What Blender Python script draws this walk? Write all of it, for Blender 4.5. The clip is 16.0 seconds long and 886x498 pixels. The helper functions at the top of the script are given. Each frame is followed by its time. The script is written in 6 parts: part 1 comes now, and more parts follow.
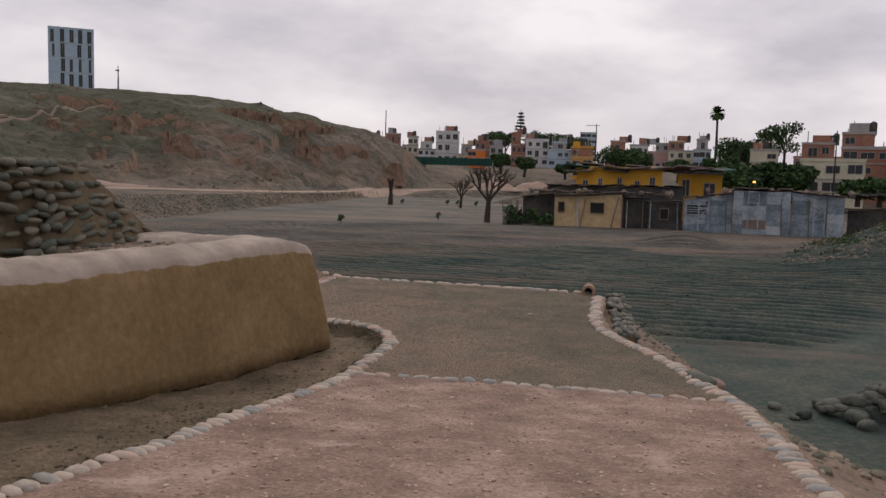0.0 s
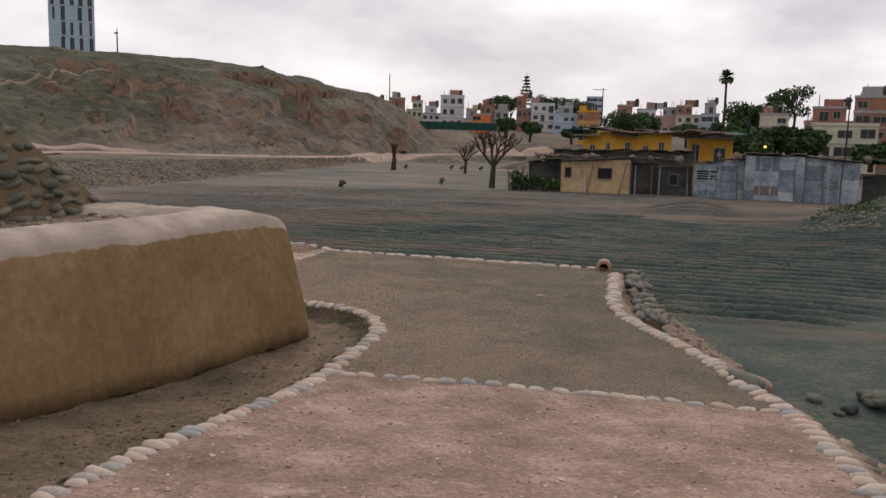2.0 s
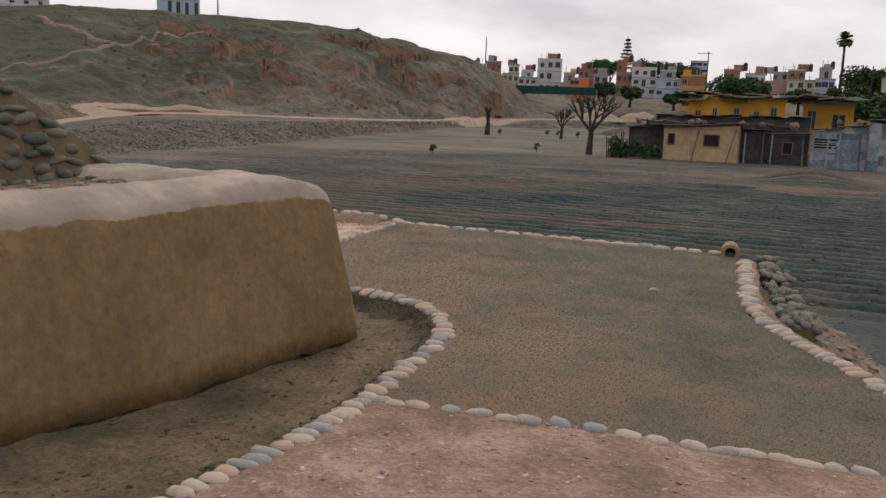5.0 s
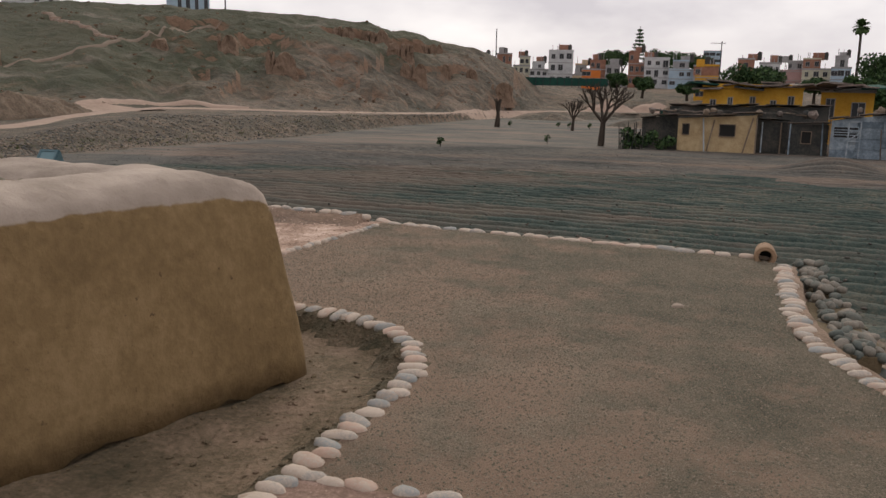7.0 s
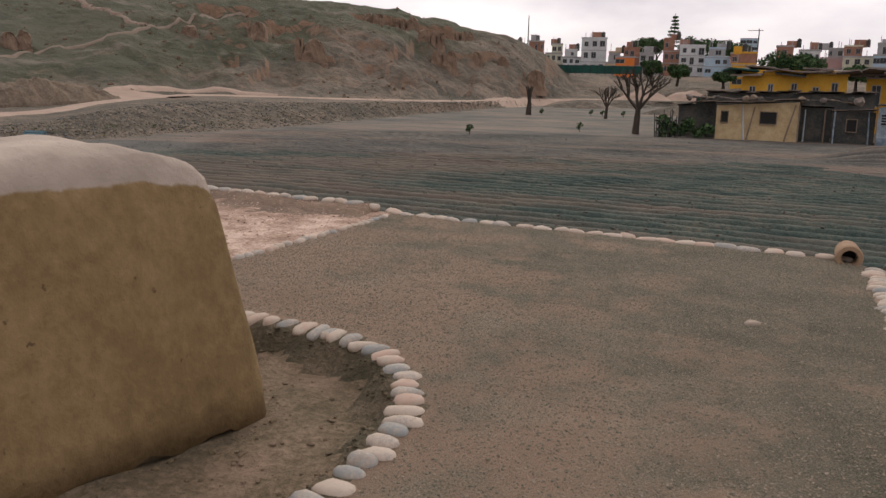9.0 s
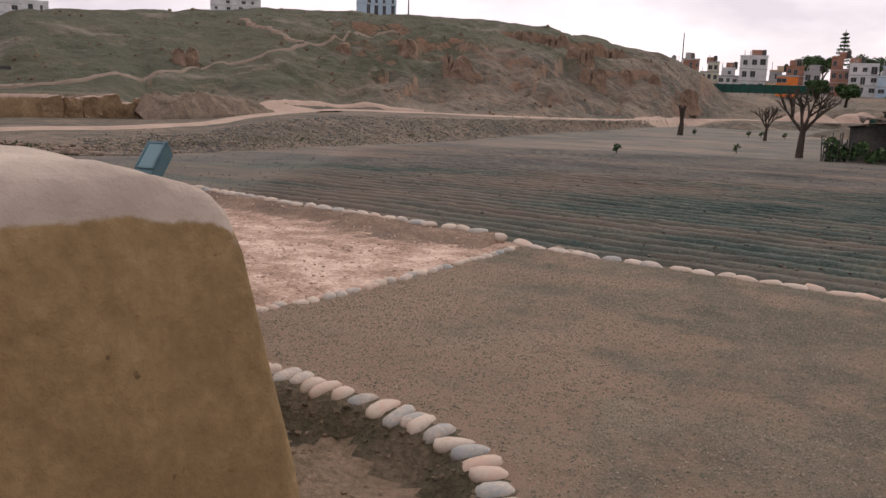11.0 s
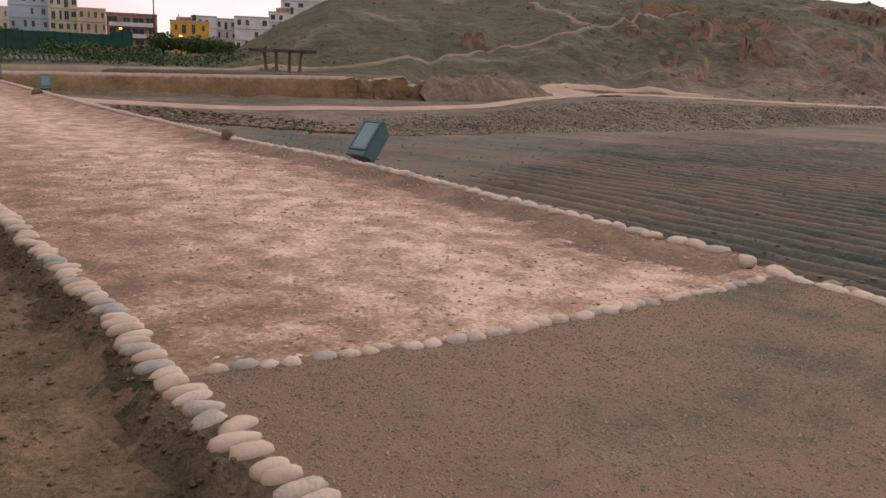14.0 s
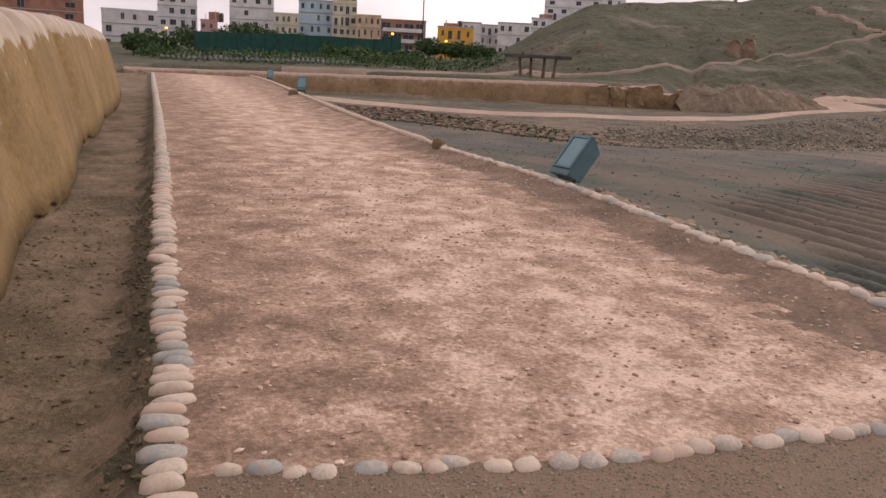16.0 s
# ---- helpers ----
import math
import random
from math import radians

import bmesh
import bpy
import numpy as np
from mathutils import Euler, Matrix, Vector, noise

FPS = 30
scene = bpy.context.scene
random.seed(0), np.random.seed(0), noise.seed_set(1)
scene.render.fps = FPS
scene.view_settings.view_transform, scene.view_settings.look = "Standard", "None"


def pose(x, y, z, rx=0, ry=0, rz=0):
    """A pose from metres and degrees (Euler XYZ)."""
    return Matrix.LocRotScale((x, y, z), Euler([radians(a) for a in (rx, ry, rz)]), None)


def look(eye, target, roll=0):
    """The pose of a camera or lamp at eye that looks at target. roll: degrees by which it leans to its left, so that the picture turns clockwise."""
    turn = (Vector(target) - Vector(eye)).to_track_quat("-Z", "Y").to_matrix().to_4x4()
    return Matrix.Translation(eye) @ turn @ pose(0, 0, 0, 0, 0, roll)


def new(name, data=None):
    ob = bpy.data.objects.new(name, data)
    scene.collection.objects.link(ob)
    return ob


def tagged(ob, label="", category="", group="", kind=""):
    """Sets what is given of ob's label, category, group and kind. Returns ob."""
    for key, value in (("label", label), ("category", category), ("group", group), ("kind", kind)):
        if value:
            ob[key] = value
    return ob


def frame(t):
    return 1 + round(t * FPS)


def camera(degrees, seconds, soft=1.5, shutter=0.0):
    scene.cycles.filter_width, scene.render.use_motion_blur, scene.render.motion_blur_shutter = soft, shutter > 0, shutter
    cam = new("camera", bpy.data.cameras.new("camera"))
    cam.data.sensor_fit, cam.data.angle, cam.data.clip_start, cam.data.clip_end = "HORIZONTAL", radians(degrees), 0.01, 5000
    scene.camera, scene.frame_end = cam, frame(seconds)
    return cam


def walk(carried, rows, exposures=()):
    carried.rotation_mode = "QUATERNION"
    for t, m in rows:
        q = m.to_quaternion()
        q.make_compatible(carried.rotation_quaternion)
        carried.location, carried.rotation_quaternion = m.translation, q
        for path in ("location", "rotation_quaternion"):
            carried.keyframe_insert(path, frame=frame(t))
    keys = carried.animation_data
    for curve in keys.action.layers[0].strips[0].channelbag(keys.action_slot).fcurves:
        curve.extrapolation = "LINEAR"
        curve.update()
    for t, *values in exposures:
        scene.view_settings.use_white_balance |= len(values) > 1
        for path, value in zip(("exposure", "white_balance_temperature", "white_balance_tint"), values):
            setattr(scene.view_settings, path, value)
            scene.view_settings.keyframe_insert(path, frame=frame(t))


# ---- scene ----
cam = camera(56.2, 16.0)
PATH = [
    (0, (1.39, -2.76, 2.003), (1.112, -0.788, 1.819), 1.5),
    (0.5, (1.374, -2.369, 1.971), (1.093, -0.397, 1.783), 1.2),
    (1, (1.343, -2.019, 1.979), (1.062, -0.049, 1.779), 0.8),
    (1.5, (1.31, -1.66, 1.95), (1.029, 0.305, 1.707), 1.4),
    (2, (1.276, -1.329, 1.96), (0.99, 0.632, 1.693), 1.5),
    (2.5, (1.254, -0.968, 1.912), (0.958, 0.989, 1.626), 2.0),
    (3, (1.222, -0.662, 1.927), (0.92, 1.293, 1.629), 2.2),
    (3.5, (1.167, -0.317, 1.894), (0.876, 1.634, 1.562), 2.9),
    (4, (1.117, -0.015, 1.886), (0.825, 1.933, 1.539), 3.1),
    (4.5, (1.075, 0.319, 1.848), (0.758, 2.263, 1.5), 2.9),
    (5, (1.027, 0.65, 1.813), (0.528, 2.554, 1.458), 1.9),
    (5.2, (1.001, 0.779, 1.795), (0.488, 2.679, 1.442), 1.7),
    (7.5, (0.874, 2.477, 1.625), (0.344, 4.369, 1.251), 1.3),
    (7.8, (0.814, 2.688, 1.588), (0.28, 4.578, 1.214), 1.4),
    (8, (0.81, 2.817, 1.588), (0.279, 4.707, 1.21), 1.7),
    (8.2, (0.791, 2.945, 1.574), (0.252, 4.832, 1.192), 1.7),
    (10.3, (0.441, 4.311, 1.442), (-0.247, 6.141, 1.022), 1.7),
    (10.5, (0.401, 4.432, 1.45), (-0.3, 6.257, 1.03), 2.2),
    (11, (0.31, 4.761, 1.43), (-0.6, 6.504, 1.063), 1.9),
    (11.5, (0.21, 5.08, 1.421), (-0.824, 6.75, 1.045), 1.9),
    (12, (0.144, 5.373, 1.396), (-0.916, 7.025, 1.012), 2.7),
    (12.5, (0.099, 5.662, 1.404), (-1.091, 7.221, 1.012), 1.7),
    (13, (0.028, 6.015, 1.328), (-1.303, 7.453, 0.927), 1.2),
    (13.5, (-0.072, 6.327, 1.351), (-1.493, 7.669, 0.927), 1.2),
    (14, (-0.194, 6.635, 1.318), (-1.62, 7.972, 0.894), 2.1),
    (14.5, (-0.29, 6.937, 1.33), (-1.721, 8.264, 0.893), 2.2),
    (15, (-0.386, 7.243, 1.315), (-1.867, 8.513, 0.874), 2.3),
    (15.5, (-0.556, 7.509, 1.372), (-2.226, 8.512, 0.919), 1.4),
    (16, (-0.749, 7.756, 1.373), (-2.504, 8.609, 0.937), 3.0),
]
EXPOSURE = [(0, -0.62, 6450, 2), (2, -0.36, 6500, 0), (5, -0.4, 6550, -2), (8, -0.33, 6600, -1), (10.5, -0.11, 6600, 4), (12.5, -0.17, 6850, 8), (13.5, -0.19, 7000, 9), (15, -0.19, 7050, 9), (16, -0.06, 6950, 9)]
walk(cam, [(t, look(eye, target, roll)) for t, eye, target, roll in PATH], EXPOSURE)

# ---- world, sun ----
world = bpy.data.worlds.new("sky")
scene.world = world
world.use_nodes = True
wn, wl = world.node_tree.nodes, world.node_tree.links
wn.clear()
w_out = wn.new("ShaderNodeOutputWorld")
w_bg = wn.new("ShaderNodeBackground")
w_sky = wn.new("ShaderNodeTexSky")
w_sky.sky_type = "NISHITA"
w_sky.sun_disc = False
w_sky.sun_elevation = radians(27)
w_sky.sun_rotation = radians(-7)
w_gain = wn.new("ShaderNodeMix")
w_gain.data_type = "RGBA"
w_gain.blend_type = "MULTIPLY"
w_gain.inputs["Factor"].default_value = 1.0
wl.new(w_sky.outputs["Color"], w_gain.inputs["A"])
w_gain.inputs["B"].default_value = (0.9, 0.9, 0.9, 1)
w_co = wn.new("ShaderNodeTexCoord")
w_map = wn.new("ShaderNodeMapping")
w_map.inputs["Scale"].default_value = (1.0, 1.0, 2.6)
wl.new(w_co.outputs["Generated"], w_map.inputs["Vector"])
w_noise = wn.new("ShaderNodeTexNoise")
w_noise.inputs["Scale"].default_value = 3.2
w_noise.inputs["Detail"].default_value = 7
w_noise.inputs["Roughness"].default_value = 0.55
wl.new(w_map.outputs["Vector"], w_noise.inputs["Vector"])
w_ramp = wn.new("ShaderNodeValToRGB")
w_ramp.color_ramp.elements[0].position = 0.36
w_ramp.color_ramp.elements[0].color = (9.3, 8.2, 9.5, 1)
w_ramp.color_ramp.elements[1].position = 0.66
w_ramp.color_ramp.elements[1].color = (15.2, 13.5, 14.4, 1)
wl.new(w_noise.outputs["Fac"], w_ramp.inputs["Fac"])
w_mix = wn.new("ShaderNodeMix")
w_mix.data_type = "RGBA"
w_mix.inputs["Factor"].default_value = 0.95
wl.new(w_gain.outputs["Result"], w_mix.inputs["A"])
wl.new(w_ramp.outputs["Color"], w_mix.inputs["B"])
w_sep = wn.new("ShaderNodeSeparateXYZ")
wl.new(w_co.outputs["Generated"], w_sep.inputs[0])
w_up = wn.new("ShaderNodeMapRange")
w_up.inputs["From Min"].default_value = 0.0
w_up.inputs["From Max"].default_value = 0.6
w_up.inputs["To Min"].default_value = 1.1
w_up.inputs["To Max"].default_value = 1.3
wl.new(w_sep.outputs["Z"], w_up.inputs["Value"])
w_dome = wn.new("ShaderNodeMix")
w_dome.data_type = "RGBA"
w_dome.blend_type = "MULTIPLY"
w_dome.inputs["Factor"].default_value = 1.0
wl.new(w_mix.outputs["Result"], w_dome.inputs["A"])
w_side = wn.new("ShaderNodeMapRange")
w_side.inputs["From Min"].default_value = 0.3
w_side.inputs["From Max"].default_value = 1.0
w_side.inputs["To Min"].default_value = 0.74
w_side.inputs["To Max"].default_value = 0.84
wl.new(w_sep.outputs["Y"], w_side.inputs["Value"])
w_both = wn.new("ShaderNodeMath")
w_both.operation = "MULTIPLY"
wl.new(w_up.outputs["Result"], w_both.inputs[0])
wl.new(w_side.outputs["Result"], w_both.inputs[1])
wl.new(w_both.outputs[0], w_dome.inputs["B"])
wl.new(w_dome.outputs["Result"], w_bg.inputs["Color"])
w_bg.inputs["Strength"].default_value = 0.1
wl.new(w_bg.outputs["Background"], w_out.inputs["Surface"])

sun = new("sun", bpy.data.lights.new("sun", "SUN"))
sun.data.energy = 1.5
sun.data.angle = radians(25)
sun.data.color = (1.0, 0.86, 0.74)
sun.matrix_world = look((0, 0, 50), (6, -50, 24))


# ---- materials ----
def surface(name, colors, scale=1.0, fine=40.0, rough=0.95, bump=0.3, relief=0.02, per_object=0.0, metal=0.0, spread=0.22, streak=None, grain=0.7):
    """Earth, plaster, stone or paint: a ramp of colours over two scales of noise, with relief."""
    m = bpy.data.materials.new(name)
    m.use_nodes = True
    n, l = m.node_tree.nodes, m.node_tree.links
    b = n["Principled BSDF"]
    b.inputs["Roughness"].default_value = rough
    b.inputs["Metallic"].default_value = metal
    b.inputs["Specular IOR Level"].default_value = 0.25
    geo = n.new("ShaderNodeNewGeometry")
    vec = geo.outputs["Position"]
    if streak:
        mp = n.new("ShaderNodeMapping")
        mp.inputs["Scale"].default_value = streak
        l.new(vec, mp.inputs["Vector"])
        vec = mp.outputs["Vector"]
    big = n.new("ShaderNodeTexNoise")
    big.inputs["Scale"].default_value = scale
    big.inputs["Detail"].default_value = 9
    big.inputs["Roughness"].default_value = 0.69
    small = n.new("ShaderNodeTexNoise")
    small.inputs["Scale"].default_value = fine
    small.inputs["Detail"].default_value = 4
    small.inputs["Roughness"].default_value = 0.7
    l.new(vec, big.inputs["Vector"])
    l.new(vec, small.inputs["Vector"])
    add = n.new("ShaderNodeMath")
    add.operation = "MULTIPLY_ADD"
    l.new(small.outputs["Fac"], add.inputs[0])
    add.inputs[1].default_value = grain
    sub = n.new("ShaderNodeMath")
    sub.operation = "SUBTRACT"
    l.new(big.outputs["Fac"], sub.inputs[0])
    sub.inputs[1].default_value = grain / 2
    l.new(sub.outputs[0], add.inputs[2])
    fac = add.outputs[0]
    if per_object:
        info = n.new("ShaderNodeObjectInfo")
        a2 = n.new("ShaderNodeMath")
        a2.operation = "MULTIPLY_ADD"
        l.new(info.outputs["Random"], a2.inputs[0])
        a2.inputs[1].default_value = per_object
        s2 = n.new("ShaderNodeMath")
        s2.operation = "SUBTRACT"
        l.new(fac, s2.inputs[0])
        s2.inputs[1].default_value = per_object / 2
        l.new(s2.outputs[0], a2.inputs[2])
        fac = a2.outputs[0]
    ramp = n.new("ShaderNodeValToRGB")
    els = ramp.color_ramp.elements
    lo, hi = 0.5 - spread, 0.5 + spread
    els[0].position, els[1].position = lo, hi
    els[0].color, els[1].color = (*colors[0], 1), (*colors[-1], 1)
    for i, c in enumerate(colors[1:-1], 1):
        e = els.new(lo + (hi - lo) * i / (len(colors) - 1))
        e.color = (*c, 1)
    l.new(fac, ramp.inputs["Fac"])
    l.new(ramp.outputs["Color"], b.inputs["Base Color"])
    if bump:
        bp = n.new("ShaderNodeBump")
        bp.inputs["Strength"].default_value = bump
        bp.inputs["Distance"].default_value = relief
        l.new(add.outputs[0], bp.inputs["Height"])
        l.new(bp.outputs["Normal"], b.inputs["Normal"])
    return m


def island_stones(name, colors, rough=0.85):
    """Loose stones of one joined mesh: each stone takes a colour of its own."""
    m = surface(name, colors, 6, 60, rough, 0.3, 0.01)
    n, l = m.node_tree.nodes, m.node_tree.links
    geo = n.new("ShaderNodeNewGeometry")
    ramp = n["Color Ramp"]
    fac = ramp.inputs["Fac"].links[0].from_socket
    mx = n.new("ShaderNodeMath")
    mx.operation = "MULTIPLY_ADD"
    l.new(fac, mx.inputs[0])
    mx.inputs[1].default_value = 0.35
    k = n.new("ShaderNodeMath")
    k.operation = "MULTIPLY_ADD"
    l.new(geo.outputs["Random Per Island"], k.inputs[0])
    k.inputs[1].default_value = 0.5
    k.inputs[2].default_value = 0.08
    l.new(k.outputs[0], mx.inputs[2])
    l.new(mx.outputs[0], ramp.inputs["Fac"])
    return m


def plain(name, color, rough=0.6, metal=0.0, emit=0.0):
    m = bpy.data.materials.new(name)
    m.use_nodes = True
    b = m.node_tree.nodes["Principled BSDF"]
    b.inputs["Base Color"].default_value = (*color, 1)
    b.inputs["Roughness"].default_value = rough
    b.inputs["Metallic"].default_value = metal
    if emit:
        b.inputs["Emission Color"].default_value = (*color, 1)
        b.inputs["Emission Strength"].default_value = emit
    return m


def patched(m, color, scale, lo, hi, amount, squash=None, bias=None):
    """Patches of another earth over a surface, with ragged edges; a bias (axis, from, to, gain) makes them more common on one side."""
    n, l = m.node_tree.nodes, m.node_tree.links
    b = n["Principled BSDF"]
    old = b.inputs["Base Color"].links[0].from_socket
    geo = n.new("ShaderNodeNewGeometry")
    vec = geo.outputs["Position"]
    if squash:
        mp = n.new("ShaderNodeMapping")
        mp.inputs["Scale"].default_value = squash
        l.new(vec, mp.inputs["Vector"])
        vec = mp.outputs["Vector"]
    tex = n.new("ShaderNodeTexNoise")
    tex.inputs["Scale"].default_value = scale
    tex.inputs["Detail"].default_value = 10
    tex.inputs["Roughness"].default_value = 0.66
    l.new(vec, tex.inputs["Vector"])
    fac = tex.outputs["Fac"]
    if bias:
        axis, a0, a1, gain = bias
        dot = n.new("ShaderNodeVectorMath")
        dot.operation = "DOT_PRODUCT"
        l.new(geo.outputs["Position"], dot.inputs[0])
        dot.inputs[1].default_value = axis
        br = n.new("ShaderNodeMapRange")
        br.inputs["From Min"].default_value, br.inputs["From Max"].default_value = a0, a1
        br.inputs["To Min"].default_value, br.inputs["To Max"].default_value = -gain, gain
        l.new(dot.outputs["Value"], br.inputs["Value"])
        ad = n.new("ShaderNodeMath")
        ad.operation = "ADD"
        l.new(fac, ad.inputs[0])
        l.new(br.outputs["Result"], ad.inputs[1])
        fac = ad.outputs[0]
    mr = n.new("ShaderNodeMapRange")
    mr.inputs["From Min"].default_value, mr.inputs["From Max"].default_value = lo, hi
    mr.inputs["To Max"].default_value = amount
    l.new(fac, mr.inputs["Value"])
    mx = n.new("ShaderNodeMix")
    mx.data_type = "RGBA"
    l.new(mr.outputs["Result"], mx.inputs["Factor"])
    l.new(old, mx.inputs["A"])
    mx.inputs["B"].default_value = (*color, 1)
    l.new(mx.outputs["Result"], b.inputs["Base Color"])
    return m


def pitted(m):
    """Small pits, chips and hairline cracks in mud plaster."""
    n, l = m.node_tree.nodes, m.node_tree.links
    b = n["Principled BSDF"]
    old = b.inputs["Base Color"].links[0].from_socket
    geo = n.new("ShaderNodeNewGeometry")
    pit = n.new("ShaderNodeTexNoise")
    pit.inputs["Scale"].default_value = 17
    pit.inputs["Detail"].default_value = 3
    l.new(geo.outputs["Position"], pit.inputs["Vector"])
    mp = n.new("ShaderNodeMapping")
    mp.inputs["Scale"].default_value = (2.2, 2.2, 0.7)
    l.new(geo.outputs["Position"], mp.inputs["Vector"])
    warp = n.new("ShaderNodeTexNoise")
    warp.inputs["Scale"].default_value = 2.4
    warp.inputs["Detail"].default_value = 6
    l.new(mp.outputs["Vector"], warp.inputs["Vector"])
    off = n.new("ShaderNodeMath")
    off.operation = "SUBTRACT"
    l.new(warp.outputs["Fac"], off.inputs[0])
    off.inputs[1].default_value = 0.5
    ab = n.new("ShaderNodeMath")
    ab.operation = "ABSOLUTE"
    l.new(off.outputs[0], ab.inputs[0])
    crack = n.new("ShaderNodeMapRange")
    crack.inputs["From Min"].default_value, crack.inputs["From Max"].default_value = 0.006, 0.0
    crack.inputs["To Max"].default_value = 0.16
    l.new(ab.outputs[0], crack.inputs["Value"])
    hole = n.new("ShaderNodeMapRange")
    hole.inputs["From Min"].default_value, hole.inputs["From Max"].default_value = 0.7, 0.76
    hole.inputs["To Max"].default_value = 0.75
    l.new(pit.outputs["Fac"], hole.inputs["Value"])
    both = n.new("ShaderNodeMath")
    both.operation = "MAXIMUM"
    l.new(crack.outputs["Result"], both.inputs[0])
    l.new(hole.outputs["Result"], both.inputs[1])
    mx = n.new("ShaderNodeMix")
    mx.data_type = "RGBA"
    l.new(both.outputs[0], mx.inputs["Factor"])
    l.new(old, mx.inputs["A"])
    mx.inputs["B"].default_value = (0.06, 0.036, 0.018, 1)
    l.new(mx.outputs["Result"], b.inputs["Base Color"])
    return m


M_FIELD = surface("field_soil", [(0.042, 0.045, 0.041), (0.088, 0.084, 0.074), (0.15, 0.125, 0.1)], 0.22, 9, bump=0.6, relief=0.06)
M_FURROW = surface("furrow_soil", [(0.016, 0.034, 0.03), (0.047, 0.065, 0.055), (0.115, 0.11, 0.082)], 0.35, 11, bump=0.8, relief=0.06)
patched(M_FURROW, (0.145, 0.108, 0.083), 0.22, 0.47, 0.66, 0.7, (0.6, 1.8, 1), ((-1, 0, 0), -8, 8, 0.1))
patched(M_FIELD, (0.19, 0.138, 0.105), 0.12, 0.48, 0.64, 0.75, (0.5, 1.6, 1))
M_HILL = surface("hill_earth", [(0.06, 0.058, 0.045), (0.125, 0.104, 0.079), (0.215, 0.16, 0.118)], 0.07, 0.9, bump=1.0, relief=0.9, spread=0.17)
def scarred(m):
    """Reddish bare earth on the steep faces."""
    n, l = m.node_tree.nodes, m.node_tree.links
    b = n["Principled BSDF"]
    old = b.inputs["Base Color"].links[0].from_socket
    geo = n.new("ShaderNodeNewGeometry")
    sep = n.new("ShaderNodeSeparateXYZ")
    l.new(geo.outputs["True Normal"], sep.inputs[0])
    st = n.new("ShaderNodeMapRange")
    st.inputs["From Min"].default_value, st.inputs["From Max"].default_value = 0.74, 0.5
    st.inputs["To Max"].default_value = 0.9
    l.new(sep.outputs["Z"], st.inputs["Value"])
    m2 = n.new("ShaderNodeMix")
    m2.data_type = "RGBA"
    l.new(st.outputs["Result"], m2.inputs["Factor"])
    l.new(old, m2.inputs["A"])
    m2.inputs["B"].default_value = (0.215, 0.135, 0.09, 1)
    l.new(m2.outputs["Result"], b.inputs["Base Color"])
    return m


patched(M_HILL, (0.055, 0.062, 0.036), 0.045, 0.42, 0.57, 0.8, None, ((-1, 0.15, 0), 50, 90, 0.24))
patched(M_HILL, (0.23, 0.19, 0.155), 0.09, 0.56, 0.68, 0.6, (1, 1, 0.35))
patched(M_HILL, (0.19, 0.125, 0.08), 0.11, 0.62, 0.68, 0.5, (0.8, 0.8, 1.5))
scarred(M_HILL)


def trodden(m, x0, y0, slope, width, amount):
    """A paler worn line along the middle of a path."""
    n, l = m.node_tree.nodes, m.node_tree.links
    ramp = n["Color Ramp"]
    fac = ramp.inputs["Fac"].links[0].from_socket
    geo = n.new("ShaderNodeNewGeometry")
    dot = n.new("ShaderNodeVectorMath")
    dot.operation = "DOT_PRODUCT"
    l.new(geo.outputs["Position"], dot.inputs[0])
    dot.inputs[1].default_value = (-slope, 1, 0)
    a = n.new("ShaderNodeMath")
    a.operation = "SUBTRACT"
    l.new(dot.outputs["Value"], a.inputs[0])
    a.inputs[1].default_value = y0 - slope * x0
    b = n.new("ShaderNodeMath")
    b.operation = "ABSOLUTE"
    l.new(a.outputs[0], b.inputs[0])
    mr = n.new("ShaderNodeMapRange")
    mr.interpolation_type = "SMOOTHSTEP"
    mr.inputs["From Min"].default_value, mr.inputs["From Max"].default_value = 0.1, width
    mr.inputs["To Min"].default_value, mr.inputs["To Max"].default_value = amount, -amount
    l.new(b.outputs[0], mr.inputs["Value"])
    c = n.new("ShaderNodeMath")
    c.operation = "ADD"
    l.new(fac, c.inputs[0])
    l.new(mr.outputs["Result"], c.inputs[1])
    l.new(c.outputs[0], ramp.inputs["Fac"])
    return m


M_TRACK = surface("pale_track", [(0.27, 0.195, 0.15), (0.4, 0.3, 0.235)], 0.5, 8, bump=0.3)
M_TRAIL = surface("worn_trail", [(0.16, 0.124, 0.094), (0.25, 0.195, 0.15)], 0.3, 5, bump=0.2)
M_RAMP = surface("ramp_dirt", [(0.15, 0.10, 0.075), (0.26, 0.175, 0.135), (0.42, 0.305, 0.25)], 1.6, 30, bump=0.7, relief=0.03, spread=0.19)
patched(M_RAMP, (0.5, 0.38, 0.32), 1.5, 0.6, 0.68, 0.6, (0.7, 1.3, 1))
M_PATH = surface("path_dirt", [(0.16, 0.108, 0.076), (0.33, 0.222, 0.163), (0.6, 0.455, 0.37)], 2.4, 34, bump=0.7, relief=0.03, spread=0.185)
M_GRAVEL = surface("gravel_bed", [(0.085, 0.084, 0.058), (0.205, 0.174, 0.124), (0.37, 0.29, 0.212)], 1.1, 110, bump=1.0, relief=0.02, spread=0.3, grain=1.5)
patched(M_GRAVEL, (0.35, 0.24, 0.17), 1.4, 0.45, 0.6, 0.75, None, ((-0.75, -0.35, 0), -4.6, -1.4, 0.13))
M_STRIP = surface("strip_soil", [(0.065, 0.056, 0.033), (0.14, 0.107, 0.067), (0.26, 0.188, 0.132)], 1.5, 26, bump=0.8, relief=0.045)
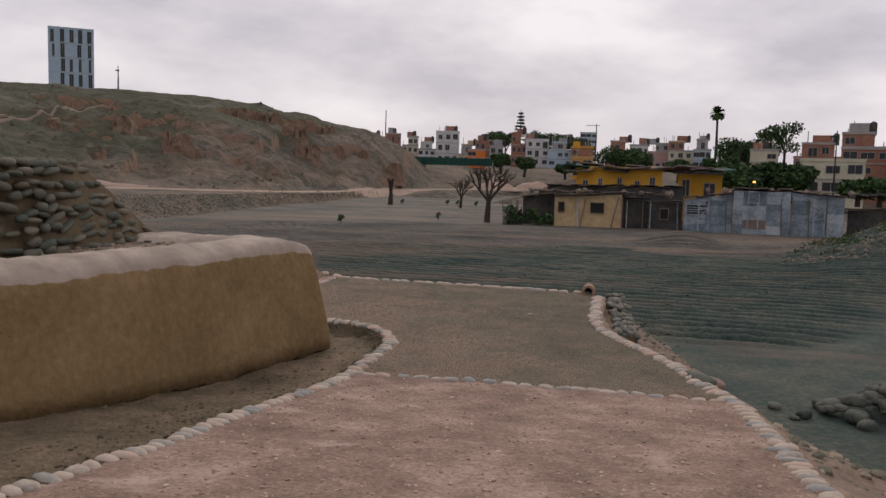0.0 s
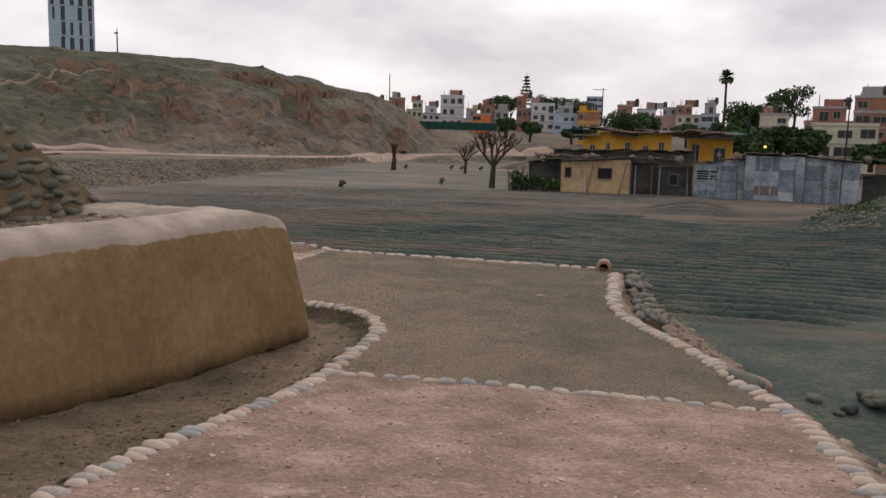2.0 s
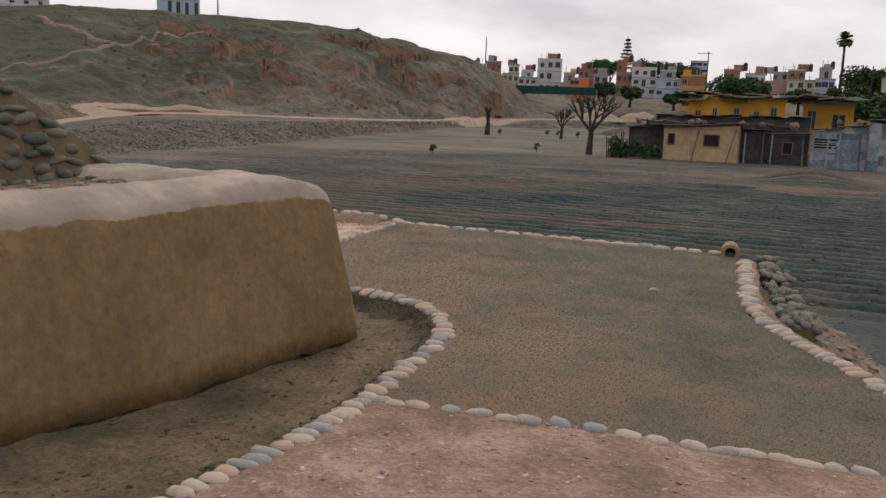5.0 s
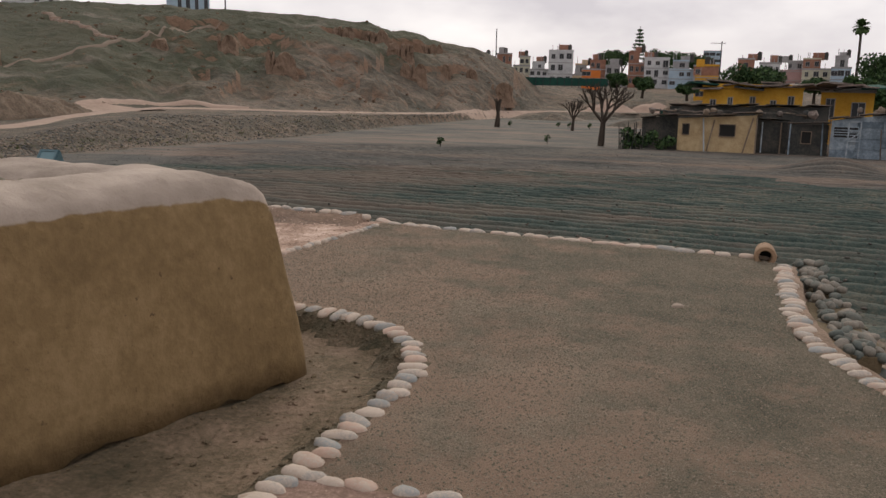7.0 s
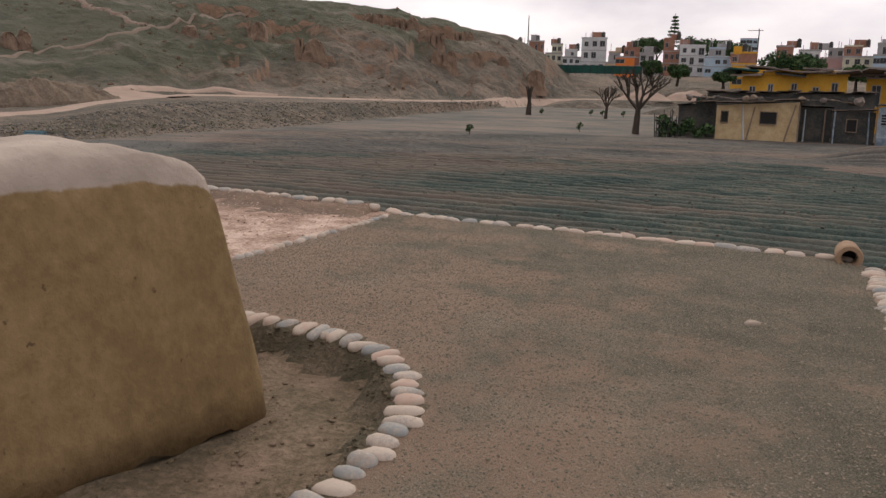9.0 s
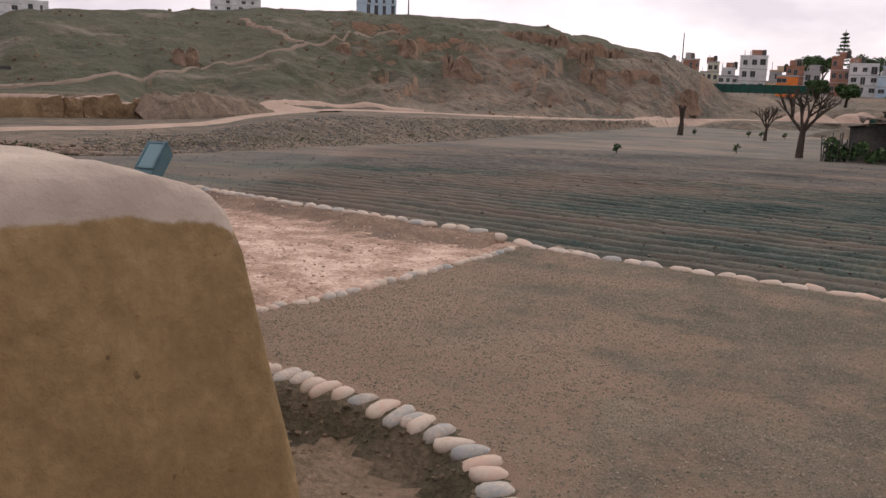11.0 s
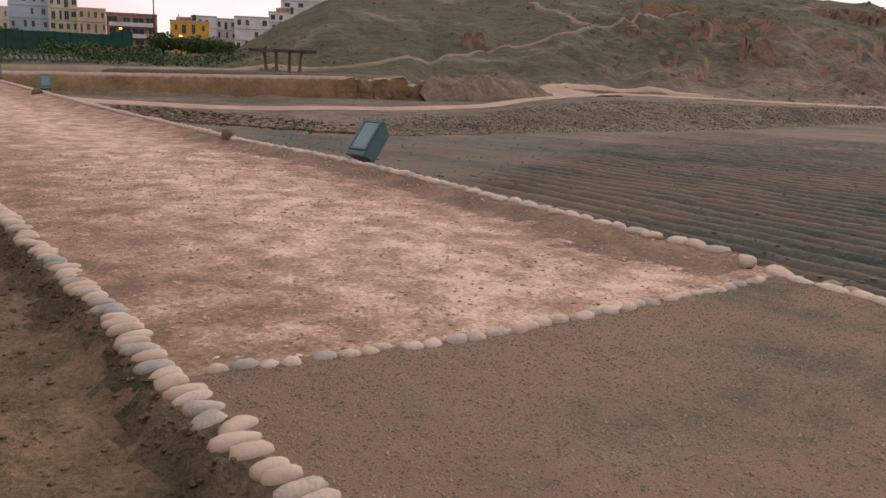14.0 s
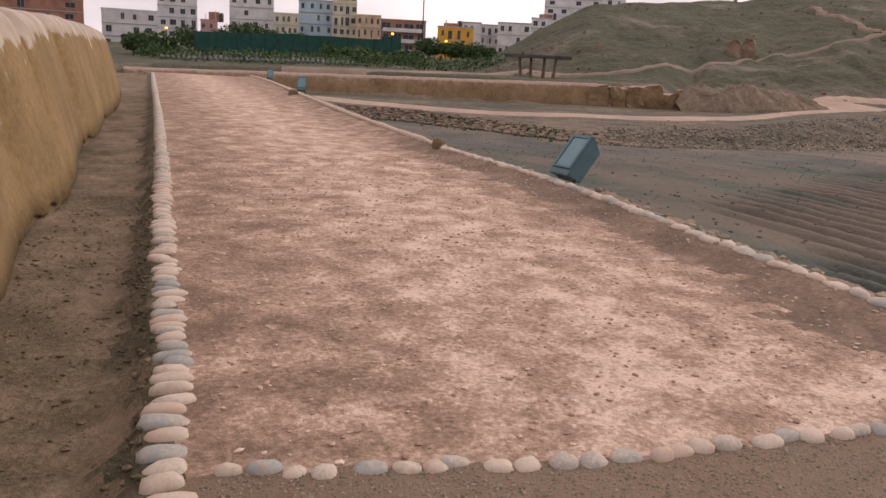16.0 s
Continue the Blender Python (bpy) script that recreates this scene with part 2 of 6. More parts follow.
patched(M_STRIP, (0.25, 0.172, 0.127), 1.3, 0.55, 0.66, 0.55, None, ((0, 1, 0), 3.5, 9.5, 0.06))
trodden(M_GRAVEL, -1.7, 8.2, -0.9, 2.8, 0.085)
patched(M_PATH, (0.19, 0.125, 0.09), 5.5, 0.56, 0.66, 0.5)
patched(M_PATH, (0.62, 0.48, 0.4), 3.0, 0.6, 0.7, 0.5)
trodden(M_PATH, -3.0, 10.3, -0.115, 2.1, 0.07)
M_CRUMB = island_stones("path_crumb", [(0.27, 0.187, 0.138), (0.38, 0.265, 0.2), (0.58, 0.45, 0.365)])
M_LIP = surface("dark_loose_soil", [(0.045, 0.042, 0.024), (0.1, 0.082, 0.051), (0.19, 0.143, 0.098)], 2.2, 30, bump=1.0, relief=0.04)
M_EDGE = surface("edge_soil", [(0.09, 0.064, 0.047), (0.165, 0.112, 0.08), (0.27, 0.19, 0.14)], 1.6, 24, bump=0.6, relief=0.03)
M_BANK = surface("bank_soil", [(0.12, 0.09, 0.068), (0.21, 0.15, 0.11), (0.31, 0.23, 0.18)], 1.2, 20, bump=0.7, relief=0.04)
M_ADOBE = surface("adobe_plaster", [(0.14, 0.093, 0.044), (0.22, 0.149, 0.071), (0.31, 0.216, 0.112)], 1.1, 14, bump=0.75, relief=0.03, streak=(1, 1, 0.9), spread=0.3)


def paled_tops(m, colors, lo, hi):
    """Paler, noise-broken colours on the upward faces of a plastered wall."""
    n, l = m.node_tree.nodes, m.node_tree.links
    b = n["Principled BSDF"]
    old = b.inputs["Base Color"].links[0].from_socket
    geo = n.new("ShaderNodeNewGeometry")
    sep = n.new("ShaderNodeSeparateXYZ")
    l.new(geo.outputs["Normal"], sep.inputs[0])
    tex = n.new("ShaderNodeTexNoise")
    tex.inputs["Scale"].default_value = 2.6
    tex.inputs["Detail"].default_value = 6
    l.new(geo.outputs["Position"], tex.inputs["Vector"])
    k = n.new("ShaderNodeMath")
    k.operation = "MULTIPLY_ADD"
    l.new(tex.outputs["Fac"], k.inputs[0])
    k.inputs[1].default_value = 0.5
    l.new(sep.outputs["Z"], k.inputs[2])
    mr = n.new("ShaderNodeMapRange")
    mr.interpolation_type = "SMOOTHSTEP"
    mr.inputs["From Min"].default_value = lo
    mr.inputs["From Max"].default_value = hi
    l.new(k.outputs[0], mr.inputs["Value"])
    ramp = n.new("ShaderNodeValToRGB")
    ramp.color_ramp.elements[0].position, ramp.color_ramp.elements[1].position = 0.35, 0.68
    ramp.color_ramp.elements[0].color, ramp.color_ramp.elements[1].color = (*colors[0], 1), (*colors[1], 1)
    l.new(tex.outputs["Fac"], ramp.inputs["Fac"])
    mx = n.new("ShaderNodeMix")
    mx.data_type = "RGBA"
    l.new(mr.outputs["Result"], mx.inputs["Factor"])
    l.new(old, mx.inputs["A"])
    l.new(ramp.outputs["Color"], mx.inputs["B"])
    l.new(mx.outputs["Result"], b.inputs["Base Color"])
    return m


pitted(M_ADOBE)
paled_tops(M_ADOBE, ((0.29, 0.24, 0.195), (0.46, 0.385, 0.32)), 0.6, 0.645)
M_CAP = surface("weathered_cap", [(0.25, 0.2, 0.155), (0.36, 0.295, 0.235), (0.46, 0.385, 0.315)], 1.6, 20, bump=0.5, relief=0.03)
M_STONE = surface("river_stone", [(0.265, 0.275, 0.265), (0.36, 0.325, 0.28), (0.5, 0.415, 0.34), (0.44, 0.37, 0.3), (0.45, 0.325, 0.255)], 7, 70, rough=0.85, bump=0.25, relief=0.008, per_object=0.62, spread=0.33)
patched(M_STONE, (0.3, 0.21, 0.15), 9, 0.56, 0.68, 0.5)
M_PEBBLE = island_stones("pebbles", [(0.135, 0.13, 0.093), (0.215, 0.18, 0.132), (0.32, 0.262, 0.196)])
M_COB = island_stones("cobbles", [(0.09, 0.09, 0.085), (0.17, 0.15, 0.12), (0.25, 0.20, 0.15)])
M_DRYSTONE = island_stones("dry_facing_stone", [(0.09, 0.07, 0.05), (0.15, 0.113, 0.083), (0.22, 0.165, 0.122)])
M_MORTAR = surface("mud_mortar", [(0.105, 0.082, 0.048), (0.185, 0.14, 0.085)], 3, 25, bump=0.6, relief=0.04)


# ---- mesh helpers ----
def mesh_object(name, verts, faces, material, parent=None, smooth=False):
    me = bpy.data.meshes.new(name)
    me.from_pydata(verts, [], faces)
    me.materials.append(material)
    if smooth:
        me.shade_smooth()
    ob = new(name, me)
    ob.parent = parent
    return ob


def part(name, bm, material, parent, label="", smooth=False):
    me = bpy.data.meshes.new(name)
    bm.to_mesh(me)
    bm.free()
    me.materials.append(material)
    if smooth:
        me.shade_smooth()
    ob = new(name, me)
    ob.parent = parent
    if label:
        ob["label"] = label
    return ob


def box(bm, x0, x1, y0, y1, z0, z1, m=None):
    r = bmesh.ops.create_cube(bm, size=1.0)
    t = Matrix.Translation(((x0 + x1) / 2, (y0 + y1) / 2, (z0 + z1) / 2)) @ Matrix.Diagonal((x1 - x0, y1 - y0, z1 - z0, 1))
    bmesh.ops.transform(bm, matrix=(m @ t) if m else t, verts=r["verts"])
    return r["verts"]


def tube(bm, a, b, r0, r1, n=7):
    a, b = Vector(a), Vector(b)
    q = (b - a).to_track_quat("Z", "Y")
    rings = []
    for p, r in ((a, r0), (b, r1)):
        rings.append([bm.verts.new(p + q @ Vector((r * math.cos(k * 2 * math.pi / n), r * math.sin(k * 2 * math.pi / n), 0))) for k in range(n)])
    for k in range(n):
        bm.faces.new((rings[0][k], rings[0][(k + 1) % n], rings[1][(k + 1) % n], rings[1][k]))
    bm.faces.new(rings[0][::-1])
    bm.faces.new(rings[1])


def stone_mesh(name, seed, sub=2):
    """A rounded river stone one metre long in x, to be scaled."""
    bm = bmesh.new()
    bmesh.ops.create_icosphere(bm, subdivisions=sub, radius=0.5)
    off = Vector((seed * 7.3, seed * 3.1, seed * 1.7))
    for v in bm.verts:
        v.co *= 1 + 0.25 * noise.noise(v.co * 1.9 + off) + 0.08 * noise.noise(v.co * 5 + off)
        e = 0.8
        v.co = Vector([math.copysign(abs(c * 2) ** e / 2, c) for c in v.co])
    me = bpy.data.meshes.new(name)
    bm.to_mesh(me)
    bm.free()
    me.shade_smooth()
    return me


_rng = np.random.RandomState(5)
_lat = _rng.rand(256, 256)


def vnoise(x, y):
    """Smooth value noise on numpy arrays, -1 to 1."""
    xi, yi = np.floor(x).astype(int), np.floor(y).astype(int)
    fx, fy = x - xi, y - yi
    fx, fy = fx * fx * (3 - 2 * fx), fy * fy * (3 - 2 * fy)
    a, b = _lat[xi % 256, yi % 256], _lat[(xi + 1) % 256, yi % 256]
    c, d = _lat[xi % 256, (yi + 1) % 256], _lat[(xi + 1) % 256, (yi + 1) % 256]
    return 2 * ((a * (1 - fx) + b * fx) * (1 - fy) + (c * (1 - fx) + d * fx) * fy) - 1


def fbm(x, y, octaves=4):
    s, a, t = 0, 1.0, 0
    for k in range(octaves):
        s = s + a * vnoise(x * 2**k + 17.3 * k, y * 2**k - 9.1 * k)
        t += a
        a *= 0.55
    return s / t


def smooth01(x):
    x = np.clip(x, 0, 1)
    return x * x * (3 - 2 * x)


def polyline(pts, step):
    """Points and headings at even steps along a smoothed line."""
    p = np.array(pts, float)
    for _ in range(2):
        q = np.empty((2 * len(p), 2))
        q[0], q[-1] = p[0], p[-1]
        q[1:-1:2] = 0.75 * p[:-1] + 0.25 * p[1:]
        q[2::2] = 0.25 * p[:-1] + 0.75 * p[1:]
        p = q
    d = np.r_[0, np.cumsum(np.hypot(*np.diff(p, axis=0).T))]
    s = np.arange(0, d[-1], step)
    x, y = np.interp(s, d, p[:, 0]), np.interp(s, d, p[:, 1])
    return x, y, np.arctan2(np.gradient(y), np.gradient(x))


def line_distance(x, y, pts):
    best = np.full(x.shape, 1e9)
    for (ax, ay), (bx, by) in zip(pts[:-1], pts[1:]):
        dx, dy = bx - ax, by - ay
        t = np.clip(((x - ax) * dx + (y - ay) * dy) / (dx * dx + dy * dy), 0, 1)
        best = np.minimum(best, np.hypot(x - ax - t * dx, y - ay - t * dy))
    return best


def inside(x, y, pts):
    hit = np.zeros(x.shape, bool)
    for (ax, ay), (bx, by) in zip(pts, pts[1:] + pts[:1]):
        if ay != by:
            hit ^= ((ay > y) != (by > y)) & (x < (bx - ax) * (y - ay) / (by - ay) + ax)
    return hit


# ---- plan ----
LEFT = [(-4, -9), (-3.1, -6), (-2.2, -2.5), (-1.62, 0.2), (-1.37, 1.1), (-1.2, 1.85), (-1.08, 2.5), (-0.93, 3.6), (-0.77, 4.44), (-0.68, 5.5),
        (-0.58, 6.3), (-0.55, 6.98), (-0.82, 7.47), (-1.18, 7.76), (-1.65, 7.88), (-2.3, 7.97), (-3.3, 8.05), (-4.4, 8.23), (-6.3, 8.42), (-9.4, 8.8),
        (-12.4, 9.15), (-19.7, 9.98), (-30, 11.1), (-50, 13.3)]
RIGHT = [(2.95, -9), (2.98, 2.2), (3.0, 3.0), (3.05, 4.2), (3.08, 5.3), (2.85, 5.75), (2.63, 6.65), (2.2, 7.5), (1.88, 8.4), (1.98, 10.2), (2.07, 11.1)]
OUTER = [(1.9, 11.45), (-1.0, 11.83), (-2.8, 12.13), (-5.4, 12.5), (-8.6, 13.15), (-12.5, 13.35), (-18.4, 14.05), (-29, 15.7), (-43, 18.0), (-50, 18.7)]
CROSS_1 = [(-0.6, 5.38), (0.37, 5.4), (1.22, 5.34), (2.04, 5.27), (2.95, 5.12)]
CROSS_2 = [(-3.3, 8.25), (-3.22, 8.47), (-3.12, 8.85), (-2.96, 9.4), (-2.88, 10.0), (-2.78, 10.8), (-2.64, 11.9)]
TERRACE = RIGHT + OUTER + [(-53, 13), (-53, -9)]
STRIP = LEFT + [(-53, 13), (-53, -9)]


def path_level(y):
    return np.where(y < 5.3, -0.08 - 0.088 * (y - 5.3), np.minimum(0.02, -0.08 + 0.03 * (y - 5.3)))


# bearing from the terrace: foot of the far bank, track above it, crest of the hill
BEARING = [-180, -110, -95, -80, -70, -65, -61, -58, -54.7, -50, -44, -40, -35, -30, -26, -22.6, -20, -17, -14.5, -12.5, -11, -9, -3, 6, 14, 22, 40, 90, 180]
FOOT_R = [80, 75, 70, 60, 52, 49, 45, 43, 40, 39, 43, 47, 53, 60, 68, 78, 88, 100, 115, 128, 138, 145, 150, 150, 150, 150, 130, 100, 80]
ROAD_R = [95, 90, 85, 76, 60, 56, 54, 54, 54, 56, 62, 76, 90, 91, 92, 95, 100, 108, 120, 130, 142, 150, 160, 165, 165, 165, 150, 120, 95]
ROAD_Z = [-2, -2, -1.9, -1.8, -1.5, -1.5, -1.5, -1.5, -1.4, -1.4, -1.3, -0.9, -0.6, -0.7, -0.8, -0.9, -1.0, -1.15, -1.25, -1.3, -1.3, -1.3, -1.2, -1.0, -0.5, 0, 0, -1, -2]
HILL_R = [100, 100, 100, 100, 100, 100, 95, 92, 90, 88, 86, 84, 93, 94, 95, 98, 103, 111, 123, 133, 145, 152, 162, 168, 168, 168, 155, 125, 100]
CREST_R = [220, 220, 220, 200, 180, 160, 145, 145, 150, 155, 160, 162, 164, 164, 164, 164, 164, 166, 168, 170, 172, 200, 230, 230, 230, 230, 230, 220, 220]
CREST_E = [0.3, 0.3, 0.3, 0.25, 0.2, 0.2, 0.45, 2.4, 4.2, 4.55, 4.75, 5.2, 5.27, 5.22, 5.12, 4.82, 4.32, 3.82, 3.35, 2.75, 1.9, 0.9, 0.7, 0.7, 0.7, 0.8, 0.8, 0.3, 0.3]
ORIGIN = (0.0, 5.5)


# earth scarps across the hill: bearing, half width, place up the slope, drop
SCARPS = [(-20.0, 5.2, 0.84, 2.6), (-15.6, 2.2, 0.5, 1.3), (-32.5, 4.5, 0.8, 1.6), (-28.5, 2.6, 0.55, 1.4), (-24, 3.5, 0.3, 0.9)]


def terrain(x, y, furrows=True):
    """Height of the open ground, without the terrace."""
    dx, dy = x - ORIGIN[0], y - ORIGIN[1]
    r, az = np.hypot(dx, dy), np.degrees(np.arctan2(dx, dy))
    foot, road = np.interp(az, BEARING, FOOT_R), np.interp(az, BEARING, ROAD_R)
    zroad, crest = np.interp(az, BEARING, ROAD_Z), np.interp(az, BEARING, CREST_R)
    zcrest = 1.4 + crest * np.tan(np.radians(np.interp(az, BEARING, CREST_E)))
    zfield = -1.3 - 0.9 * smooth01((r - 8) / 60)
    z = zfield + 0.05 * fbm(x * 0.3, y * 0.3)
    if furrows:
        n = y * 0.985 + x * 0.15 + 0.07 * fbm(x * 0.25, y * 0.25, 2)
        live = smooth01((n - 14.2) / 1.2) * (1 - smooth01((r - 52) / 12)) * smooth01((foot - r - 2) / 3) * (1 - smooth01((az - 30) / 8))
        live = live * smooth01((n - 14.2 - 3.5 * smooth01((-x - 6) / 6)) / 1.2) * smooth01((x + 15.0 + 0.5 * (y - 20)) / 2.5)
        live = live * (0.75 + 0.5 * fbm(x * 0.12, y * 0.5, 2))
        z = z + live * (0.06 - 0.5 * (1 - np.abs(np.sin(np.pi * n / 0.7))) ** 1.4) + live * 0.045 * fbm(x * 2.3, y * 4.5, 3)
    bank = smooth01((r - foot) / np.maximum(3.0, 0.35 * (road - foot)))
    z = z + (zroad - zfield) * bank + bank * (1 - bank) * (1.2 - 0.9 * smooth01((-az - 48) / 4)) * fbm(x * 0.5, y * 0.5)
    hill = np.interp(az, BEARING, HILL_R)
    shelf = 1.9 * smooth01((r - 75.5) / 2.5) * smooth01((az + 90) / 4) * smooth01((-47 - az) / 3)
    z = z + shelf
    s = (r - hill) / (crest - hill)
    up = np.clip(s, 0, 1)
    rise = up**0.95
    rough = np.minimum(1, np.clip(s, 0, 1) * 6) * (0.25 + 0.75 * (1 - up)) * np.clip((zcrest - zroad) / 12, 0.05, 1)
    rough = rough * (1 - 0.55 * smooth01((-az - 33) / 6))
    gully = 1 - np.abs(fbm(az * 0.16, r * 0.018, 4)) * 2
    scarp = smooth01((fbm(az * 0.22 + 4, r * 0.035, 4) - 0.02) * 7) + 0.7 * smooth01((fbm(x * 0.05 + 9, y * 0.09, 4) - 0.12) * 7) - 0.8
    z = z + (zcrest - zroad - shelf) * rise + rough * 1.5 * scarp + rough * (1.7 * fbm(x * 0.06, y * 0.06, 5) + 1.3 * (gully - 0.5) + 0.9 * fbm(x * 0.3, y * 0.3, 4))
    z = z + rough * 0.5 * fbm(x * 0.6, y * 0.6, 2)
    for b, half, s0, drop in SCARPS:
        edge = s - s0 + 0.035 * fbm(az * 0.9 + b, az * 0.1, 4) + 0.012 * np.abs(vnoise(az * 5, az * 0 + b))
        span = smooth01(1.6 * (1 - np.abs(az - b) / half)) * (0.7 + 0.5 * vnoise(az * 1.3, az * 0 + 2 * b))
        z = z - drop * span * smooth01((edge + 0.22) / 0.22) * (1 - smooth01(edge / 0.014))
    z = z + np.where((s > 0) & (zcrest > 6), 0.35 * fbm(x * 0.25, y * 0.25, 4), 0)
    past = np.clip((r - crest) / 120, 0, 1)
    z = np.where(zcrest > 6, z - smooth01(past) * (zcrest - 4), z)
    # low rubble bank beyond the terrace
    mx = np.exp(-(((az - 28.5) / 5.5) ** 2)) * np.exp(-(((r - 44) / 13) ** 2))
    z = z + 2.1 * mx * (1 + 0.25 * fbm(x * 0.5, y * 0.5))
    pile = np.exp(-(((x - 8.6) ** 2 + (y - 47.5) ** 2) / 4.5))
    return z + 0.75 * pile


def lift(x, y):
    """Height of one place of the open ground."""
    return float(terrain(np.array([float(x)]), np.array([float(y)]), False)[0])


# ---- ground sheet ----
def ground_sheet():
    az = np.r_[np.arange(-180, -100, 5), np.arange(-100, 42, 0.28), np.arange(42, 180, 5)]
    r = np.r_[np.arange(1.0, 9, 1.0), np.arange(9, 46, 0.1), np.arange(46, 60, 0.2), np.arange(60, 190, 0.5), np.geomspace(190, 4000, 40)]
    A, R = np.meshgrid(np.radians(az), r, indexing="ij")
    X, Y = ORIGIN[0] + R * np.sin(A), ORIGIN[1] + R * np.cos(A)
    Z = terrain(X, Y)
    Z = np.where(R > 400, 6.0, Z)
    deep = inside(X, Y, TERRACE) & (line_distance(X, Y, TERRACE) > 3.0)
    Z = np.where(deep, -1.9, Z)
    na, nr = A.shape
    idx = np.arange(na * nr).reshape(na, nr)
    a0, a1 = idx, np.roll(idx, -1, axis=0)
    f = np.stack([a0[:, :-1], a1[:, :-1], a1[:, 1:], a0[:, 1:]], -1).reshape(-1, 4)
    me = bpy.data.meshes.new("ground")
    me.vertices.add(na * nr)
    me.vertices.foreach_set("co", np.stack([X, Y, Z], -1).reshape(-1).astype(np.float32))
    me.loops.add(f.size)
    me.loops.foreach_set("vertex_index", f[:, ::-1].reshape(-1).astype(np.int32))
    me.polygons.add(len(f))
    me.polygons.foreach_set("loop_start", np.arange(0, f.size, 4, dtype=np.int32))
    cx, cy = X.reshape(-1)[f].mean(1), Y.reshape(-1)[f].mean(1)
    rr, aa = np.hypot(cx - ORIGIN[0], cy - ORIGIN[1]), np.degrees(np.arctan2(cx - ORIGIN[0], cy - ORIGIN[1]))
    foot = np.interp(aa, BEARING, FOOT_R)
    k = np.where(rr + 2.0 * fbm(cx * 0.4, cy * 0.4) > foot - 0.5, 2, np.where(rr + 9 * fbm(cx * 0.08, cy * 0.2) < 34, 1, 0))
    k = np.where((aa > 20) & (aa < 34) & (rr > 29 + 3 * fbm(cx * 0.3, cy * 0.3)) & (rr < 42 + 3 * fbm(cx * 0.4, cy * 0.4)), 1, k)
    for m in (M_FIELD, M_FURROW, M_HILL):
        me.materials.append(m)
    me.polygons.foreach_set("material_index", k.astype(np.int32))
    me.update()
    me.validate()
    me.shade_smooth()
    return tagged(new("ground", me), "ploughed dark soil field with furrows below a dry brown hill", "ground", kind="structure")


ground = ground_sheet()


# ---- terrace ----
def terrace_height(x, y):
    d = line_distance(x, y, TERRACE + TERRACE[:1])
    ins = inside(x, y, TERRACE)
    lev = path_level(y)
    lev = lev + 0.012 * fbm(x * 1.2, y * 1.2) + 0.008 * fbm(x * 6, y * 6, 3)
    st = inside(x, y, STRIP)
    ds = line_distance(x, y, LEFT)
    drop = np.where(st, smooth01((ds - 0.02) / 0.22), 0)
    lev = lev - drop * (0.13 + 0.05 * fbm(x * 2.5, y * 2.5))
    lip = np.where(st, smooth01((ds - 0.03) / 0.08) * (1 - smooth01((ds - 0.16) / 0.16)), 0)
    lev = lev + lip * (0.03 + 0.06 * fbm(x * 9, y * 9, 3))
    berm = np.where(ins & (x < -2.9), np.clip(1 - line_distance(x, y, OUTER) / 0.5, 0, 1), 0)
    lev = lev + 0.07 * smooth01(berm) * (1 + 0.5 * fbm(x * 3, y * 3))
    slope = np.where(x > 2.6, 0.22 + 0.44 * smooth01((y - 3.0) / 3.5), 0.62 - 0.24 * smooth01((-x - 3.5) / 3)) + 0.08 * fbm(x, y)
    ledge = np.where(x < 1.0, 0.15 + 0.45 * smooth01((-x - 1.0) / 4), 0.0) * (1 + 0.5 * fbm(x * 0.8, y * 0.8, 2))
    out = lev - 0.03 - 0.06 * np.minimum(d, ledge) - np.maximum(0, d - ledge) * slope + 0.05 * fbm(x * 3, y * 3) * smooth01(d * 2)
    return np.where(ins, lev, out), ins, st, d


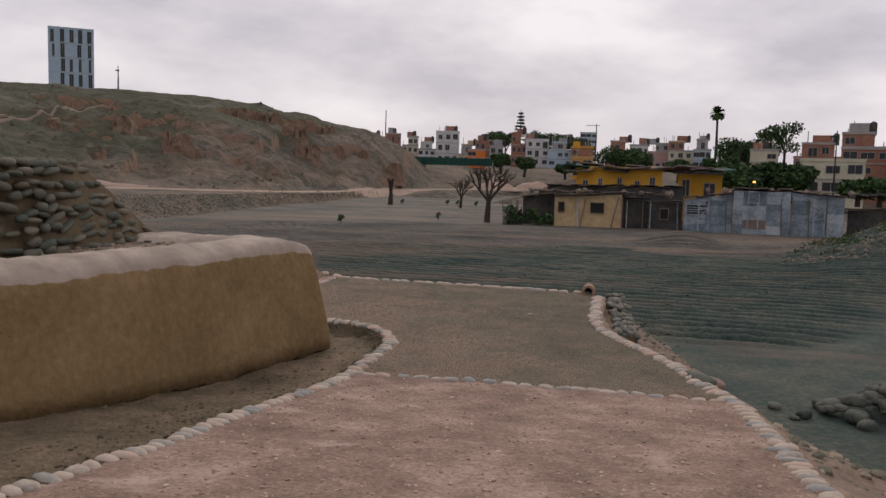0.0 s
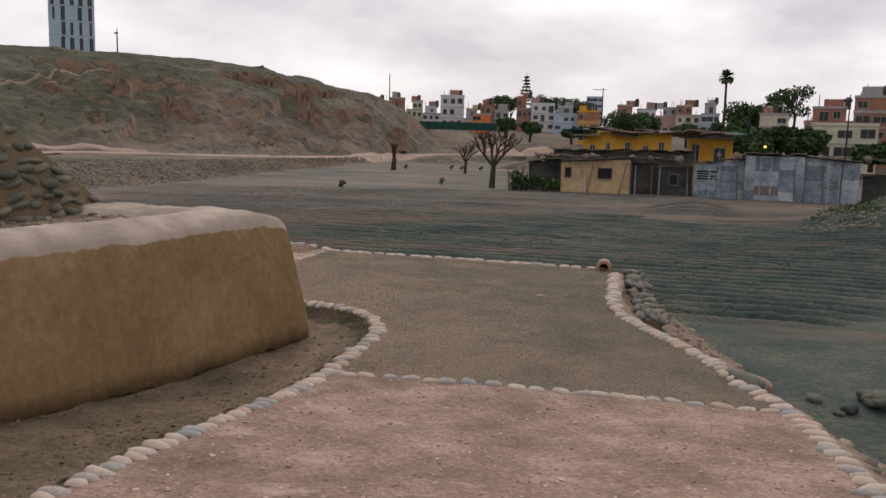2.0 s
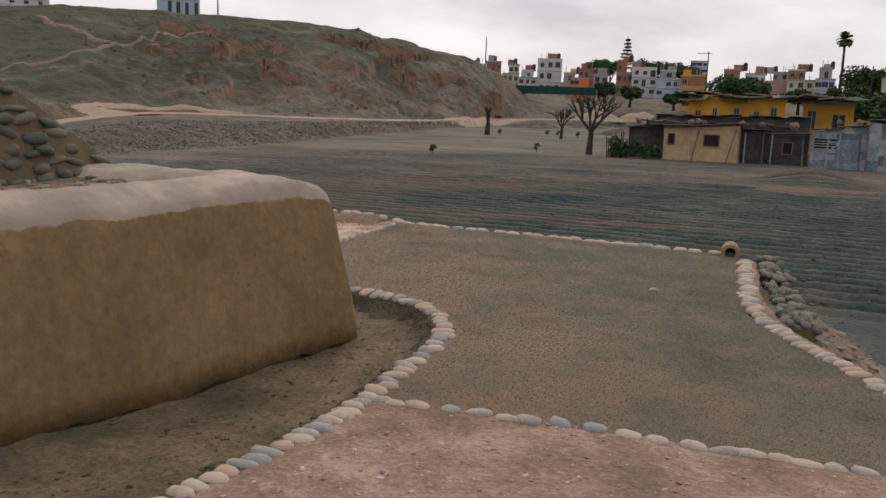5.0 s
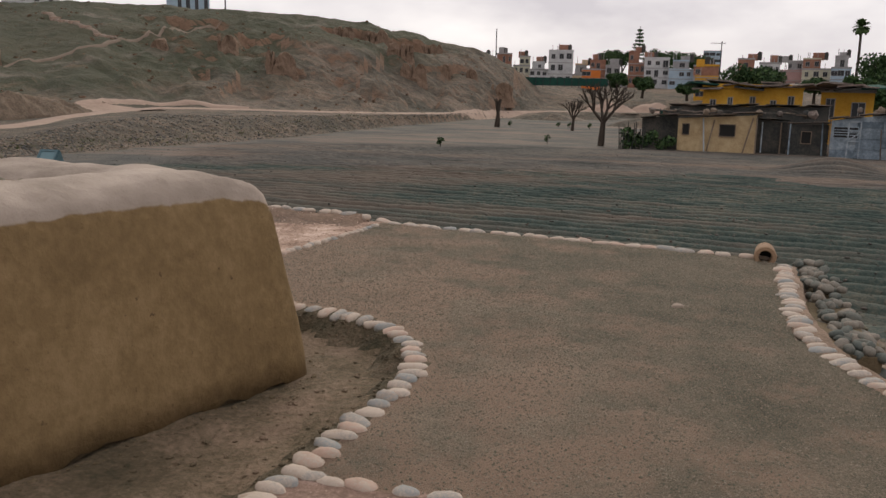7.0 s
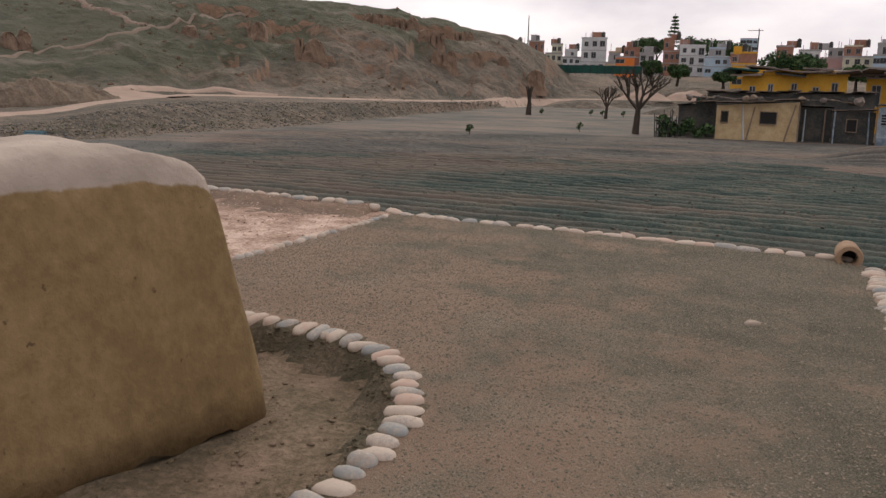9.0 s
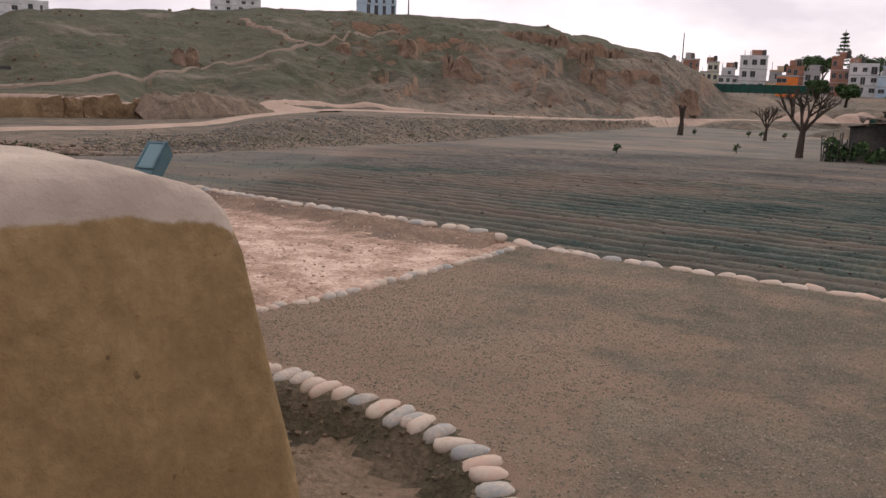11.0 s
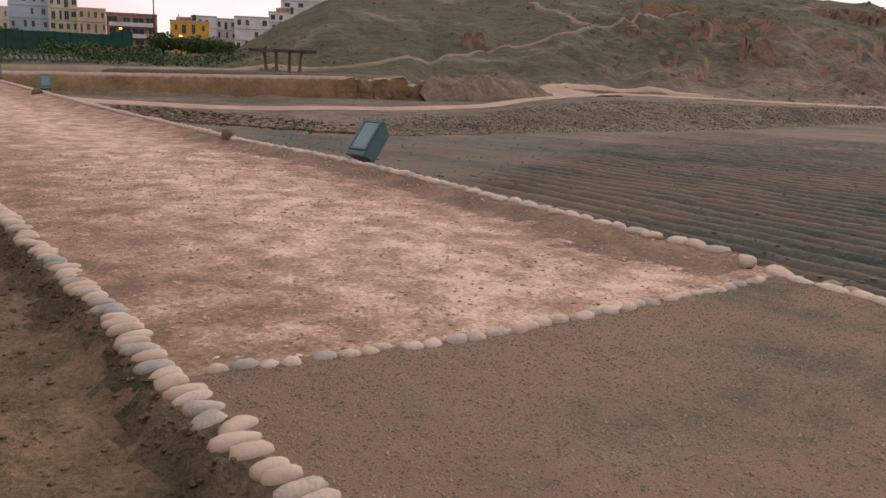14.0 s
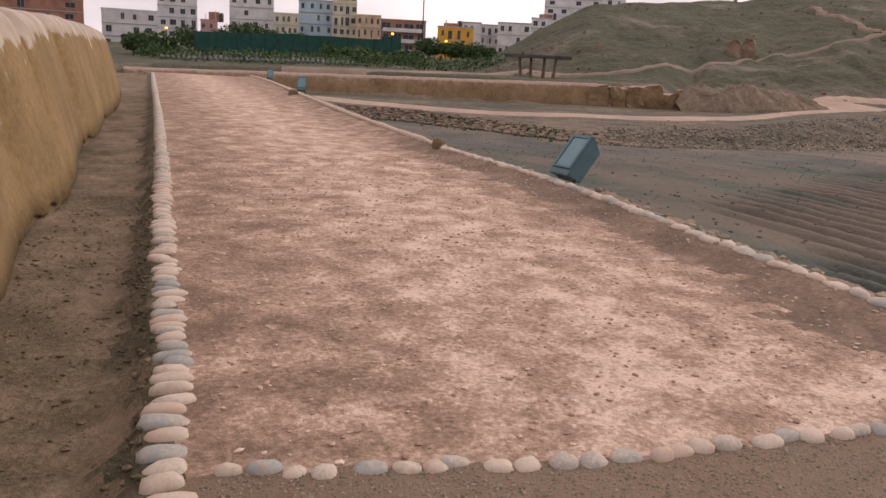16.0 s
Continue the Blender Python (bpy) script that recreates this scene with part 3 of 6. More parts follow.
def terrace():
    root = tagged(new("terrace"), "raised earth terrace with a dirt path and gravel bed", "terrace", kind="structure")
    xs = np.r_[np.arange(-53.5, -14, 0.25), np.arange(-14, 6.5, 0.06), np.arange(6.5, 10, 0.15)]
    ys = np.r_[np.arange(-9, -1, 0.14), np.arange(-1, 16, 0.06), np.arange(16, 22, 0.2)]
    X, Y = np.meshgrid(xs, ys, indexing="ij")
    Z, ins, st, d = terrace_height(X, Y)
    nx, ny = X.shape
    idx = np.arange(nx * ny).reshape(nx, ny)
    f = np.stack([idx[:-1, :-1], idx[1:, :-1], idx[1:, 1:], idx[:-1, 1:]], -1).reshape(-1, 4)
    flat = lambda a: a.reshape(-1)
    cx, cy, cz = flat(X)[f].mean(1), flat(Y)[f].mean(1), flat(Z)[f].mean(1)
    cin, cst, cd = flat(ins)[f].all(1), flat(st)[f].any(1), flat(d)[f].mean(1)
    keep = cz > terrain(cx, cy, False) - 0.25
    keep &= ~((cst) & (line_distance(cx, cy, LEFT) > 3.2))
    zone = np.full(len(f), 4)
    zone[cin] = 1
    zone[cin & (cy < np.interp(cx, [p[0] for p in CROSS_1], [p[1] for p in CROSS_1]))] = 0
    zone[cin & (cx < np.interp(cy, [p[1] for p in CROSS_2], [p[0] for p in CROSS_2])) & (cy > 7.5)] = 2
    zone[cst] = 3
    zone[cst & (line_distance(cx, cy, LEFT) < 0.24 + 0.16 * fbm(cx * 2.5, cy * 2.5, 2) + 0.08 * fbm(cx * 9, cy * 9, 2))] = 6
    zone[cin & (cx < -2.9) & (cx > -13.9) & (line_distance(cx, cy, OUTER) < 0.52 + 0.35 * fbm(cx * 2, cy * 2) + 0.2 * fbm(cx * 9, cy * 9))] = 5
    names = (("ramp_surface", M_RAMP, "reddish trodden dirt ramp"), ("gravel_surface", M_GRAVEL, "grey brown fine gravel bed"),
             ("path_surface", M_PATH, "pale pinkish worn dirt path"), ("strip_surface", M_STRIP, "dark brown sunken soil strip"),
             ("bank_surface", M_BANK, "sloping stony soil bank"), ("edge_surface", M_EDGE, "darker brown loose soil along the stones"),
             ("lip_surface", M_LIP, "dark olive loose soil beside the border stones"))
    co = np.stack([flat(X), flat(Y), flat(Z)], -1)
    for k, (name, m, label) in enumerate(names):
        ff = f[keep & (zone == k)]
        used, inv = np.unique(ff, return_inverse=True)
        ob = mesh_object(name, co[used].tolist(), inv.reshape(-1, 4).tolist(), m, root, True)
        ob["label"] = label
    return root


terrace_root = terrace()


def strip_mesh(name, pts, width, material, label, rise=0.05, jag=0.3, step=1.0):
    """A worn track draped over the ground."""
    x, y, a = polyline(pts, step)
    verts, faces = [], []
    cols = 5
    w = width * (1 + jag * np.array([noise.noise((i * 0.21 * step, width, 3.3)) for i in range(len(x))]))
    for j in range(cols):
        o = (j / (cols - 1) - 0.5) * w
        px, py = x - np.sin(a) * o, y + np.cos(a) * o
        pz = terrain(px, py, False) + (rise if 0 < j < cols - 1 else -0.08)
        verts += list(zip(px.tolist(), py.tolist(), pz.tolist()))
    n = len(x)
    for j in range(cols - 1):
        for i in range(n - 1):
            faces.append((j * n + i, j * n + i + 1, (j + 1) * n + i + 1, (j + 1) * n + i))
    return tagged(mesh_object(name, verts, faces, material, None, True), label, "track", kind="structure")


def polar(az, r):
    return (ORIGIN[0] + r * math.sin(radians(az)), ORIGIN[1] + r * math.cos(radians(az)))


strip_mesh("road", [polar(b, np.interp(b, BEARING, ROAD_R)) for b in range(-72, 8, 2)], 3.2, M_TRACK, "pale dusty track along the foot of the hill", 0.12)


def sight(az, elev, ox=0.0, oy=5.5, oz=1.4):
    """The place where a line of sight from the terrace meets the open ground."""
    r = np.arange(30, 260, 0.4)
    x, y = ox + r * math.sin(radians(az)), oy + r * math.cos(radians(az))
    low = terrain(x, y, False) - (oz + r * math.tan(radians(elev)))
    k = int(np.argmax(low > 0)) if (low > 0).any() else len(r) - 1
    return (float(x[k]), float(y[k]))


def climb(*marks):
    """A footpath over the slope through marks given as bearing and height angle."""
    a, e = [q[0] for q in marks], [q[1] for q in marks]
    t = np.linspace(0, len(marks) - 1, 8 * len(marks))
    aa, ee = np.interp(t, range(len(a)), a), np.interp(t, range(len(e)), e)
    pts = np.array([sight(u, v) for u, v in zip(aa, ee)])
    r = np.hypot(pts[:, 0] - ORIGIN[0], pts[:, 1] - ORIGIN[1])
    pad = np.r_[[r[0]] * 3, r, [r[-1]] * 3]
    r = np.median(np.stack([pad[k:k + len(r)] for k in range(7)]), axis=0)
    pad = np.r_[[r[0]] * 5, r, [r[-1]] * 5]
    r = np.mean([pad[k:k + len(r)] for k in range(11)], axis=0)
    return [polar(u, v) for u, v in zip(aa, r)]


def steps(pts, width, n):
    """Low pale treads across a footpath, each proud of the slope."""
    x, y, a = polyline(pts, 0.1)
    root = tagged(new("hill_steps"), "worn pale earth steps climbing the hill", "steps", kind="structure")
    for k in range(n):
        j = int((k + 0.5) / n * (len(x) - 1))
        bm = bmesh.new()
        box(bm, -0.42, 0.42, -width / 2, width / 2, -0.5, 0.32)
        bmesh.ops.bevel(bm, geom=bm.edges[:], offset=0.06, segments=1, affect="EDGES")
        ob = part("tread", bm, M_TRACK, root)
        ob.matrix_basis = pose(float(x[j]), float(y[j]), lift(x[j], y[j]), 0, 0, math.degrees(a[j]))
    return root


strip_mesh("hill_track", climb((-56, -0.5), (-52.1, -0.15), (-46.2, 0.77), (-40.9, 1.86), (-38.2, 2.7), (-37.2, 2.95)), 0.8, M_TRAIL, "narrow pale footpath climbing the hill", 0.2)
upper = climb((-37.4, 2.95), (-38.8, 3.5), (-40.6, 4.06), (-41.5, 4.4))
strip_mesh("hill_track", upper, 1.0, M_TRAIL, "short pale stepped footpath up the hill", 0.2)
steps(upper, 1.5, 7)
strip_mesh("hill_track", climb((-37.4, 2.9), (-34.5, 3.4), (-31.9, 3.95), (-30.5, 4.2)), 0.6, M_TRAIL, "thin pale footpath near the crest", 0.25)
strip_mesh("hill_track", climb((-42.5, -1.9), (-40.2, -1.2), (-38.0, -0.9), (-34, -1.0), (-29, -1.25)), 2.0, M_TRACK, "pale upper branch of the dusty track", 0.15)
strip_mesh("hill_track", climb((-41.0, -1.75), (-39.2, -1.35), (-37.4, -1.3), (-35.5, -1.5)), 3.4, M_TRACK, "wide dusty fork where the track divides", 0.13)
strip_mesh("hill_track", climb((-74, -0.9), (-66, -0.75), (-60, -0.5), (-54.5, -0.35)), 3.0, M_TRAIL, "pale earth walk behind the long adobe wall", 0.15)


# ---- adobe retaining wall ----
WALL_BASE = [(-7.2, -9), (-5.6, -4), (-4.2, 0), (-2.95, 2.6), (-2.5, 3.6), (-2.13, 4.66), (-1.78, 5.8), (-1.5, 6.45), (-1.15, 7.05), (-1.72, 7.01), (-2.5, 7.05), (-3.6, 7.25),
             (-5.84, 7.49), (-7.9, 7.6), (-8.8, 7.8), (-10, 8.07), (-13.9, 8.23), (-15.5, 8.6), (-18.5, 8.86), (-22.4, 9.45), (-30, 10.1)]


def adobe_wall():
    root = tagged(new("retaining_wall"), "tan adobe retaining wall with a rounded weathered cap", "wall", kind="structure")
    x, y, a = polyline(WALL_BASE, 0.05)
    for _ in range(16):
        x[1:-1] = (x[:-2] + 2 * x[1:-1] + x[2:]) / 4
        y[1:-1] = (y[:-2] + 2 * y[1:-1] + y[2:]) / 4

    base = path_level(y) - 0.3
    top = 1.2 + (0.5 * smooth01((-x - 4) / 4) + 0.15 * smooth01((-x - 8) / 10)) * (y > 6)
    # profile: inset from the base line and height share
    prof = [(0.05, 0.1), (0.012, 0.1), (0.022, 0.23), (0.045, 0.35), (0.09, 0.55), (0.125, 0.7), (0.15, 0.8)]
    cap = [(0.15, 0.8), (0.163, 0.84), (0.19, 0.885), (0.23, 0.93), (0.3, 0.968), (0.4, 0.99), (0.52, 1.0), (0.64, 0.99), (0.76, 0.965), (0.85, 0.93), (0.88, 0.8)]

    def soft_offset(o, ins):
        nonlocal x, y
        ox, oy = x.copy(), y.copy()
        for _ in range(int(245 * ins if ins < 0.2 else 2 * (ins * 0.9 / 0.05) ** 2)):
            ox[1:-1] = (ox[:-2] + 2 * ox[1:-1] + ox[2:]) / 4
            oy[1:-1] = (oy[:-2] + 2 * oy[1:-1] + oy[2:]) / 4
        t = np.arctan2(np.gradient(oy), np.gradient(ox))
        return ox - np.sin(t) * o, oy + np.cos(t) * o

    def loft(name, rows, m, amp, label):
        nonlocal x, y, base, top
        verts, faces = [], []
        n = len(x)
        for ins, h in rows:
            z = base + (top - base) * h
            wob = amp * fbm(np.arange(n) * 0.019 + 3 * h, np.full(n, h * 5.0), 3)
            far = smooth01((-x - 6.2) / 1.5) * (y > 6)
            wob = wob + far * 0.3 * h + 0.22 * h * sum(np.exp(-(((x - g) / 0.22) ** 2)) for g in (-8.35, -10.3, -14.7)) * (y > 6)
            if name == "wall_face" and h < 0.12:
                jag = 1.7 * np.maximum(0, fbm(np.arange(n) * 0.07, np.full(n, 1.5), 3) - 0.16) + 0.45 * np.maximum(0, fbm(np.arange(n) * 0.35, np.full(n, 4.5), 2))
                z = z + 0.16 * jag
            if 0.9 < h:
                z = z + 0.02 * fbm(np.arange(n) * 0.07, np.full(n, ins * 9), 3)
            ox, oy = soft_offset(ins + wob, ins)
            verts += list(zip(ox.tolist(), oy.tolist(), z.tolist()))
        for j in range(len(rows) - 1):
            for i in range(n - 1):
                faces.append((j * n + i, j * n + i + 1, (j + 1) * n + i + 1, (j + 1) * n + i))
        ob = mesh_object(name, verts, faces, m, root, True)
        ob["label"] = label
        return ob

    loft("wall_core", [(0.04, 0.0), (0.075, 0.25)], M_MORTAR, 0.02, "darker crumbling core under the plaster's edge")
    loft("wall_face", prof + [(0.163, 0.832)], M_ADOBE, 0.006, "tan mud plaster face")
    # rounded cap near the corner, from the distance to the wall line
    gx, gy = np.arange(-6.2, -1.1, 0.022), np.arange(0.4, 7.4, 0.022)
    X, Y = np.meshgrid(gx, gy, indexing="ij")
    ring_x, ring_y = soft_offset(np.full(len(x), 0.15), 0.15)
    near = [(a, b) for a, b in zip(ring_x.tolist(), ring_y.tolist()) if a > -8.5 and b > -2.5]
    D = line_distance(X, Y, near)
    D = 0.15 + np.where(inside(X, Y, near + [(-8.5, -2.5)]), D, -D)
    sharp = D.copy()
    for _ in range(20):
        D[1:-1, 1:-1] = (D[1:-1, 1:-1] * 2 + D[:-2, 1:-1] + D[2:, 1:-1] + D[1:-1, :-2] + D[1:-1, 2:]) / 6
    D = sharp + (D - sharp) * smooth01((sharp - 0.18) / 0.2)
    H = np.interp(D, [0.10, 0.15, 0.165, 0.19, 0.23, 0.3, 0.4, 0.52, 0.64, 0.76, 0.85, 0.92], [0.5, 0.775, 0.832, 0.885, 0.93, 0.968, 0.99, 1.0, 0.99, 0.968, 0.935, 0.91])
    B = path_level(Y) - 0.3
    T = 1.2 + 0.5 * smooth01((-X - 4) / 4) * (Y > 6)
    Z = B + (T - B) * H + (0.022 * fbm(X * 2.2, Y * 2.2, 4) + 0.04 * (np.abs(fbm(X * 2.6 + 1.2 * Y, Y * 2.6 - 1.2 * X, 3)) - 0.25)) * smooth01((D - 0.17) / 0.12)
    n1, n2 = X.shape
    idx = np.arange(n1 * n2).reshape(n1, n2)
    q = np.stack([idx[:-1, :-1], idx[1:, :-1], idx[1:, 1:], idx[:-1, 1:]], -1).reshape(-1, 4)
    dd = D.reshape(-1)[q]
    q = q[(dd.min(1) > 0.10) & (dd.max(1) < 1.0)]
    used, inv = np.unique(q, return_inverse=True)
    co = np.stack([X.reshape(-1), Y.reshape(-1), Z.reshape(-1)], -1)
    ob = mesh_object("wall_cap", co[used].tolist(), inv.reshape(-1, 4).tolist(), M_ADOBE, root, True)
    ob["label"] = "pale weathered rounded mud cap"
    # the cap farther along both arms
    keep_x, keep_y, keep_b, keep_t = x, y, base, top
    for far in (np.nonzero(y < 0.45)[0], np.nonzero((x < -6.05) & (y > 6))[0]):
        x, y, base, top = keep_x[far], keep_y[far], keep_b[far], keep_t[far]
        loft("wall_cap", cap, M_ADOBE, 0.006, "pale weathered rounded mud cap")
    x, y, base, top = keep_x, keep_y, keep_b, keep_t
    return (root, *soft_offset(np.full(len(x), 0.72), 0.72))


wall_root, plat_x, plat_y = adobe_wall()


def platform():
    verts = list(zip(plat_x.tolist(), plat_y.tolist(), [1.1] * len(plat_x)))
    verts += [(-30, -9, 1.1)]
    bm = bmesh.new()
    vs = [bm.verts.new(v) for v in verts]
    f = bm.faces.new(vs)
    bmesh.ops.triangulate(bm, faces=[f])
    bm.normal_update()
    ob = part("platform_floor", bm, M_GRAVEL, None)
    return tagged(ob, "pebbly earth fill behind the adobe wall", "ground", kind="structure")


platform()

# ---- stone borders ----
STONES = [stone_mesh("stone_shape", k) for k in range(10)]
for me in STONES:
    me.materials.append(M_STONE)


def border(label, pts, step, size, across, z_of):
    root = tagged(new("stone_border"), label, "border", kind="structure")
    rnd = random.Random(len(pts) * 7 + int(step * 1000))
    x, y, a = polyline(pts, step / 10)
    i = 0.0
    while i < len(x) - 1:
        j = int(i)
        s = rnd.uniform(0.8, 1.2)
        lx, ly, lz = size[0] * rnd.uniform(0.8, 1.2), size[1] * s, size[2] * rnd.uniform(0.85, 1.15)
        px, py = x[j] + rnd.gauss(0, 0.012), y[j] + rnd.gauss(0, 0.012)
        ob = new("stone", STONES[rnd.randrange(10)])
        ob.parent = root
        turn = a[j] + (math.pi / 2 if across else 0) + rnd.gauss(0, 0.12)
        ob.matrix_basis = Matrix.LocRotScale((px, py, z_of(px, py) - size[2] * 0.12), Euler((rnd.gauss(0, 0.1), rnd.gauss(0, 0.08), turn + (math.pi if rnd.random() < 0.5 else 0))), (lx, ly, lz))
        i += 10 * s * rnd.uniform(0.95, 1.05)
    return root


def mud_bed(root, pts, width, height, z_of, seed, shift=0.0):
    """A low rounded bed of dried mud in which a row of stones is set."""
    x, y, a = polyline(pts, 0.06)
    n = len(x)
    z = np.array([z_of(u, v) for u, v in zip(x, y)])
    verts, faces = [], []
    prof = [(-1, -0.6), (-0.8, 0.1), (-0.4, 0.8), (0, 1.0), (0.4, 0.8), (0.8, 0.1), (1, -0.6)]
    for k, (o, h) in enumerate(prof):
        w = width / 2 * o * (1 + 0.35 * fbm(np.arange(n) * 0.17, np.full(n, seed + 3.0 * k), 3)) + shift
        hh = height * h * (1 + 0.5 * fbm(np.arange(n) * 0.4, np.full(n, seed + 7.0 * k), 3))
        verts += list(zip((x - np.sin(a) * w).tolist(), (y + np.cos(a) * w).tolist(), (z + hh).tolist()))
    for j in range(len(prof) - 1):
        for i in range(n - 1):
            faces.append((j * n + i, (j + 1) * n + i, (j + 1) * n + i + 1, j * n + i + 1))
    ob = mesh_object("mud_bed", verts, faces, M_MUD, root, True)
    ob["label"] = "dried tan mud bedding"
    return ob


M_MUD = surface("dried_mud", [(0.13, 0.092, 0.062), (0.22, 0.156, 0.11), (0.33, 0.24, 0.175)], 3, 40, bump=0.8, relief=0.02)


def on_path(x, y):
    return float(path_level(np.array([y]))[0])


def on_edge(x, y):
    return on_path(x, y) + 0.075 * min(1.0, max(0.0, (-2.6 - x) / 0.5))


border("row of rounded pale river stones along the sunken strip", LEFT[2:20], 0.108, (0.178, 0.098, 0.082), True, on_path)
ramp_row = border("row of rounded pale river stones at the ramp's edge", RIGHT, 0.108, (0.178, 0.098, 0.082), True, on_path)
border("line of small flat stones between dirt ramp and gravel", CROSS_1, 0.165, (0.165, 0.09, 0.07), False, on_path)
border("line of small flat stones between gravel and dirt path", CROSS_2, 0.115, (0.12, 0.085, 0.075), False, on_path)
border("row of pale stones along the terrace's outer edge", OUTER[:6], 0.2, (0.21, 0.13, 0.085), False, on_edge)


mud_bed(ramp_row, RIGHT, 0.2, 0.008, on_path, 5.0, -0.03)


def far_border(label, pts, step, size, seed, height=0.03):
    """The same stones farther along the path, too small to pick apart."""
    x, y, a = polyline(pts, step)
    verts, faces, n = [], [], 0
    rnd = random.Random(seed)
    bm = bmesh.new()
    bmesh.ops.create_icosphere(bm, subdivisions=1, radius=0.5)
    proto = np.array([v.co for v in bm.verts])
    pf = [[v.index for v in f.verts] for f in bm.faces]
    bm.free()
    for px, py, t in zip(x.tolist(), y.tolist(), a.tolist()):
        k = proto * np.array(size) * rnd.uniform(0.8, 1.2)
        c, s = math.cos(t), math.sin(t)
        verts += np.stack([px + k[:, 0] * c - k[:, 1] * s, py + k[:, 0] * s + k[:, 1] * c, height + k[:, 2]], -1).tolist()
        faces += [[i + n for i in f] for f in pf]
        n += len(proto)
    return tagged(mesh_object("far_stone_border", verts, faces, M_STONE, None, True), label, "border", kind="stuff")


far_border("row of pale river stones running on along the strip", [(-9.4, 8.8), (-12.4, 9.15), (-19.7, 9.98), (-30, 11.1), (-50, 13.3)], 0.12, (0.11, 0.19, 0.1), 1)
far_border("row of pale stones running on along the outer edge", OUTER[5:], 0.24, (0.26, 0.16, 0.13), 2, 0.1)


# ---- loose stones ----
def scatter(name, places, sizes, material, label, category, seed, flat=0.6, shapes=6, sub=1):
    """Many small loose stones in one mesh."""
    rnd = random.Random(seed)
    protos = []
    for k in range(shapes):
        bm = bmesh.new()
        bmesh.ops.create_icosphere(bm, subdivisions=sub, radius=0.5)
        off = Vector((seed + k * 3.7, k * 1.9, seed))
        vs = [np.array(v.co * (1 + 0.45 * noise.noise(v.co * 2.3 + off))) for v in bm.verts]
        protos.append((np.array(vs), [[v.index for v in f.verts] for f in bm.faces]))
        bm.free()
    allv, allf, n = [], [], 0
    for (x, y, z), s in zip(places, sizes):
        v, f = protos[rnd.randrange(shapes)]
        a = rnd.uniform(0, 6.28)
        c, si = math.cos(a), math.sin(a)
        k = np.array([s * rnd.uniform(0.8, 1.4), s * rnd.uniform(0.7, 1.0), s * flat * rnd.uniform(0.7, 1.2)])
        w = v * k
        w = np.stack([w[:, 0] * c - w[:, 1] * si, w[:, 0] * si + w[:, 1] * c, w[:, 2]], -1) + np.array([x, y, z + s * flat * 0.15])
        allv.append(w)
        allf += [[i + n for i in face] for face in f]
        n += len(v)
    ob = mesh_object(name, np.concatenate(allv).tolist(), allf, material)
    return tagged(ob, label, category, kind="stuff")


def gravel_places(n, box_, seed, test):
    r = np.random.RandomState(seed)
    x, y = r.uniform(box_[0], box_[1], n), r.uniform(box_[2], box_[3], n)
    ok = test(x, y)
    x, y = x[ok], y[ok]
    z = terrace_height(x, y)[0]
    return list(zip(x.tolist(), y.tolist(), z.tolist()))


def sizes_for(n, lo, hi, seed, power=2.5):
    r = np.random.RandomState(seed)
    return (lo + (hi - lo) * r.rand(n) ** power).tolist()


def is_gravel(x, y):
    a = inside(x, y, TERRACE) & ~inside(x, y, STRIP)
    return a & (y > np.interp(x, [p[0] for p in CROSS_1], [p[1] for p in CROSS_1])) & (x > np.interp(y, [p[1] for p in CROSS_2], [p[0] for p in CROSS_2])) & (line_distance(x, y, LEFT) > 0.1)


def is_dirt(x, y):
    a = inside(x, y, TERRACE) & ~inside(x, y, STRIP) & ~is_gravel(x, y)
    return a & (line_distance(x, y, LEFT) > 0.15)


def is_strip(x, y):
    return inside(x, y, STRIP) & (line_distance(x, y, LEFT) < 1.0) & (line_distance(x, y, LEFT) > 0.1) & (line_distance(x, y, WALL_BASE) > 0.1)


def is_lip(x, y):
    d = line_distance(x, y, LEFT)
    return inside(x, y, STRIP) & (d > 0.09) & (d < 0.2 + 0.14 * fbm(x * 2.5, y * 2.5, 2))


def is_bank(x, y):
    return ~inside(x, y, TERRACE) & (line_distance(x, y, TERRACE) < 2.6) & (line_distance(x, y, TERRACE) > 0.12)


p = gravel_places(190000, (-3.4, 3.1, 5.1, 12.2), 3, is_gravel)
scatter("gravel", p, sizes_for(len(p), 0.004, 0.016, 3, 2.4), M_PEBBLE, "fine grey brown gravel covering the terrace bed", "gravel", 3)
p = gravel_places(42000, (-12, 3, -2, 13.5), 4, is_dirt)
scatter("path_pebbles", p, sizes_for(len(p), 0.006, 0.034, 4, 2.8), M_CRUMB, "scattered small stones and dirt crumbs on the path", "pebbles", 4)
p = gravel_places(16000, (-9, 0, 0.5, 9.2), 5, is_strip)
scatter("strip_crumbs", p, sizes_for(len(p), 0.008, 0.045, 5, 3.5), M_STRIP, "crumbled dark soil clods in the sunken strip", "clods", 5)
p = gravel_places(60000, (-10, 0, 0.5, 9.4), 15, is_lip)
scatter("lip_crumbs", p, sizes_for(len(p), 0.008, 0.04, 15, 2.5), M_LIP, "loose dark soil crumbs heaped against the border stones", "clods", 15)
p = gravel_places(9000, (-14, 6.5, 0, 16.2), 6, is_bank)
scatter("bank_stones", p, sizes_for(len(p), 0.03, 0.15, 6, 2.5), M_PEBBLE, "pale stones strewn over the terrace bank", "stones", 6)
rr = np.random.RandomState(8)
px, py = rr.uniform(-9, -1.6, 7000), rr.uniform(-5, 7, 7000)
keep = inside(px, py, list(zip(plat_x.tolist(), plat_y.tolist())) + [(-30, -9)])
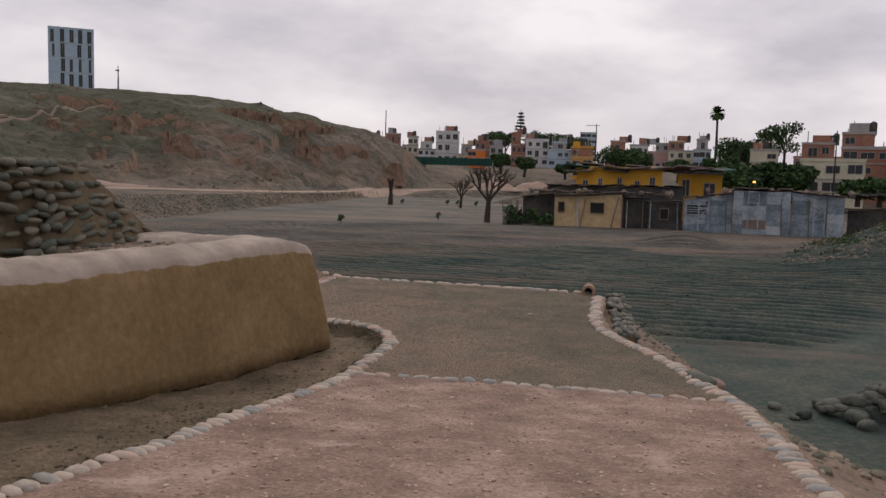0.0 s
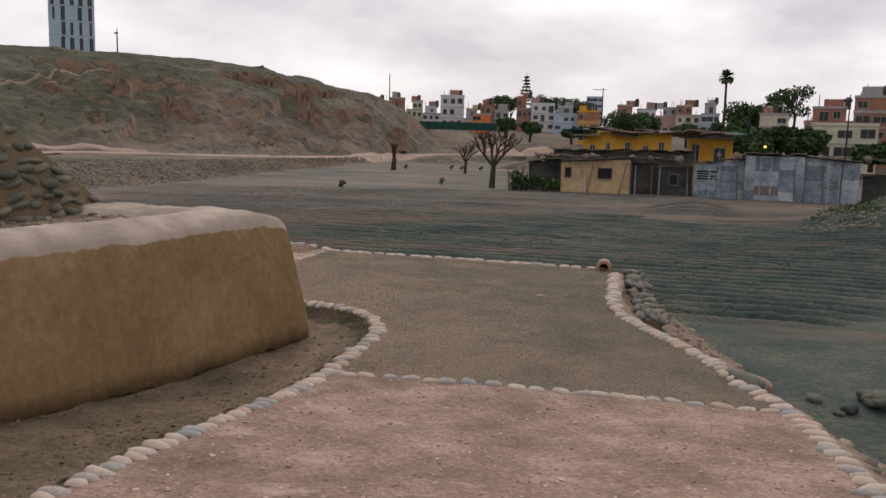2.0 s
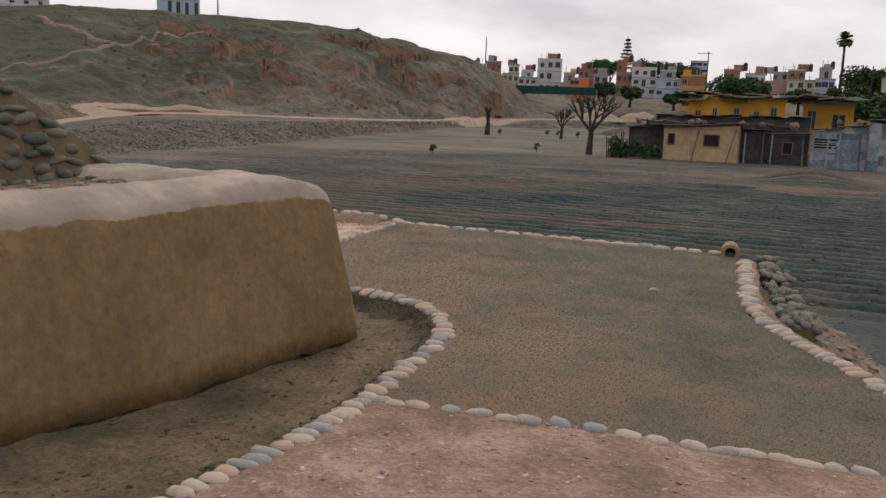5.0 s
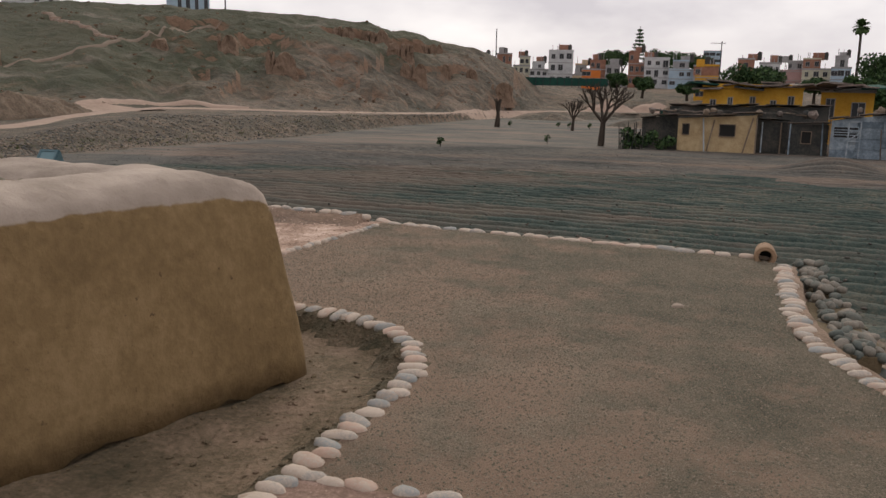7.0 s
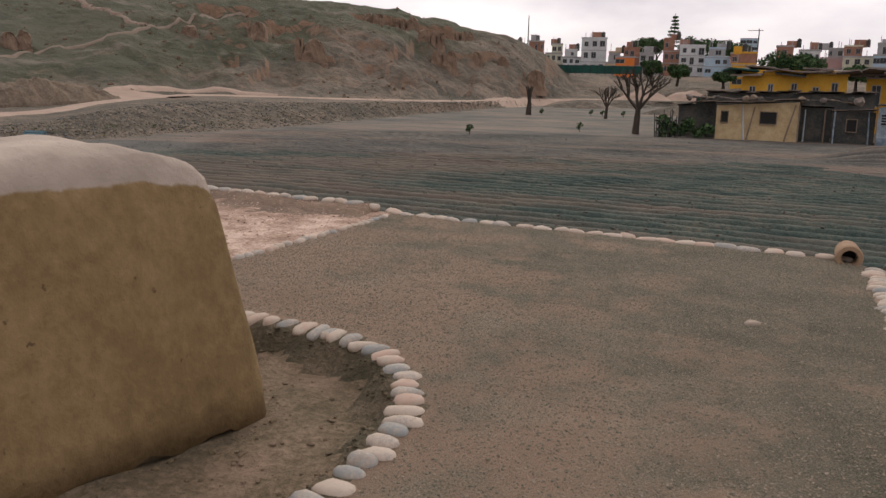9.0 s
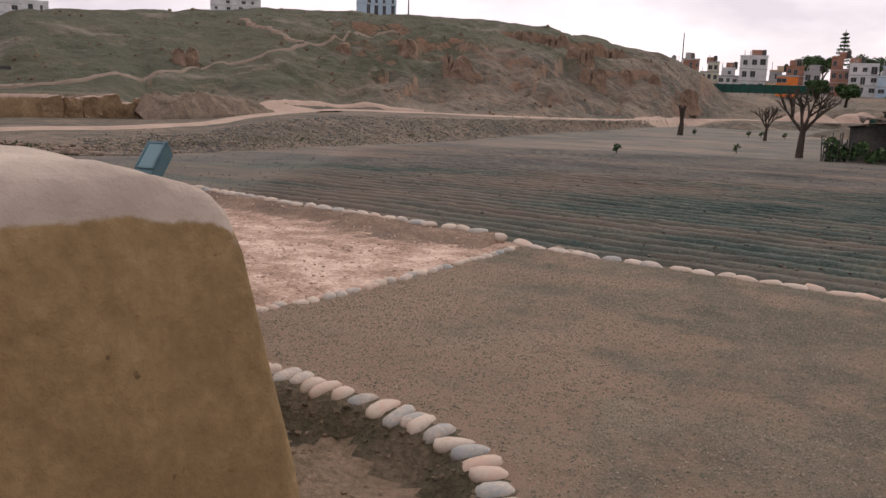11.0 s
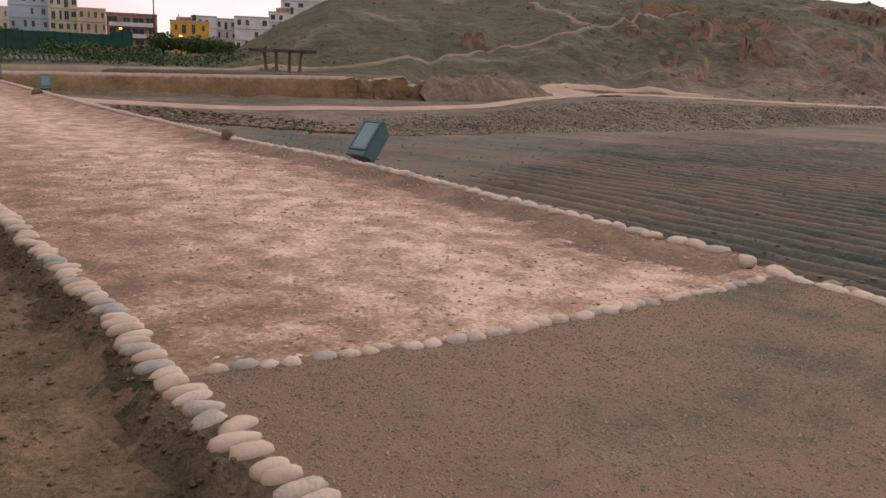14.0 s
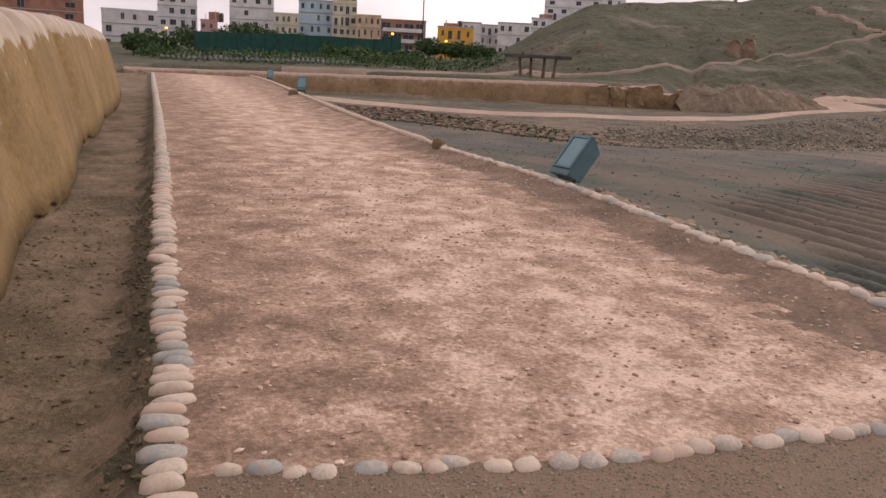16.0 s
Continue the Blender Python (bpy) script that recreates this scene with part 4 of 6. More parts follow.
p = [(a, b, 1.1) for a, b in zip(px[keep].tolist(), py[keep].tolist())]
scatter("platform_pebbles", p, sizes_for(len(p), 0.02, 0.09, 8, 2.0), M_PEBBLE, "grey pebbles lying on the fill behind the wall", "pebbles", 8)

# soil clods on the field
az, rad = rr.uniform(-75, 25, 9000), 9 + 45 * rr.rand(9000) ** 1.3
cx, cy = ORIGIN[0] + rad * np.sin(np.radians(az)), ORIGIN[1] + rad * np.cos(np.radians(az))
keep = ~inside(cx, cy, TERRACE) & (line_distance(cx, cy, TERRACE) > 2.0)
cx, cy = cx[keep], cy[keep]
p = list(zip(cx.tolist(), cy.tolist(), terrain(cx, cy).tolist()))
scatter("field_clods", p, sizes_for(len(p), 0.02, 0.1, 9, 2.2), M_FIELD, "dark dry soil clods along the furrows", "clods", 9)

# dry stubble stones on the far bank
az, t = rr.uniform(-52, -14, 7000), rr.rand(7000)
foot = np.interp(az, BEARING, FOOT_R)
rad = foot + t * np.maximum(3.0, 0.4 * (np.interp(az, BEARING, ROAD_R) - foot))
cx, cy = ORIGIN[0] + rad * np.sin(np.radians(az)), ORIGIN[1] + rad * np.cos(np.radians(az))
p = list(zip(cx.tolist(), cy.tolist(), terrain(cx, cy).tolist()))
scatter("bank_rubble", p, sizes_for(len(p), 0.06, 0.26, 10, 2.2), M_COB, "dry rubble and clods on the bank below the track", "rubble", 10, 0.7)
az, t = rr.uniform(-62, -9, 1800), rr.rand(1800)
h0, h1 = np.interp(az, BEARING, HILL_R), np.interp(az, BEARING, CREST_R)
rad = h0 + (h1 - h0) * t
cx, cy = ORIGIN[0] + rad * np.sin(np.radians(az)), ORIGIN[1] + rad * np.cos(np.radians(az))
dense = fbm(cx * 0.07, cy * 0.07) > -0.05
cx, cy = cx[dense], cy[dense]
p = list(zip(cx.tolist(), cy.tolist(), terrain(cx, cy).tolist()))
scatter("hill_rubble", p, sizes_for(len(p), 0.12, 0.7, 11, 3.0), M_HILL, "weathered earth lumps and rubble over the hill", "rubble", 11, 0.7)


# ---- cobble wall on the platform ----
def cobble_wall():
    root = tagged(new("cobble_wall"), "ruined cobblestone wall set in mud mortar, sloping down at its end", "wall", kind="structure")
    x0, thick = -3.55, 0.8
    line = [(-4.5, 2.0), (0.0, 2.02), (4.0, 1.99), (5.5, 1.99), (5.8, 1.9), (6.15, 1.68), (6.5, 1.42), (6.95, 1.1)]
    bm = bmesh.new()
    rows = []
    for y, z in line:
        xx = x0 - 0.42 * max(0, (4.5 - y))
        lean = 0.3 * (z - 1.05)
        rows.append([bm.verts.new(v) for v in ((xx, y, 1.05), (xx - lean, y, z), (xx - thick, y, z), (xx - thick, y, 1.05))])
    for a, b in zip(rows[:-1], rows[1:]):
        for k in range(4):
            bm.faces.new((a[k], b[k], b[(k + 1) % 4], a[(k + 1) % 4]))
    bm.faces.new(rows[0])
    bm.faces.new(rows[-1][::-1])
    bmesh.ops.recalc_face_normals(bm, faces=bm.faces)
    part("mortar_core", bm, M_MORTAR, root, "brown mud mortar")
    rnd = random.Random(12)
    ys, zs = [q[0] for q in line], [q[1] for q in line]
    made = 0
    for row in range(9):
        z0 = 1.1 + row * 0.113
        y = 2.2 + rnd.uniform(0, 0.3)
        while y < 6.9:
            L = rnd.uniform(0.12, 0.27)
            z = z0 + rnd.gauss(0, 0.022)
            top = float(np.interp(y, ys, zs))
            if z < top - 0.01 and made < 290:
                xx = x0 - 0.42 * max(0, (4.5 - y)) - 0.3 * (z - 1.05)
                ob = new("cobble", COBBLES[rnd.randrange(6)])
                ob.parent = root
                ob.matrix_basis = Matrix.LocRotScale((xx - rnd.uniform(0.0, 0.03), y, z), Euler((rnd.gauss(0, 0.18), rnd.gauss(0, 0.2), math.pi / 2 + rnd.gauss(0, 0.2))), (L * 1.1, rnd.uniform(0.09, 0.14), rnd.uniform(0.06, 0.105)))
                made += 1
            y += L + rnd.uniform(0.0, 0.05)
    y = 3.2
    while y < 6.9:  # stones along the broken top
        top = float(np.interp(y, ys, zs))
        for w in range(2):
            ob = new("cobble", COBBLES[rnd.randrange(6)])
            ob.parent = root
            xx = x0 - 0.42 * max(0, (4.5 - y)) - 0.16 - w * 0.3
            ob.matrix_basis = Matrix.LocRotScale((xx - 0.2, y, top), Euler((rnd.gauss(0, 0.2), rnd.gauss(0, 0.2), rnd.uniform(0, 6))), (rnd.uniform(0.15, 0.27), 0.15, 0.1))
        y += rnd.uniform(0.15, 0.22)
    return root


COBBLES = [stone_mesh("cobble_shape", 20 + k) for k in range(6)]
M_COBBLE = surface("dark_cobble", [(0.06, 0.072, 0.058), (0.105, 0.107, 0.083), (0.17, 0.147, 0.108)], 5, 50, rough=0.9, bump=0.3, relief=0.01, per_object=0.4, spread=0.28)
for me in COBBLES:
    me.materials.append(M_COBBLE)
cobble_wall()


# ---- stones by the ramp ----
def boulder(x, y, z, size, label, seed, turn=0.0, material=None):
    me = stone_mesh("boulder", seed, 3)
    me.materials.append(material or M_COBBLE)
    ob = new("boulder", me)
    ob.matrix_basis = Matrix.LocRotScale((x, y, z), Euler((0, 0, turn)), size)
    return tagged(ob, label, "boulder", "boulders below the ramp")


M_ROCK = surface("dark_wet_rock", [(0.036, 0.046, 0.041), (0.07, 0.08, 0.068), (0.13, 0.13, 0.105)], 4, 40, rough=0.85, bump=0.3, relief=0.01, per_object=0.4)


def bank_top(x, y):
    """The higher of bank and field at one place."""
    return max(lift(x, y), float(terrace_height(np.array([x]), np.array([y]))[0][0]))


rnd = random.Random(31)
for k in range(120):
    a, b = rnd.gauss(0, 0.5), rnd.gauss(0, 0.24)
    x, y = 6.2 + a * 1.15, 9.55 + b + a * 0.12
    s = rnd.uniform(0.13, 0.31)
    z = bank_top(x, y) + 0.42 * math.exp(-(a * a / 0.45 + b * b / 0.12)) + s * 0.12
    boulder(x, y, z, (s, s * rnd.uniform(0.6, 0.9), s * rnd.uniform(0.45, 0.65)), "rounded dark grey boulder in a heap beside the ramp", 40 + k % 9, rnd.uniform(0, 3), M_ROCK)
boulder(2.88, 5.98, -0.07, (0.46, 0.22, 0.15), "large flat dark rock among the border stones", 60, 2.0, M_ROCK)
boulder(3.0, 6.4, -0.2, (0.5, 0.3, 0.16), "large pale flat rock on the terrace bank", 61, 2.2, M_BANK)
boulder(-12.5, 13.3, 0.1, (0.24, 0.2, 0.3), "orange brown upright stone on the path's edge", 62, 0.3, M_MORTAR)
boulder(-29.0, 15.5, 0.1, (0.34, 0.25, 0.3), "orange brown upright stone on the path's edge", 62, 1.3, M_MORTAR)
boulder(1.02, 8.92, 0.02, (0.1, 0.08, 0.06), "small white stone lying on gravel", 63, 0.3, M_CAP)
boulder(-0.86, 4.1, -0.02, (0.16, 0.12, 0.1), "small pale stone lying in the soil strip", 64, 0.3, M_CAP)


def revetment():
    root = tagged(new("cobble_revetment"), "rough cobblestone facing below the terrace corner", "wall", kind="structure")
    rnd = random.Random(77)
    bm = bmesh.new()
    box(bm, 2.12, 2.46, 8.5, 11.45, -1.5, -0.12)
    bmesh.ops.subdivide_edges(bm, edges=bm.edges[:], cuts=9, use_grid_fill=True)
    for v in bm.verts:
        v.co += noise.noise_vector(v.co * 2.3) * 0.07
    part("mortar_core", bm, M_MORTAR, root, "brown mud mortar")
    for k in range(170):
        y, z = rnd.uniform(8.45, 11.5), rnd.uniform(-1.3, -0.1)
        ob = new("cobble", REVET[rnd.randrange(6)])
        ob.parent = root
        ob.matrix_basis = Matrix.LocRotScale((2.47 + rnd.uniform(-0.03, 0.03), y, z), Euler((rnd.uniform(0, 3), 0, math.pi / 2)), (rnd.uniform(0.1, 0.2), 0.1, 0.1))
    for k in range(120):
        y = rnd.uniform(8.5, 11.45)
        ob = new("cobble", REVET[rnd.randrange(6)])
        ob.parent = root
        ob.matrix_basis = Matrix.LocRotScale((rnd.uniform(2.2, 2.5), y, -0.12 + rnd.uniform(-0.03, 0.05) + 0.1 * smooth01((y - 9.6) / 1.5)), Euler((rnd.gauss(0, 0.3), rnd.gauss(0, 0.3), rnd.uniform(0, 3))), (rnd.uniform(0.08, 0.17), 0.09, 0.07))
    return root


M_REVET = surface("grey_cobble", [(0.085, 0.1, 0.09), (0.16, 0.155, 0.13), (0.27, 0.23, 0.185)], 6, 60, rough=0.9, bump=0.3, relief=0.01, per_object=0.5, spread=0.3)
REVET = [stone_mesh("cobble_shape", 30 + k) for k in range(6)]
for me in REVET:
    me.materials.append(M_REVET)
revetment()

M_CLAY = surface("fired_clay", [(0.22, 0.14, 0.085), (0.32, 0.22, 0.14)], 8, 50, rough=0.9, bump=0.2)
# near-black colour that stands in for shade inside holes and openings
M_DARK = plain("shade_black", (0.012, 0.011, 0.01), 0.9)


def clay_pipe():
    root = new("clay_pipe")
    root.location = (1.9, 11.33, 0.07)
    root.scale = (0.84,) * 3
    root.rotation_euler = (0, 0, radians(-4))
    bm = bmesh.new()
    n, prof = 24, [(0.075, 0.3), (0.075, -0.1), (0.085, -0.125), (0.125, -0.12), (0.135, -0.09), (0.12, 0.3)]
    rings = [[bm.verts.new((r * math.cos(2 * math.pi * k / n), y, r * math.sin(2 * math.pi * k / n))) for k in range(n)] for r, y in prof]
    for a, b in zip(rings, rings[1:] + rings[:1]):
        for k in range(n):
            bm.faces.new((a[k], a[(k + 1) % n], b[(k + 1) % n], b[k]))
    bmesh.ops.recalc_face_normals(bm, faces=bm.faces)
    part("pipe", bm, M_CLAY, root, smooth=False)
    # black disc across the bore, painted shade of the pipe's inside
    bm = bmesh.new()
    bmesh.ops.create_circle(bm, cap_ends=True, radius=0.08, segments=20, matrix=pose(0, 0.1, 0, 90))
    part("hollow_shade", bm, M_DARK, root, "black disc for the shade inside the pipe")
    return tagged(root, "short fired clay pipe set at the terrace corner", "pipe")


clay_pipe()

# ---- floodlights ----
M_LAMP = surface("grey_blue_paint", [(0.055, 0.11, 0.13), (0.095, 0.165, 0.185)], 3, 40, rough=0.45, bump=0.05)
M_GLASS = plain("lamp_glass", (0.1, 0.19, 0.215), 0.15)
M_IRON = plain("dark_iron", (0.03, 0.032, 0.034), 0.6, 0.6)


def floodlight(x, y, z, rz, tilt, scale=1.0, label="grey blue metal floodlight box tilted on an iron bracket"):
    root = new("floodlight")
    root.location = (x, y, z)
    root.rotation_euler = (0, 0, radians(rz))
    root.scale = (scale,) * 3
    m = Matrix.Translation((0, 0, 0.06)) @ pose(0, 0, 0, tilt)
    bm = bmesh.new()
    v = box(bm, -0.17, 0.17, -0.13, 0.11, 0.0, 0.56)
    for w in v:
        if w.co.y > 0:
            w.co.x *= 0.8
            w.co.z = 0.06 + w.co.z * 0.76
    bmesh.ops.bevel(bm, geom=bm.edges[:], offset=0.012, segments=2, affect="EDGES")
    bmesh.ops.transform(bm, matrix=m, verts=bm.verts)
    housing = part("housing", bm, M_LAMP, root)
    bm = bmesh.new()
    for a in ((-0.155, -0.125, 0.09, 0.53), (0.125, 0.155, 0.09, 0.53), (-0.125, 0.125, 0.5, 0.53), (-0.125, 0.125, 0.085, 0.11)):
        box(bm, a[0], a[1], -0.15, -0.128, a[2], a[3], m)
    part("rim", bm, M_LAMP, root)
    bm = bmesh.new()
    box(bm, -0.125, 0.125, -0.138, -0.131, 0.11, 0.5, m)
    part("glass", bm, M_GLASS, root, "dull front glass")
    for sx in (-0.13, 0.13):
        bm = bmesh.new()
        tube(bm, (sx, 0.02, -0.12), (sx, 0.05, 0.16), 0.014, 0.014, 6)
        part("bracket_arm", bm, M_IRON, root)
    bm = bmesh.new()
    box(bm, -0.16, 0.16, -0.04, 0.08, -0.12, -0.08)
    part("base_plate", bm, M_IRON, root)
    return tagged(root, label, "floodlight", "floodlights along the path")


floodlight(-9.0, 13.32, 0.02, 6, -39, 1.06)
floodlight(-29.6, 15.95, 0.1, 70, -30, 0.95)
floodlight(-42.5, 18.0, 0.1, 70, -30, 0.9)

# dark rubble on the low bank beyond the field
az, rad = rr.uniform(20, 32, 2600), rr.uniform(30, 50, 2600)
cx, cy = ORIGIN[0] + rad * np.sin(np.radians(az)), ORIGIN[1] + rad * np.cos(np.radians(az))
keep = fbm(cx * 0.15, cy * 0.15) > -0.1
cx, cy = cx[keep], cy[keep]
p = list(zip(cx.tolist(), cy.tolist(), terrain(cx, cy).tolist()))
scatter("mound_rubble", p, sizes_for(len(p), 0.05, 0.24, 15, 2.0), M_COB, "dark loose stones on the low bank", "rubble", 15, 0.7)

# plaster crumbs fallen along the foot of the wall
wx, wy, wa = polyline(WALL_BASE[2:14], 0.045)
o = -np.abs(rr.normal(0, 0.06, len(wx))) - 0.01
cx, cy = wx - np.sin(wa) * o, wy + np.cos(wa) * o
p = list(zip(cx.tolist(), cy.tolist(), terrace_height(cx, cy)[0].tolist()))
scatter("plaster_crumbs", p, sizes_for(len(p), 0.008, 0.05, 16, 2.5), M_MORTAR, "fallen tan plaster crumbs along the wall foot", "crumbs", 16)


# ---- ruins on the hill ----
M_RUIN = surface("eroded_adobe", [(0.12, 0.085, 0.06), (0.195, 0.135, 0.095), (0.26, 0.18, 0.13)], 0.6, 5, bump=0.7, relief=0.15)
M_LONG = surface("long_wall_plaster", [(0.125, 0.083, 0.045), (0.195, 0.132, 0.074), (0.28, 0.195, 0.118)], 0.5, 6, bump=0.3, relief=0.05)
paled_tops(M_LONG, ((0.29, 0.21, 0.165), (0.37, 0.28, 0.225)), 0.6, 0.85)


def ruin(x, y, w, d, h, label, seed, clefts=3):
    """A worn block of rammed earth with vertical clefts."""
    root = new("adobe_ruin")
    z = lift(x, y)
    root.location = (x, y, z - 2.0)
    root.rotation_euler = (0, 0, -math.atan2(x - ORIGIN[0], y - ORIGIN[1]))
    rnd = random.Random(seed)
    cuts = [-w / 2] + sorted(rnd.uniform(-w * 0.4, w * 0.4) for _ in range(clefts - 1)) + [w / 2]
    for a, b in zip(cuts[:-1], cuts[1:]):
        if b - a < 0.3:
            continue
        bm = bmesh.new()
        hh = h * rnd.uniform(0.8, 1.05) + 2.0
        box(bm, a + 0.015, b - 0.015, -d / 2 * rnd.uniform(0.8, 1.1), d / 2, 0, hh)
        bmesh.ops.subdivide_edges(bm, edges=bm.edges[:], cuts=9, use_grid_fill=True)
        mid, half = (a + b) / 2, (b - a) / 2
        for v in bm.verts:
            k = v.co.z / hh
            spread_ = 1.3 - 0.42 * k ** 0.6
            edge = abs(v.co.x - mid) / half
            v.co.x = mid + (v.co.x - mid) * spread_
            v.co.y = v.co.y * spread_ - 0.5 * (1 - k) ** 3
            v.co.z *= 1 - 0.22 * k * edge ** 3
            off = Vector((seed * 3.1, a, 0))
            flute = noise.noise(Vector((v.co.x * 3.2, v.co.y * 3.2, v.co.z * 0.5)) + off)
            v.co += noise.noise_vector(v.co * 0.9 + off) * 0.3 * min(1, k * 3) + noise.noise_vector(v.co * 2.8 + off) * 0.12
            v.co.y += 0.2 * flute
        part("earth_block", bm, M_RUIN, root)
    return tagged(root, label, "ruin", "earthen ruins on the hill")


E0 = (1.39, -2.76, 2.0)
for k, (az, el, w, h, dm) in enumerate(((-25.8, 0.95, 4.0, 2.6, 3), (-29.2, 2.3, 2.6, 1.8, 2), (-17.4, 0.8, 4.2, 2.0, 3), (-15.3, 1.05, 1.8, 1.6, 1),
                                       (-20.0, 2.9, 5.0, 2.2, 4), (-18.3, 2.2, 4.5, 2.0, 4), (-33.2, 2.2, 2.2, 1.2, 1), (-13.6, 0.9, 2.0, 1.2, 1), (-16.3, 2.4, 4.0, 1.4, 3), (-22.0, 3.3, 4.0, 1.6, 3))):
    x, y = sight(az, el, *E0)
    ruin(x, y, w, 2.4, h, "weathered reddish adobe block with vertical clefts on the slope", 90 + k, dm)
x, y = sight(-45.0, 1.45)
ruin(x, y, 3.2, 2.0, 1.9, "small weathered adobe stub beside the footpath", 120, 2)
bx, by = sight(-11.6, -0.3, *E0)
ruin(bx, by, 3.8, 2.4, 2.0, "square brown adobe block at the end of the hill", 121, 2)


def long_wall():
    root = tagged(new("adobe_wall"), "long smooth tan adobe wall with a rounded top, broken at its end", "wall", kind="structure")
    line = [(-76.5, 14), (-75.5, 19), (-72, 26), (-66.5, 36), (-60.5, 46.5), (-58.7, 49.5)]
    x, y, a = polyline(line, 0.6)
    nx, ny = -np.sin(a), np.cos(a)
    n = len(x)
    verts, faces = [], []
    f = np.linspace(0, 1, n)
    top = -0.25 + 0.65 * f + 0.05 * fbm(f * 30, f * 0 + 1)
    base = np.full(n, -2.6)
    for side, hh in ((0.75, 0), (0.6, 0.5), (0.45, 0.9), (0.25, 0.98), (0, 1), (-0.25, 0.98), (-0.45, 0.9), (-0.6, 0.5), (-0.75, 0)):
        z = base + (top - base) * hh
        verts += list(zip((x - nx * side).tolist(), (y - ny * side).tolist(), z.tolist()))
    for j in range(8):
        for i in range(n - 1):
            faces.append((j * n + i, j * n + i + 1, (j + 1) * n + i + 1, (j + 1) * n + i))
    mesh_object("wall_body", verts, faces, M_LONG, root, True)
    rnd = random.Random(5)
    # broken end, in weathered pieces
    for k in range(6):
        t = k / 5
        px, py = -58.7 + 3.6 * t, 49.5 + 6.4 * t
        bm = bmesh.new()
        hh = 2.75 + 0.3 * noise.noise((k * 1.7, 0.3, 0)) - (0.5 if k == 4 else 0)
        box(bm, -0.75, 0.75, -0.7, 0.7, 0, hh)
        bmesh.ops.subdivide_edges(bm, edges=bm.edges[:], cuts=8, use_grid_fill=True)
        for v in bm.verts:
            o = Vector((k * 5.1, 0, 0))
            v.co += noise.noise_vector(v.co * 0.8 + o) * 0.28 + noise.noise_vector(v.co * 2.5 + o) * 0.13
        bmesh.ops.transform(bm, matrix=pose(px, py, -2.5, 0, 0, 60), verts=bm.verts)
        part("broken_piece", bm, M_LONG, root, "eroded brown adobe")
    return root


long_wall()


M_BANKEARTH = surface("eroded_bank_earth", [(0.08, 0.064, 0.045), (0.155, 0.118, 0.085), (0.235, 0.178, 0.13)], 0.5, 5, bump=0.8, relief=0.12)


def earth_bank(label, line, shares, tops, half, seed):
    """Eroded ridge of earth along a line, its crest at the given heights."""
    x, y, a = polyline(line, 0.35)
    f = np.linspace(0, 1, len(x))
    top = np.interp(f, shares, tops) + 0.22 * fbm(np.arange(len(x)) * 0.3, f * 0 + seed, 3)
    verts, faces = [], []
    sides = np.linspace(-1, 1, 25)
    for k in sides:
        o = half * k + 0.2 * half * fbm(np.arange(len(x)) * 0.35, f * 0 + k * 2, 3)
        px, py = x - np.sin(a) * o, y + np.cos(a) * o
        rise = min(1.0, 1.25 * (1 - abs(k)) ** 0.7)
        low = terrain(px, py, False) - 0.3
        pz = low + (np.maximum(top, low) - low) * rise + rise * (0.16 * half * fbm(px * 0.7, py * 0.7, 4) + 0.12 * half * fbm(px * 2.2, py * 2.2, 3))
        verts += list(zip(px.tolist(), py.tolist(), pz.tolist()))
    n = len(x)
    for j in range(len(sides) - 1):
        for i in range(n - 1):
            faces.append((j * n + i, j * n + i + 1, (j + 1) * n + i + 1, (j + 1) * n + i))
    ob = mesh_object("earth_bank", verts, faces, M_BANKEARTH, None, False)
    return tagged(ob, label, "bank", kind="structure")


earth_bank("eroded brown earth bank at the broken wall's end", [(-54.6, 54.2), (-53.6, 56.5), (-53.2, 60.5), (-53.4, 65.5), (-54.6, 70.5)], [0, 0.06, 0.45, 0.75, 1], [-0.9, 0.65, 0.7, 0.3, -0.9], 2.5, 2)
earth_bank("crumbled earth skirt along the foot of the long wall", [(-74.4, 18.5), (-70.6, 26), (-65.2, 36), (-59.4, 46), (-56.6, 51)], [0, 0.5, 1], [-1.55, -1.35, -1.5], 1.0, 5)


def dry_wall():
    """Coursed dry stone facing of the bank below the track."""
    rnd = random.Random(9)
    bm = bmesh.new()
    bmesh.ops.create_icosphere(bm, subdivisions=1, radius=0.5)
    proto = np.array([v.co for v in bm.verts])
    proto = np.sign(proto) * np.abs(proto * 2) ** 0.7 / 2
    pf = [[v.index for v in f.verts] for f in bm.faces]
    bm.free()
    verts, faces, n = [], [], 0
    for row in range(15):
        az = -71.0
        while az < -50.5:
            foot = float(np.interp(az, BEARING, FOOT_R))
            L = rnd.uniform(0.22, 0.6)
            x, y = polar(az, foot + 0.3 + row * 0.2)
            t = -radians(az) + rnd.gauss(0, 0.06)
            k = proto * np.array([L, 0.26, 0.15]) * rnd.uniform(0.85, 1.15)
            z = lift(x, y) + 0.05 + rnd.gauss(0, 0.012)
            verts.append(np.stack([x + k[:, 0] * math.cos(t) - k[:, 1] * math.sin(t), y + k[:, 0] * math.sin(t) + k[:, 1] * math.cos(t), z + k[:, 2]], -1))
            if rnd.random() < 0.96 - 0.05 * max(0, az + 56):
                faces += [[i + n for i in f] for f in pf]
                n += len(proto)
            else:
                verts.pop()
            az += math.degrees((L + 0.03) / foot)
    ob = mesh_object("dry_stone_facing", np.concatenate(verts).tolist(), faces, M_DRYSTONE)
    return tagged(ob, "courses of flat dry brown stones facing the bank", "stone facing", kind="stuff")


dry_wall()

